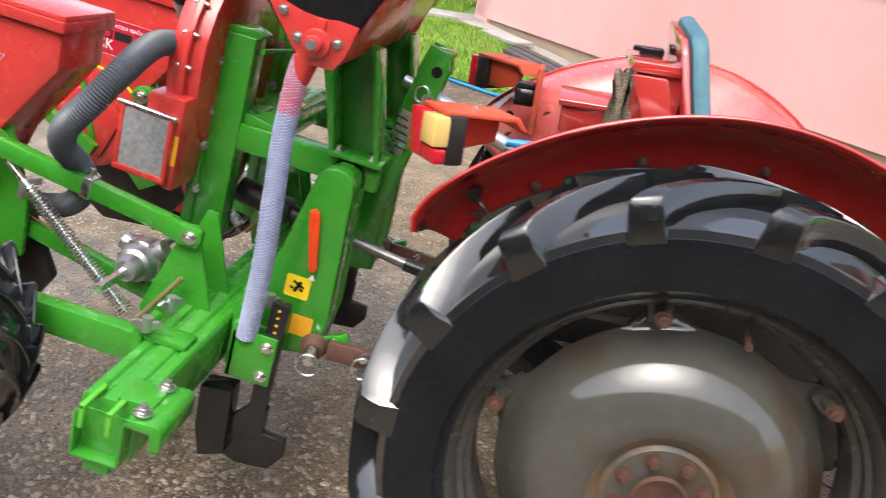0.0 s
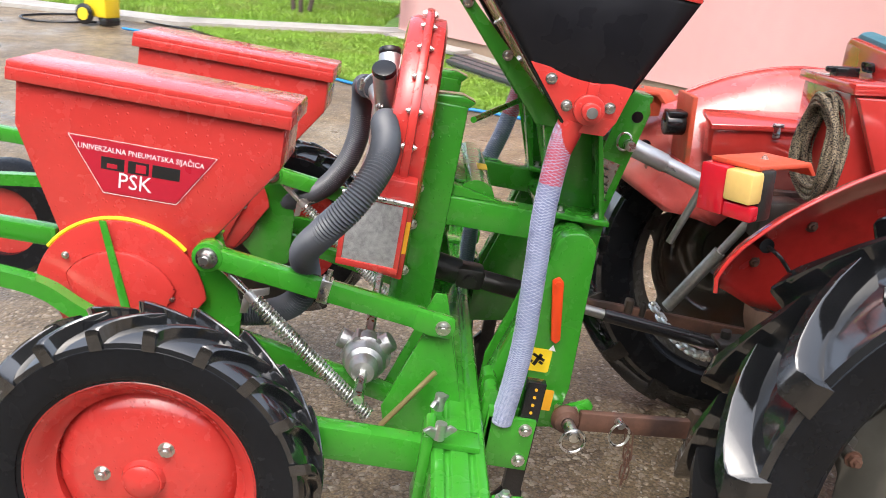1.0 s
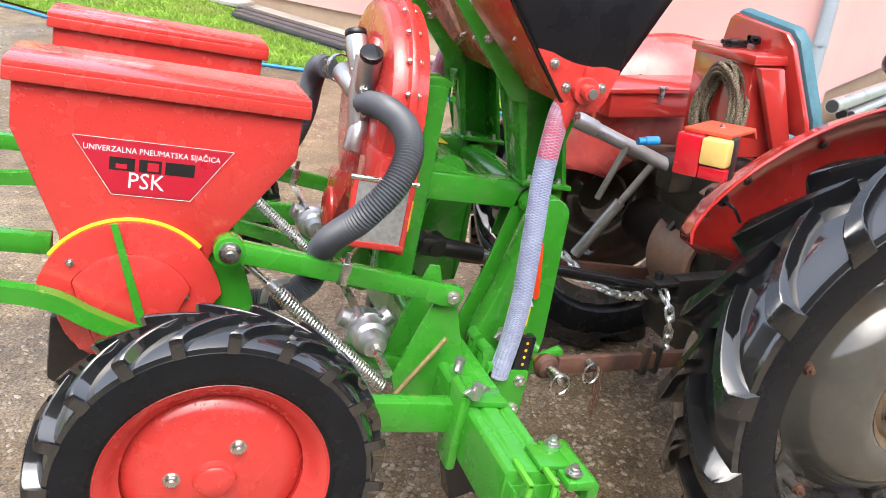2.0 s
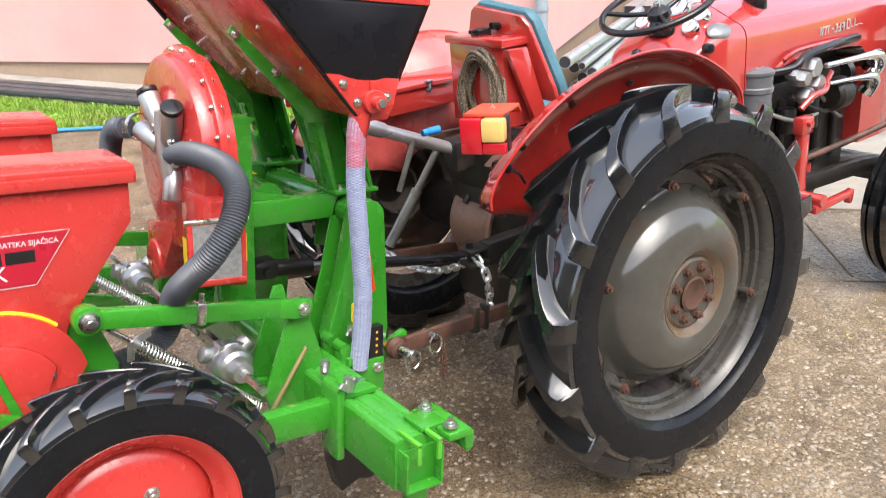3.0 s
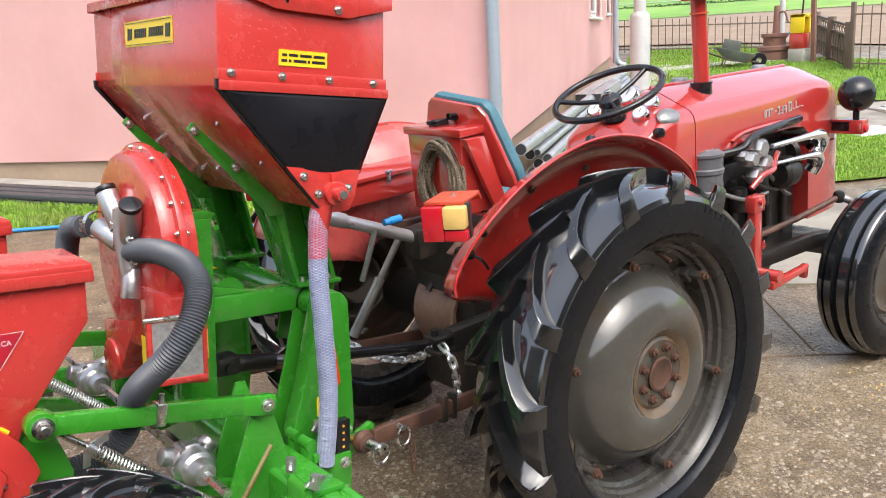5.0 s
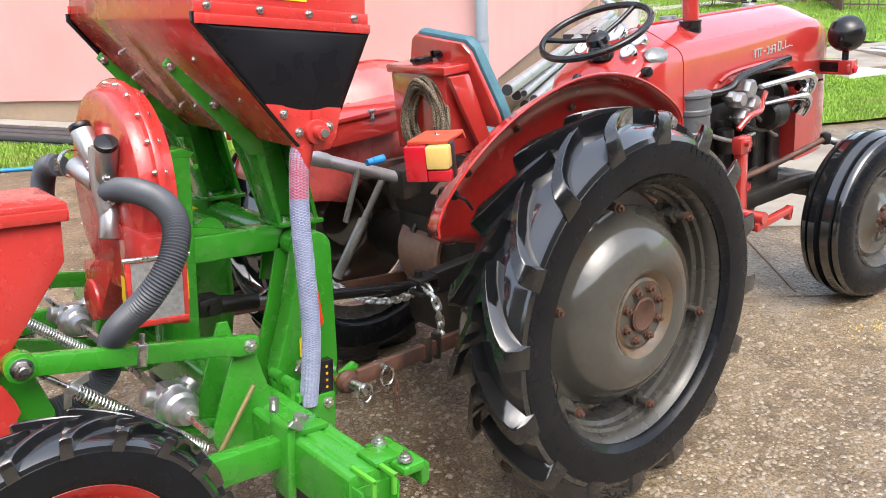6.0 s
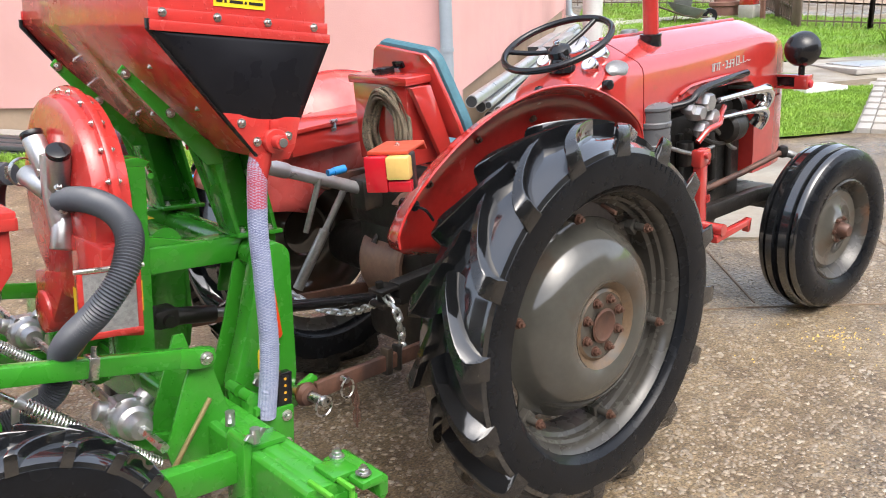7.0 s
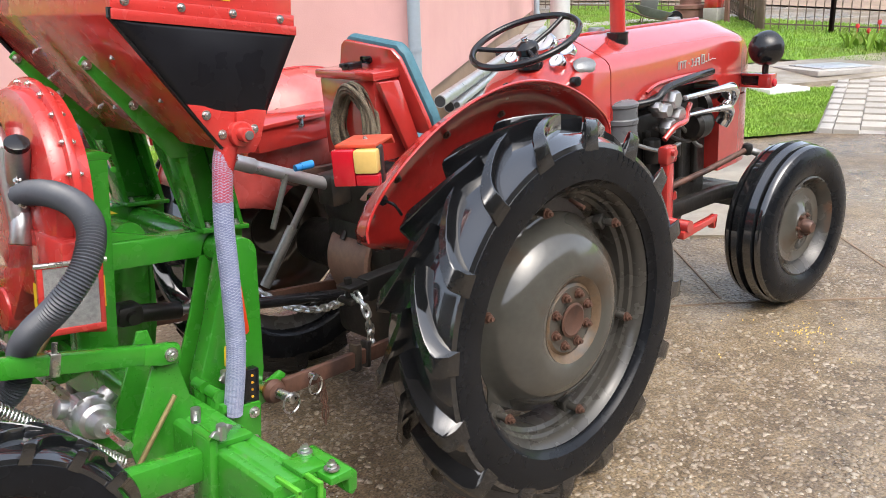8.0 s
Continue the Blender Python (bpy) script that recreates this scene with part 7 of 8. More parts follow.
planter_wheel(-0.677, -0.715, -0.110, -1)
planter_wheel(-0.677, 0.715, -0.110, 1)
for o in (-1, 1):
    part("wheel_arm", bm_box(-0.70, o * 0.585, -0.094, -0.195, o * 0.625, -0.026, 0.005), GREEN, planter, "bright green wheel arm")
    part("wheel_axle", bm_cyl((-0.677, o * 0.56, -0.11), (-0.677, o * 0.74, -0.11), 0.018, 16), STEEL, planter)
    part("arm_clamp", joined(bm_box(-0.210, o * 0.575, -0.165, -0.188, o * 0.655, 0.006, 0.008), bm_box(-0.20, o * 0.585, -0.022, -0.10, o * 0.645, -0.008, 0.004), bm_cyl((-0.195, o * 0.58, 0.002), (-0.195, o * 0.65, 0.002), 0.012, 16)), GREEN, planter, "green clamp on the toolbar")
    for x, y in ((-0.182, 0.655), (-0.182, 0.548)):
        wn_part = part("wing_nut", moved(joined(bm_cyl((0, 0, 0), (0, 0, 0.032), 0.011, 14), bm_prism([(-0.034, 0.018), (-0.02, 0.026), (0.0, 0.018), (0.02, 0.026), (0.034, 0.018), (0.012, 0.002), (-0.012, 0.002)], "y", -0.0045, 0.0045, 0.002)), Matrix.Translation((x, o * y, 0.006)) @ Matrix.Rotation(radians(20 + 40 * (y < 0.6)), 4, "Z")), ALU, planter, "cast wing nut")
    # rear press wheel, low behind the row
    pw = group_part("press_wheel", planter, Matrix.Translation((-1.42, o * 0.36, -0.10)), "black rubber press wheel with a red disc")
    part("tyre", bm_lathe([(0.10, -0.05), (0.15, -0.055), (0.17, -0.03), (0.172, 0.03), (0.15, 0.055), (0.10, 0.05)], 40, "y", closed=True), SIDEWALL, pw)
    part("disc", bm_lathe([(0.0, -0.03), (0.10, -0.03), (0.104, 0.0), (0.10, 0.03), (0.0, 0.03)], 32, "y"), RED, pw)
# furrow opener and dark runner below each row
for dy in (0.0, 0.70):
    part("furrow_opener", bm_prism([(-0.98, 0.0), (-0.62, 0.02), (-0.55, -0.12), (-0.62, -0.24), (-0.80, -0.26), (-0.98, -0.14)], "y", -0.36 + dy, -0.33 + dy, 0.008), OILY, planter, "dark steel furrow opener")

# ---- land beyond the yard ----
def polar_sheet(name, r0, r1, a0, a1, mat, lift, label, category, nr=24, na=60):
    bm = bmesh.new()
    rows = []
    for i in range(nr + 1):
        r = r0 * (r1 / r0) ** (i / nr)
        row = []
        for j in range(na + 1):
            a = radians(a0 + (a1 - a0) * j / na)
            x, y = r * math.cos(a), r * math.sin(a)
            row.append(bm.verts.new((x, y, height(x, y) + lift)))
        rows.append(row)
    for one, two in zip(rows, rows[1:]):
        for j in range(na):
            bm.faces.new((one[j], two[j], two[j + 1], one[j + 1]))
    bmesh.ops.recalc_face_normals(bm, faces=bm.faces[:])
    return tagged(new(name, mesh_of(bm, name, mat)), label, category, kind="structure")


polar_sheet("field", 15.6, 60, -40, 66, SOIL, 0.03, "brown ploughed field behind the fence", "field")
polar_sheet("meadow", 59.6, 340, -70, 100, MEADOW, 0.07, "fresh green meadow rising to a hill", "meadow", 70, 120)
polar_sheet("road", 93, 95.4, 5, 60, CONCRETE, 0.14, "pale field track across the meadow", "road", 3, 80)
polar_sheet("meadow", 24, 200, 99, 200, MEADOW, 0.05, "green meadow behind the garden", "meadow")

rng = random.Random(5)


def clumps(name, spots, mat, label, category, size, per, flat=1.0):
    """Many small leaf-like faces scattered in a cloud round each spot (x, y, z, radius)."""
    r = random.Random(11)
    verts, faces = [], []
    for x, y, z, rad in spots:
        for _ in range(per):
            v = Vector((r.gauss(0, 1), r.gauss(0, 1), r.gauss(0, 1))).normalized() * rad * r.random() ** 0.4
            c = Vector((x + v.x, y + v.y, z + v.z * flat))
            n = Vector((r.gauss(0, 1), r.gauss(0, 1), r.gauss(0, 1))).normalized()
            u = n.orthogonal().normalized() * size * (0.6 + 0.8 * r.random())
            w = n.cross(u) * 0.7
            b = len(verts)
            verts += [c - u, c + w, c + u, c - w]
            faces.append((b, b + 1, b + 2, b + 3))
    me = bpy.data.meshes.new(name)
    me.from_pydata(verts, [], faces)
    me.materials.append(mat)
    return tagged(new(name, me), label, category, kind="stuff")


def polar(r, az):
    x, y = r * math.cos(radians(az)), r * math.sin(radians(az))
    return x, y, height(x, y)


hedge_spots = []
for k in range(230):
    az = 14 + 34 * k / 230
    x, y, z = polar(117 + 0.8 * math.sin(k * 0.4) + rng.uniform(-0.5, 0.5), az)
    hedge_spots.append((x, y, z + 0.35, 0.55 + rng.uniform(-0.15, 0.25)))
clumps("hedge", hedge_spots, LEAF, "dark green hedge along the meadow", "hedge", 0.16, 70)
low_spots = []
for k in range(160):
    az = 12 + 34 * k / 160
    x, y, z = polar(82 + rng.uniform(-0.8, 0.8), az)
    low_spots.append((x, y, z + 0.05, 0.22 + rng.uniform(-0.1, 0.12)))
clumps("low_hedge", low_spots, LEAF, "tufts of tall grass along the meadow", "grass", 0.09, 40)
# both woods wear leaf colours lightened to stand for haze
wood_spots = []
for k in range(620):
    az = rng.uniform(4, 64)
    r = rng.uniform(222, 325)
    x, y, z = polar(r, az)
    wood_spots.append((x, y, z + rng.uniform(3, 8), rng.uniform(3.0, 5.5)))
clumps("far_wood", wood_spots, HAZETWIG, "grey-green spring wood on the hill, paled for haze", "wood", 0.42, 150, 1.2)
wood_spots = []
for k in range(170):
    az = rng.uniform(4, 64)
    r = rng.uniform(222, 325)
    x, y, z = polar(r, az)
    wood_spots.append((x, y, z + rng.uniform(3, 7), rng.uniform(2.5, 4.5)))
clumps("evergreen_wood", wood_spots, HAZEFIR, "evergreen trees among the far wood, paled for haze", "wood", 0.42, 130, 1.4)


def limb(p, q, r0, r1, n=5, seg=7, seed=0):
    r = random.Random(seed)
    p, q = Vector(p), Vector(q)
    line = [p.lerp(q, k / n) + Vector((r.uniform(-1, 1), r.uniform(-1, 1), 0)) * (0.03 * (q - p).length if 0 < k < n else 0) for k in range(n + 1)]
    return bm_tube(line, lambda k: r0 + (r1 - r0) * k / n, seg)


def tree(x, y, tall, thick, crown_mat, label, seed, leaf=0.05, per=160, stems=1):
    r = random.Random(seed)
    z = height(x, y) - 0.03
    t = thing("tree", label, "tree", Matrix.Translation((x, y, z)))
    spots = []
    for s in range(stems):
        ox, oy = (r.uniform(-0.12, 0.12), r.uniform(-0.12, 0.12)) if stems > 1 else (0, 0)
        tops = []
        part("trunk", limb((ox, oy, 0), (ox * 3, oy * 3, tall * 0.55), thick, thick * 0.6, 6, 9, seed + s), BARK, t)
        for k in range(6):
            a, h = r.uniform(0, math.tau), tall * r.uniform(0.3, 0.55)
            e = Vector((ox * 3 + tall * 0.28 * math.cos(a), oy * 3 + tall * 0.28 * math.sin(a), h + tall * r.uniform(0.2, 0.42)))
            part("limb", limb((ox * 2.2, oy * 2.2, h), e, thick * 0.5, thick * 0.12, 5, 6, seed + 7 * k + s), BARK, t)
            spots.append((*e, tall * 0.16))
            spots.append((*(e + Vector((0, 0, tall * 0.08))), tall * 0.12))
    verts, faces = [], []
    for sx, sy, sz, rad in spots:
        for _ in range(per):
            v = Vector((r.gauss(0, 1), r.gauss(0, 1), r.gauss(0, 1))).normalized() * rad * r.random() ** 0.5
            c = Vector((sx, sy, sz)) + v
            n = Vector((r.gauss(0, 1), r.gauss(0, 1), r.gauss(0, 1))).normalized()
            u = n.orthogonal().normalized() * leaf * r.uniform(0.6, 1.3)
            w = n.cross(u) * 0.55
            b = len(verts)
            verts += [c - u, c + w, c + u, c - w]
            faces.append((b, b + 1, b + 2, b + 3))
    me = bpy.data.meshes.new("crown")
    me.from_pydata(verts, [], faces)
    me.materials.append(crown_mat)
    part("crown", me, crown_mat, t)
    return t


tree(-2.95, 9.95, 3.2, 0.035, LEAF, "young garden tree with several thin trunks on the lawn", 3, 0.035, 120, 3)
tree(-3.75, 10.9, 3.4, 0.035, LEAF, "young garden tree with several thin trunks on the lawn", 8, 0.035, 120, 3)
tree(-4.6, 13.5, 3.6, 0.05, LEAF, "young garden tree with several thin trunks on the lawn", 21, 0.04, 120, 2)
bx, by, bz = polar(165, 33.7)
tree(bx, by, 8.6, 0.2, BLOSSOM, "big pale blossoming tree at the foot of the hill", 14, 0.13, 500)
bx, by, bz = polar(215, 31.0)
tree(bx, by, 9.0, 0.25, HAZETWIG, "bare tree at the foot of the hill", 31, 0.2, 260)


def far_house(r, az, w, d, h, label, seed):
    x, y, z = polar(r, az)
    hs = thing("far_house", label, "house", Matrix.Translation((x, y, z - 0.3)) @ Matrix.Rotation(radians(az + 70), 4, "Z"))
    part("wall", bm_box(-w / 2, -d / 2, 0, w / 2, d / 2, h, 0), WHITEPAINT, hs)
    part("roof", bm_prism([(-w / 2 - 0.4, h), (w / 2 + 0.4, h), (0, h + w * 0.34)], "y", -d / 2 - 0.4, d / 2 + 0.4), DARKBOARD if seed else ROOF, hs, "dark roof")
    for k in range(3):
        win = part("window", bm_box(-w / 2 + 0.15 * w + 0.28 * w * k, -d / 2 - 0.06, h * 0.45, -w / 2 + 0.28 * w + 0.28 * w * k, -d / 2 + 0.1, h * 0.8, 0.02), DARK, hs)
        win2 = part("window", bm_box(-w / 2 - 0.06, -d / 2 + 0.12 * d + 0.28 * d * k, h * 0.45, -w / 2 + 0.1, -d / 2 + 0.26 * d + 0.28 * d * k, h * 0.8, 0.02), DARK, hs)
    part("chimney", bm_box(w * 0.12, -0.3, h + w * 0.18, w * 0.12 + 0.6, 0.3, h + w * 0.42, 0.02), ROOF, hs)


far_house(150, 37.7, 4.2, 5.5, 2.6, "white far house with a dark roof", 1)
far_house(165, 39.4, 6, 6, 2.4, "pale far farmhouse with a brown roof", 0)
for az, r, tall in ((35.5, 140, 4.4), (37.6, 138, 4.9), (36.4, 142, 3.0)):
    x, y, z = polar(r, az)
    solid("utility_pole", joined(bm_cyl((0, 0, -0.5), (0, 0, tall), 0.11, 10, r2=0.08), bm_box(-0.3, -0.05, tall - 0.3, 0.3, 0.05, tall - 0.22, 0.01)), CONCRETE, "grey concrete utility pole far off", "pole", "utility poles", m=Matrix.Translation((x, y, z)))

# ---- fence, gate and things along it ----
FENCEPAINT = material("dark_brown_iron_paint", (0.12, 0.085, 0.065), 0.5, vary=0.25, scale=6)


def fence_run(points, tall, every, label, spear=False):
    f = thing("fence", label, "fence")
    for (x1, y1), (x2, y2) in zip(points, points[1:]):
        length = math.hypot(x2 - x1, y2 - y1)
        n = max(2, int(length / every))
        at = lambda t: (x1 + (x2 - x1) * t, y1 + (y2 - y1) * t)
        for z0 in (0.12, tall - 0.12):
            p, q = at(0), at(1)
            part("rail", bm_tube([Vector((*p, height(*p) + z0)), Vector((*q, height(*q) + z0))], 0.016, 4), FENCEPAINT, f)
        for k in range(n + 1):
            x, y = at(k / n)
            z = height(x, y)
            if k in (0, n):
                part("post", bm_box(x - 0.03, y - 0.03, z - 0.1, x + 0.03, y + 0.03, z + tall + 0.06, 0.004), FENCEPAINT, f)
            else:
                part("bar", bm_cyl((x, y, z + 0.05), (x, y, z + tall + (0.05 if spear and k % 2 else 0)), 0.009, 6), FENCEPAINT, f)
    return f


fence_run([(11.0, 8.75), (11.85, 7.2), (12.65, 6.05), (12.75, 5.5)], 0.66, 0.12, "brown iron bar fence before a ploughed field")
fence_run([(10.95, 3.98), (11.25, 3.05), (11.5, 2.1), (11.75, 1.0), (12.0, -0.4)], 0.95, 0.11, "brown iron fence with spear tips along the lawn", True)
fence_run([(12.0, -0.4), (12.4, -3.0), (12.6, -6.0)], 0.95, 0.16, "brown iron fence farther along the yard", True)
gate = thing("gate", "open brown gate with scrolls on its top rail", "gate")
g0, g1 = Vector((12.7, 5.45, 0)), Vector((11.0, 4.05, 0))
for t in (0.0, 0.5, 1.0):
    p = g0.lerp(g1, t)
    z = height(p.x, p.y)
    part("gate_post", bm_box(p.x - 0.05, p.y - 0.05, z - 0.1, p.x + 0.05, p.y + 0.05, z + 0.72, 0.006), FENCEPAINT, gate)
for k in range(14):
    p = g0.lerp(g1, (k + 0.5) / 14)
    z = height(p.x, p.y)
    part("board", bm_cyl((p.x, p.y, z + 0.06), (p.x, p.y, z + 0.50), 0.03, 4), WOOD, gate)
    part("scroll", bm_tube([(p.x + 0.05 * math.cos(a * 0.6) * (g1 - g0).normalized().x, p.y + 0.05 * math.cos(a * 0.6) * (g1 - g0).normalized().y, z + 0.585 + 0.05 * math.sin(a * 0.6)) for a in range(9)], 0.009, 5), FENCEPAINT, gate)
for zz in (0.08, 0.28, 0.51, 0.66):
    part("rail", bm_tube([g0 + Vector((0, 0, height(g0.x, g0.y) + zz)), g1 + Vector((0, 0, height(g1.x, g1.y) + zz))], 0.024, 4), FENCEPAINT, gate)

# tall silver pole beside the house
px, py = 7.618, 5.276
pz = height(px, py)
pole = thing("pole", "tall silver-painted steel pole in two diameters", "pole", Matrix.Translation((px, py, pz)))
part("base_pipe", bm_lathe([(0.0, -0.1), (0.135, -0.1), (0.135, 1.04), (0.13, 1.075), (0.105, 1.10), (0.088, 1.115), (0.0, 1.115)], 32, "z"), SILVERPAINT, pole)
part("upper_pipe", bm_cyl((0, 0, 1.10), (0, 0, 7.5), 0.082, 24, r2=0.07), SILVERPAINT, pole)
part("joint_ring", bm_lathe([(0.084, 0.0), (0.095, 0.005), (0.095, 0.03), (0.084, 0.035)], 24, "z", (0, 0, 1.30), closed=True), GALV, pole)

# bundle of galvanised pipes lying along the side wall, drifting away from it
NORMAL = Vector((SIDE.y, -SIDE.x, 0))
for off, z, r, a, off2, z2, b in ((0.13, 0.68, 0.052, 0.10, 0.40, 0.97, 6.4), (0.19, 0.60, 0.030, 0.50, 0.46, 0.93, 6.2), (0.10, 0.57, 0.050, 0.62, 0.34, 0.90, 6.0), (0.24, 0.52, 0.046, 0.70, 0.52, 0.90, 6.3),
                                 (0.14, 0.46, 0.052, 0.80, 0.40, 0.86, 6.5), (0.30, 0.44, 0.050, 0.95, 0.60, 0.87, 6.0), (0.22, 0.37, 0.050, 0.85, 0.66, 0.85, 5.8)):
    p, q = HOUSE_C + SIDE * a + NORMAL * off, HOUSE_C + SIDE * b + NORMAL * off2
    p.z, q.z = z, z2
    pp = thing("steel_pipe", "galvanised steel pipe lying in a stack beside the house", "pipe", group="pipes by the wall")
    part("pipe", bm_tube([p.lerp(q, t / 6) for t in range(7)], r, 20), GALV, pp)
    d = (p - q).normalized()
    # dark disc on the closed end stands for the shade inside the pipe
    part("bore", bm_cyl(p + d * 0.001, p + d * 0.003, r * 0.86, 20), DARK, pp, "dark disc for the shade inside the pipe")
for off in (0.16, 0.33):
    p, q = HOUSE_C + SIDE * 3.45 + NORMAL * off, HOUSE_C + SIDE * 4.9 + NORMAL * (off + 0.1)
    p.z, q.z = 0.835, 0.915
    duct = thing("square_duct", "grey square steel duct lying on the pipes", "duct", axes(p, q - p, NORMAL), group="ducts by the wall")
    part("duct", bm_box(0, -0.07, -0.06, (q - p).length, 0.07, 0.06, 0.006), GALV, duct)
    # dark plate painted for the shade inside the duct
    part("bore", bm_box(-0.004, -0.062, -0.052, -0.001, 0.062, 0.052, 0), DARK, duct, "dark plate for the shade inside the duct")
for a, lean in ((0.30, 0.05), (0.52, -0.05)):
    c = HOUSE_C + SIDE * a + NORMAL * 0.24
    z = height(c.x, c.y)
    el = thing("pipe_elbow", "dark-mouthed galvanised pipe elbow standing by the pipes", "pipe", group="pipe elbows")
    part("elbow", bm_tube(smooth_line([(c.x, c.y, z), (c.x, c.y, z + 0.08), (c.x - 0.02, c.y - 0.01 + lean * 0.3, z + 0.15), (c.x - 0.08, c.y - 0.05 + lean, z + 0.19)], 6), 0.045, 18), GALV, el)
    # dark disc in place of the elbow's shaded inside
    part("mouth", bm_cyl((c.x - 0.08, c.y - 0.05 + lean, z + 0.19), (c.x - 0.086, c.y - 0.054 + lean, z + 0.193), 0.040, 18), DARK, el)

# dark planks stacked on the ground by the front wall
for k in range(6):
    off, lift = 0.45 + 0.13 * (k % 3), 0.03 + 0.05 * (k // 3)
    a = 1.95 + 0.12 * ((k * 7) % 3)
    p = HOUSE_A + FRONT * a - Vector((-FRONT.y, FRONT.x, 0)) * off
    q = HOUSE_A + FRONT * (a + 2.9 + 0.1 * (k % 2)) - Vector((-FRONT.y, FRONT.x, 0)) * off
    p.z, q.z = height(p.x, p.y) + lift, height(q.x, q.y) + lift
    m = axes(p, q - p, (-FRONT.y, FRONT.x, 0))
    solid("plank", bm_box(0, -0.055, -0.02, (q - p).length, 0.055, 0.022, 0.004), DARKBOARD, "long dark grey plank lying by the house wall", "plank", "planks by the wall", m=m)
p = HOUSE_A + FRONT * 1.0 - Vector((-FRONT.y, FRONT.x, 0)) * 0.3
m = axes((p.x, p.y, height(p.x, p.y) + 0.05), FRONT, (-FRONT.y, FRONT.x, 0.12))
solid("board", bm_box(0, -0.12, -0.02, 0.85, 0.12, 0.02, 0.004), CONCRETE, "grey board leaning at the plinth", "board", m=m)

# concrete path, apron and kerb
def strip(name, pts, width, lift, mat, label, category="path"):
    bm = bmesh.new()
    rows = []
    fine = []
    for (a, b) in zip(pts, pts[1:]):
        n = max(1, int((Vector(b) - Vector(a)).length / 0.5))
        fine += [Vector(a).lerp(Vector(b), k / n) for k in range(n)]
    fine.append(Vector(pts[-1]))
    for k, p in enumerate(fine):
        w = fine[min(k + 1, len(fine) - 1)] - fine[max(k - 1, 0)]
        s = Vector((-w.y, w.x)).normalized() * width / 2
        l, r = p + s, p - s
        rows.append([bm.verts.new((l.x, l.y, height(l.x, l.y) - 0.05)), bm.verts.new((l.x, l.y, height(l.x, l.y) + lift)), bm.verts.new((r.x, r.y, height(r.x, r.y) + lift)), bm.verts.new((r.x, r.y, height(r.x, r.y) - 0.05))])
    for one, two in zip(rows, rows[1:]):
        for j in range(3):
            bm.faces.new((one[j], one[j + 1], two[j + 1], two[j]))
    bm.faces.new(rows[0]), bm.faces.new(rows[-1])
    bmesh.ops.recalc_face_normals(bm, faces=bm.faces[:])
    return tagged(new(name, mesh_of(bm, name, mat)), label, category, kind="structure")


strip("pavement_1", [(-8.5, 8.95), (-6.6, 9.1), (-4.2, 8.55), (-1.7, 8.98), (-1.35, 9.1)], 0.42, 0.05, CONCRETE, "pale narrow concrete path across the lawn")
ap0, ap1 = HOUSE_A - Vector((-FRONT.y, FRONT.x, 0)) * 0.16, HOUSE_C - Vector((-FRONT.y, FRONT.x, 0)) * 0.16
strip("pavement_2", [ap0.xy, ap1.xy], 0.36, 0.04, CONCRETE, "narrow concrete apron along the house wall")
as0, as1 = HOUSE_C - Vector((-SIDE.y, SIDE.x, 0)) * 0.5, HOUSE_C + SIDE * SIDE_LENGTH - Vector((-SIDE.y, SIDE.x, 0)) * 0.5
strip("pavement_3", [as0.xy, as1.xy], 1.0, 0.03, CONCRETE, "concrete apron along the house's side wall")
strip("pavement_4", [(6.5, 2.9), (8.0, 1.95), (9.9, 1.0), (12.0, 0.0)], 1.25, 0.035, SLAB, "pale worn concrete path to the gate")
strip("pavement_5", [(8.6, 6.0), (9.6, 6.5), (10.9, 6.0), (12.3, 5.1)], 0.35, 0.04, CONCRETE, "thin concrete edging across the grass")
# slabs of the yard: pale worn ones before the lawn, with open joints
strip("yard_slab", [(2.35, 0.15), (3.9, 1.25)], 1.5, 0.012, SLAB, "pale worn concrete slab of the yard", "slab")
for pts in ([(0.6, 0.45), (1.55, -0.40), (2.08, -0.97), (3.4, -2.3)], [(2.2, -1.05), (3.0, -0.2), (3.8, 0.75)], [(1.6, -0.38), (2.6, 0.7)]):
    strip("joint", pts, 0.009, 0.004, SOIL, "dark open joint between yard slabs", "joint")
cover = thing("manhole_cover", "grey metal manhole cover in a concrete frame", "cover", Matrix.Translation((8.2, 1.82, height(8.2, 1.82) + 0.035)) @ Matrix.Rotation(radians(-28), 4, "Z"))
part("frame", bm_box(-0.5, -0.42, -0.03, 0.5, 0.42, 0.03, 0.01), CONCRETE, cover)
part("lid", bm_box(-0.34, -0.28, 0.03, 0.34, 0.28, 0.045, 0.006), GALV, cover)
cover = thing("concrete_lid", "small pale concrete lid in the lawn", "cover", Matrix.Translation((6.75, 1.75, height(6.75, 1.75) + 0.03)) @ Matrix.Rotation(radians(-28), 4, "Z"))
part("slab", bm_box(-0.24, -0.19, -0.03, 0.24, 0.19, 0.03, 0.01), WHITEPAINT, cover)

# blue water hose on the ground at the lawn's edge
hp = [(-4.6, 7.8), (-3.2, 7.1), (-2.3, 6.2), (-1.65, 5.62), (-1.0, 5.18), (-0.45, 4.93), (0.05, 4.62), (0.7, 4.0), (1.4, 3.1), (2.2, 2.5)]
solid("garden_hose", bm_tube(smooth_line([(x, y, height(x, y) + 0.02) for x, y in hp], 8), 0.014, 8), BLUEPLASTIC, "thin blue water hose lying along the grass", "hose")
ch = [(-5.0, 8.1), (-5.6, 7.9), (-5.9, 8.2), (-5.4, 8.6), (-4.7, 8.5), (-4.3, 8.25), (-3.9, 8.1)]
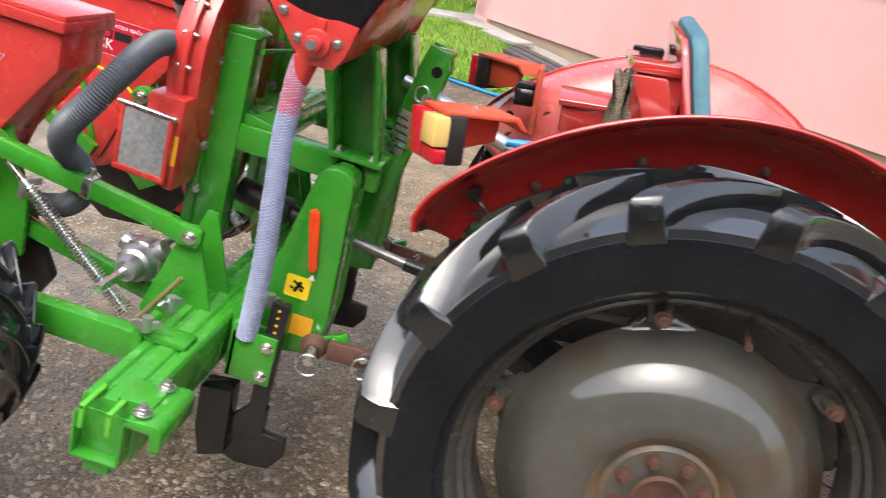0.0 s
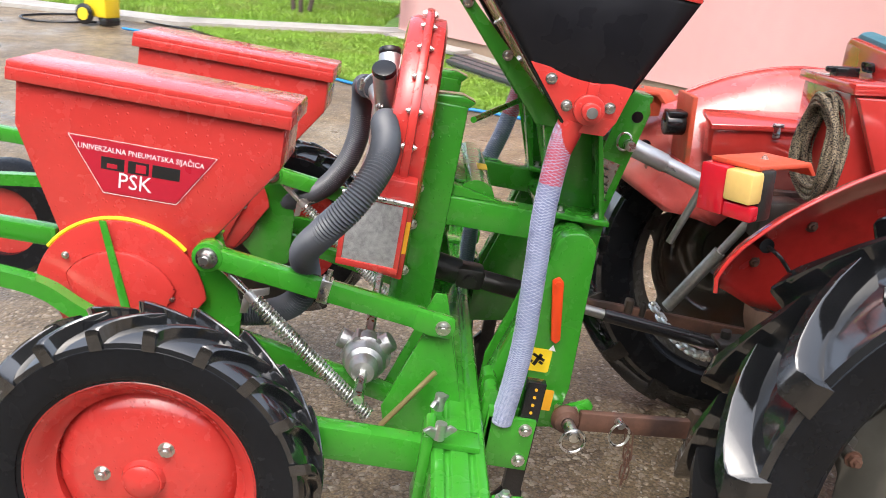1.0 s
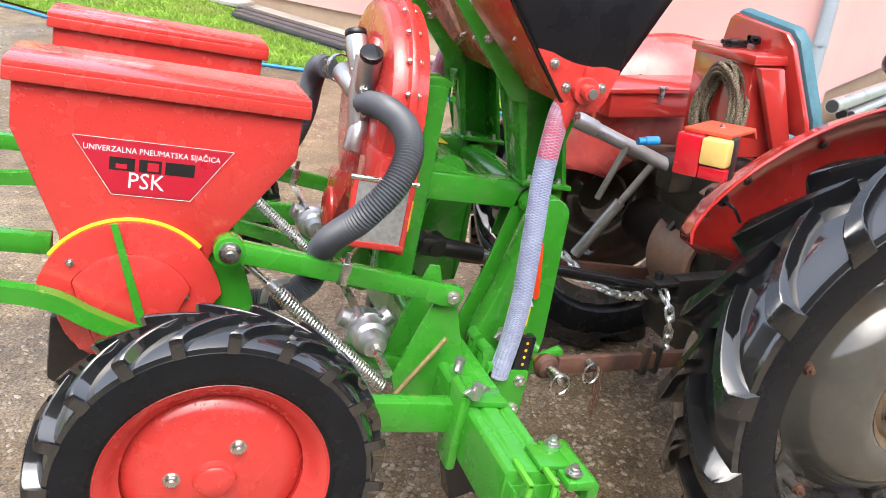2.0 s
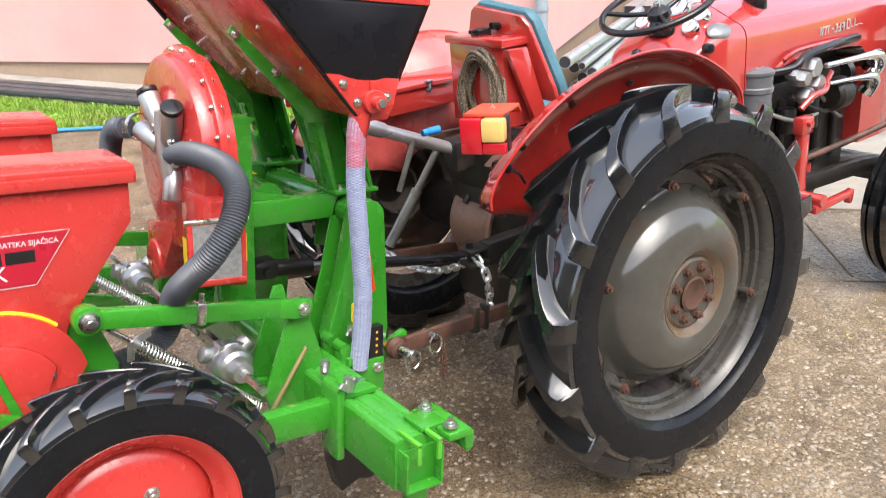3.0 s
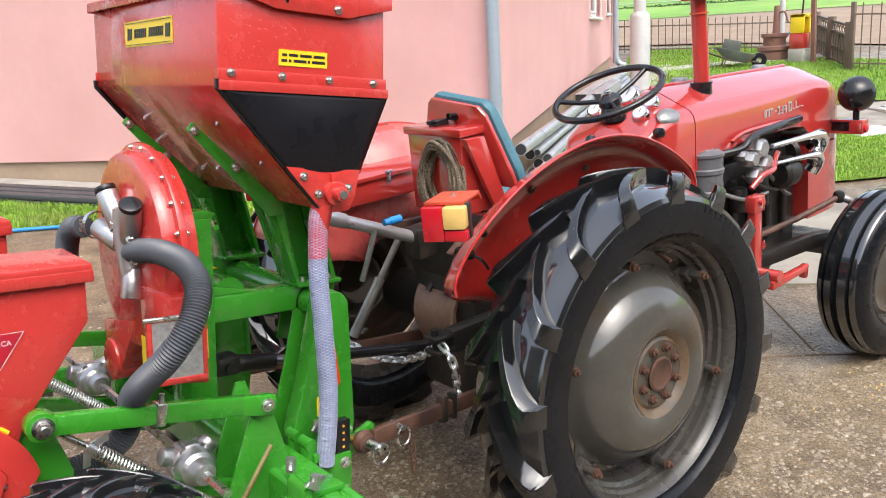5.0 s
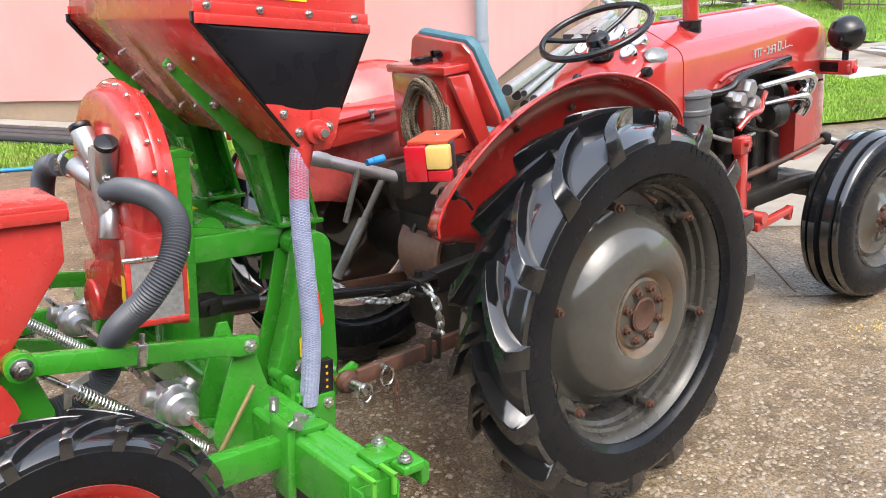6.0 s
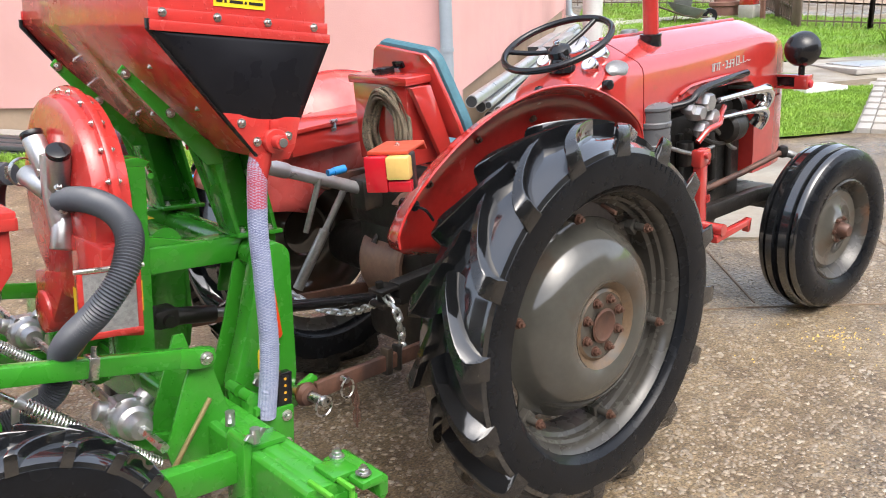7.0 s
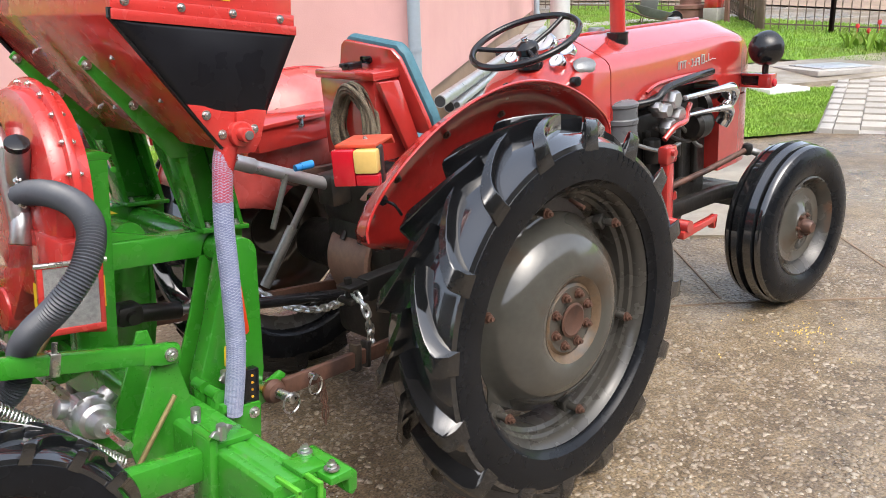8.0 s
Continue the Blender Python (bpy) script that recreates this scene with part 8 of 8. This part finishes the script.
solid("black_hose", bm_tube(smooth_line([(x, y, height(x, y) + 0.015) for x, y in ch], 8), 0.012, 8), BLACK, "loose loop of black hose on the concrete", "hose")
# yellow pressure washer
wx, wy = -4.92, 8.05
washer = thing("pressure_washer", "yellow and black pressure washer on wheels", "washer", Matrix.Translation((wx, wy, height(wx, wy))) @ Matrix.Rotation(radians(-20), 4, "Z"))
part("body", joined(bm_prism([(-0.16, 0.10), (0.16, 0.08), (0.15, 0.40), (0.08, 0.62), (-0.06, 0.64), (-0.13, 0.45)], "y", -0.13, 0.13, 0.03)), YELLOW, washer, "yellow plastic body")
part("back_panel", bm_box(-0.17, -0.10, 0.18, -0.12, 0.10, 0.58, 0.02), BLACK, washer)
part("badge", bm_box(0.03, -0.134, 0.40, 0.11, -0.129, 0.46, 0.004), BLACK, washer, "dark badge plate")
for o in (-1, 1):
    part("wheel", bm_lathe([(0.0, -0.025), (0.10, -0.025), (0.115, -0.015), (0.115, 0.015), (0.10, 0.025), (0.0, 0.025)], 28, "y", (-0.10, o * 0.17, 0.115)), BLACK, washer)
    part("wheel_cap", bm_lathe([(0.0, -0.03), (0.07, -0.03), (0.075, 0.0), (0.07, 0.03), (0.0, 0.03)], 24, "y", (-0.10, o * 0.172, 0.115)), YELLOW, washer)
    part("handle_bar", bm_tube([(-0.15, o * 0.11, 0.3), (-0.17, o * 0.11, 0.95)], 0.014, 8), BLACK, washer)
part("handle", bm_tube([(-0.17, -0.12, 0.95), (-0.17, 0.12, 0.95)], 0.016, 8), BLACK, washer)
part("foot", bm_box(0.05, -0.12, 0.0, 0.16, 0.12, 0.09, 0.015), BLACK, washer)
part("lance", bm_tube([(0.1, 0.16, 0.2), (0.14, 0.16, 0.9)], 0.012, 8), BLACK, washer)

# wheelbarrow tipped on its nose
wb = thing("wheelbarrow", "old grey-green metal wheelbarrow tipped forward", "wheelbarrow", Matrix.Translation((10.5, 5.62, height(10.5, 5.62))) @ Matrix.Rotation(radians(-50), 4, "Z") @ Matrix.Scale(0.68, 4))
tray = bmesh.new()
lo = [tray.verts.new(p) for p in ((-0.22, -0.18, 0.22), (0.22, -0.18, 0.12), (0.22, 0.18, 0.12), (-0.22, 0.18, 0.22))]
hi = [tray.verts.new(p) for p in ((-0.46, -0.30, 0.52), (0.42, -0.28, 0.30), (0.42, 0.28, 0.30), (-0.46, 0.30, 0.52))]
tray.faces.new(lo)
for k in range(4):
    tray.faces.new((lo[k], lo[(k + 1) % 4], hi[(k + 1) % 4], hi[k]))
bmesh.ops.recalc_face_normals(tray, faces=tray.faces[:])
BARROW = material("grey_green_barrow_paint", (0.075, 0.082, 0.072), 0.6, vary=0.3, scale=5, second=(0.16, 0.08, 0.05), second_at=(0.55, 0.7))
part("tray", tray, BARROW, wb).modifiers.new("thick", "SOLIDIFY").thickness = 0.012
for o in (-1, 1):
    part("handle", bm_tube([(0.5, o * 0.12, 0.14), (-0.1, o * 0.2, 0.2), (-0.75, o * 0.26, 0.45)], 0.018, 8), WOOD, wb)
    part("leg", bm_tube([(-0.25, o * 0.2, 0.24), (-0.32, o * 0.2, 0.0)], 0.014, 8), FENCEPAINT, wb)
part("wheel", bm_lathe([(0.06, -0.03), (0.17, -0.03), (0.18, 0.0), (0.17, 0.03), (0.06, 0.03)], 24, "y", (0.52, 0, 0.175), closed=True), RUBBER, wb)
part("scoop", bm_prism([(-0.30, 0.42), (0.1, 0.34), (0.16, 0.62), (-0.24, 0.72)], "y", 0.20, 0.225, 0.01), BARROW, wb, "loose metal sheet in the tray")

# planter pot, pump, fuel can stand, posts by the gate
POT = material("red_brown_clay", (0.20, 0.10, 0.075), 0.75, vary=0.25, scale=5)
pot = thing("stone_pot", "red-brown stacked stone well head", "pot", Matrix.Translation((11.65, 5.62, height(11.65, 5.62))) @ Matrix.Scale(0.9, 4))
part("base", bm_lathe([(0.0, 0.0), (0.26, 0.0), (0.28, 0.05), (0.26, 0.18), (0.30, 0.20), (0.30, 0.26), (0.20, 0.28), (0.20, 0.42), (0.24, 0.44), (0.24, 0.50), (0.0, 0.50)], 28, "z"), POT, pot)
part("pump", bm_cyl((0.05, 0, 0.5), (0.05, 0, 1.0), 0.07, 16, r2=0.05), POT, pot, "red-brown hand pump")
part("spout", bm_tube(smooth_line([(0.05, 0, 0.85), (0.05, -0.15, 0.88), (0.05, -0.22, 0.7)], 5), 0.02, 8), POT, pot)
part("hose", bm_tube(smooth_line([(0.2, -0.1, 0.4), (0.3, -0.2, 0.55), (0.42, -0.15, 0.3), (0.4, -0.1, 0.02)], 6), 0.016, 8), BLUEPLASTIC, pot, "pale blue hose")
box = thing("pump_stand", "yellow, red and grey painted metal stand", "stand", Matrix.Translation((11.57, 5.13, height(11.57, 5.13))) @ Matrix.Scale(0.82, 4))
part("foot", bm_box(-0.16, -0.16, 0.0, 0.16, 0.16, 0.28, 0.02), CONCRETE, box, "grey concrete foot")
part("middle", bm_box(-0.15, -0.15, 0.28, 0.15, 0.15, 0.58, 0.02), TRED, box, "red middle part")
part("top", joined(bm_box(-0.14, -0.14, 0.58, -0.09, 0.14, 0.95, 0.01), bm_box(0.09, -0.14, 0.58, 0.14, 0.14, 0.95, 0.01), bm_box(-0.14, -0.14, 0.88, 0.14, 0.14, 0.95, 0.01)), YELLOW, box, "yellow frame")
bp = thing("brown_post", "brown leaning steel post with a cable", "post", Matrix.Translation((11.5, 4.88, height(11.5, 4.88))))
part("post", bm_tube([(0.06, 0, 0.0), (0.0, 0, 0.9), (-0.04, 0, 1.76)], 0.045, 4), POT, bp)
part("arm", bm_box(-0.10, -0.02, 1.73, 0.0, 0.22, 1.78, 0.005), FENCEPAINT, bp)
part("cable", bm_tube(smooth_line([(-0.05, 0.2, 1.74), (-0.03, 0.16, 1.2), (-0.03, 0.18, 0.7), (0.0, 0.25, 0.05)], 8), 0.014, 6), BLACK, bp, "black cable")
wp = thing("white_post", "pale blue-white pipe post", "post", Matrix.Translation((12.1, 5.75, height(12.1, 5.75))))
part("pipe", bm_cyl((0, 0, 0), (0, 0, 1.5), 0.05, 14), SILVERPAINT, wp)
part("cap", bm_box(-0.09, -0.07, 1.5, 0.09, 0.07, 1.55, 0.01), FENCEPAINT, wp)
# tulips by the path
bed = thing("tulip_bed", "red tulips with broad green leaves", "flowers", Matrix.Translation((10.1, 1.75, height(10.1, 1.75))))
PETAL = material("red_petal", (0.55, 0.03, 0.03), 0.5, vary=0.2)
for k in range(26):
    a, r = rng.uniform(0, math.tau), 0.45 * rng.random() ** 0.5
    x, y = r * math.cos(a), r * 1.3 * math.sin(a)
    tall = rng.uniform(0.2, 0.34)
    bm = bmesh.new()
    for s in range(4):
        b = rng.uniform(0, math.tau)
        u = Vector((math.cos(b), math.sin(b), 0))
        w = Vector((-u.y, u.x, 0)) * 0.022
        o = Vector((x, y, 0))
        vs = [bm.verts.new(p) for p in (o - w, o + w, o + u * 0.06 + w * 1.2 + Vector((0, 0, tall * 0.6)), o + u * 0.12 + Vector((0, 0, tall * 0.85)), o + u * 0.06 - w * 1.2 + Vector((0, 0, tall * 0.6)))]
        bm.faces.new(vs)
    part("leaves", bm, BLADE, bed)
    if k % 2 == 0:
        part("flower", bm_lathe([(0.004, -0.1), (0.006, 0.0), (0.025, 0.015), (0.028, 0.04), (0.018, 0.065), (0.008, 0.06)], 8, "z", (x, y, tall)), PETAL, bed)
solid("stone", bm_lathe([(0.0, 0.0), (0.2, 0.0), (0.19, 0.16), (0.12, 0.24), (0.0, 0.26)], 9, "z"), DARKBOARD, "dark boulder beside the tulips", "stone", m=Matrix.Translation((10.5, 1.35, height(10.5, 1.35))))

# ---- grass, pebbles, spilled maize, pavers ----
def grass(name, poly, count, tall, label):
    r = random.Random(17)
    test = inside(poly)
    xs, ys = [p[0] for p in poly], [p[1] for p in poly]
    verts, faces = [], []
    made = 0
    while made < count:
        x, y = r.uniform(min(xs), max(xs)), r.uniform(min(ys), max(ys))
        if not test(x, y):
            continue
        made += 1
        z = height(x, y) + 0.018
        a = r.uniform(0, math.tau)
        h = tall * r.uniform(0.45, 1.25)
        w = 0.0045 * r.uniform(0.7, 1.5) * (1 + tall * 6)
        lean = h * r.uniform(0.1, 0.7)
        dx, dy = math.cos(a), math.sin(a)
        b = len(verts)
        verts += [(x - dy * w, y + dx * w, z), (x + dy * w, y - dx * w, z), (x + dx * lean * 0.4 + dy * w * 0.6, y + dy * lean * 0.4 - dx * w * 0.6, z + h * 0.6), (x + dx * lean, y + dy * lean, z + h)]
        faces += [(b, b + 1, b + 2), (b, b + 2, b + 3)]
    me = bpy.data.meshes.new(name)
    me.from_pydata(verts, [], faces)
    me.materials.append(BLADE)
    return tagged(new(name, me), label, "grass", kind="stuff")


grass("grass", LAWNS["lawn_1"][0], 70000, 0.045, "short green grass along the house")
grass("grass", LAWNS["lawn_3"][0], 70000, 0.028, "fresh green grass by the paving")
grass("grass", LAWNS["lawn_4"][0], 60000, 0.04, "green grass in front of the fence")
grass("grass", [(-7, 9.4), (-4.4, 9.0), (-1.75, 9.4), (-1.4, 13), (-7, 13)], 40000, 0.08, "green lawn grass round the young trees")


def scatter(name, count, region, size, mat, label, category, seed, flat=0.45):
    """Small rounded stones, half sunk in the ground."""
    r = random.Random(seed)
    (x0, x1), (y0, y1) = region
    verts, faces = [], []
    for _ in range(count):
        x, y = r.uniform(x0, x1), r.uniform(y0, y1)
        if noise.noise((x * 1.1, y * 1.1, 3.0)) < r.uniform(-0.65, -0.02):
            continue
        s = size * r.uniform(0.45, 1.0) ** 1.5
        z = height(x, y)
        a = r.uniform(0, math.tau)
        ca, sa = math.cos(a), math.sin(a)
        b = len(verts)
        ring = []
        for k in range(6):
            t = math.tau * k / 6 + r.uniform(-0.3, 0.3)
            u, v = s * math.cos(t) * r.uniform(0.8, 1.3), s * 0.72 * math.sin(t)
            ring.append((x + u * ca - v * sa, y + u * sa + v * ca))
        verts += [(*p, z - 0.002) for p in ring]
        verts += [(x + (p[0] - x) * 0.62, y + (p[1] - y) * 0.62, z + s * flat) for p in ring]
        for k in range(6):
            j = (k + 1) % 6
            faces.append((b + k, b + j, b + 6 + j, b + 6 + k))
        faces.append(tuple(b + 6 + k for k in range(6)))
    me = bpy.data.meshes.new(name)
    me.from_pydata(verts, [], faces)
    for p in me.polygons:
        p.use_smooth = True
    me.materials.append(mat)
    return tagged(new(name, me), label, category, kind="stuff")


scatter("pebbles", 30000, ((-3.4, 3.2), (-2.0, 1.6)), 0.016, PEBBLE, "small pale pebbles set in the worn yard", "pebbles", 41, 0.25)
scatter("pebbles", 9000, ((-4.5, 5.0), (1.2, 6.2)), 0.015, PEBBLE, "pebbles and grit on the wet yard", "pebbles", 43, 0.25)
scatter("grit", 9000, ((-2.8, 3.0), (-1.9, 1.0)), 0.0055, CONCRETE, "fine pale grit on the yard", "grit", 47, 0.3)
MAIZE = material("maize_grain", (0.62, 0.45, 0.13), 0.5, vary=0.25, scale=30)
r2 = random.Random(3)
verts, faces = [], []
for _ in range(85):
    spread_r = abs(r2.gauss(0, 0.16))
    a = r2.uniform(0, math.tau)
    x, y = 1.47 + spread_r * math.cos(a) * 1.3, -0.80 + spread_r * math.sin(a)
    z = height(x, y)
    s = r2.uniform(0.0032, 0.0052)
    b = len(verts)
    for k in range(5):
        t = math.tau * k / 5 + a
        verts += [(x + s * math.cos(t), y + s * 0.8 * math.sin(t), z), (x + 0.6 * s * math.cos(t), y + 0.5 * s * math.sin(t), z + 0.005)]
    faces += [(b + 2 * k, b + (2 * k + 2) % 10, b + (2 * k + 3) % 10, b + 2 * k + 1) for k in range(5)] + [tuple(b + 2 * k + 1 for k in range(5))]
me = bpy.data.meshes.new("maize_grains")
me.from_pydata(verts, [], faces)
me.materials.append(MAIZE)
tagged(new("maize_grains", me), "spilled yellow maize grains on the concrete", "grain", kind="stuff")

# paved path: kerb row and slanting pavers, each a piece of its own
pave = strip("pavement_6", [(5.45, -0.07), (8.4, 0.91)], 1.7, 0.004, CONCRETE, "beige concrete paver path")
e0, e1 = Vector((5.2, 0.63, 0)), Vector((7.7, 1.46, 0))
pu = (e1 - e0).normalized()
pv = Vector((pu.y, -pu.x, 0))
paver_mesh = mesh_of(bm_box(-0.147, -0.097, -0.02, 0.147, 0.097, 0.024, 0.003, 1), "paver", PAVER)
kerb_mesh = mesh_of(bm_box(-0.145, -0.05, -0.02, 0.145, 0.05, 0.032, 0.004, 1), "kerb_stone", CONCRETE)
for k in range(9):
    c = e0 + pu * (0.15 + 0.296 * k)
    ob = new("kerb_stone", kerb_mesh)
    ob.parent = pave
    ob.matrix_basis = axes((c.x, c.y, height(c.x, c.y) + 0.004), pu, -pv)
for i in range(9):
    for j in range(8):
        c = e0 + pu * (0.15 + 0.30 * i + (0.15 if j % 2 else 0.0)) + pv * (0.155 + 0.20 * j)
        ob = new("paver", paver_mesh)
        ob.parent = pave
        ob.matrix_basis = axes((c.x, c.y, height(c.x, c.y) + 0.004), pu, -pv)
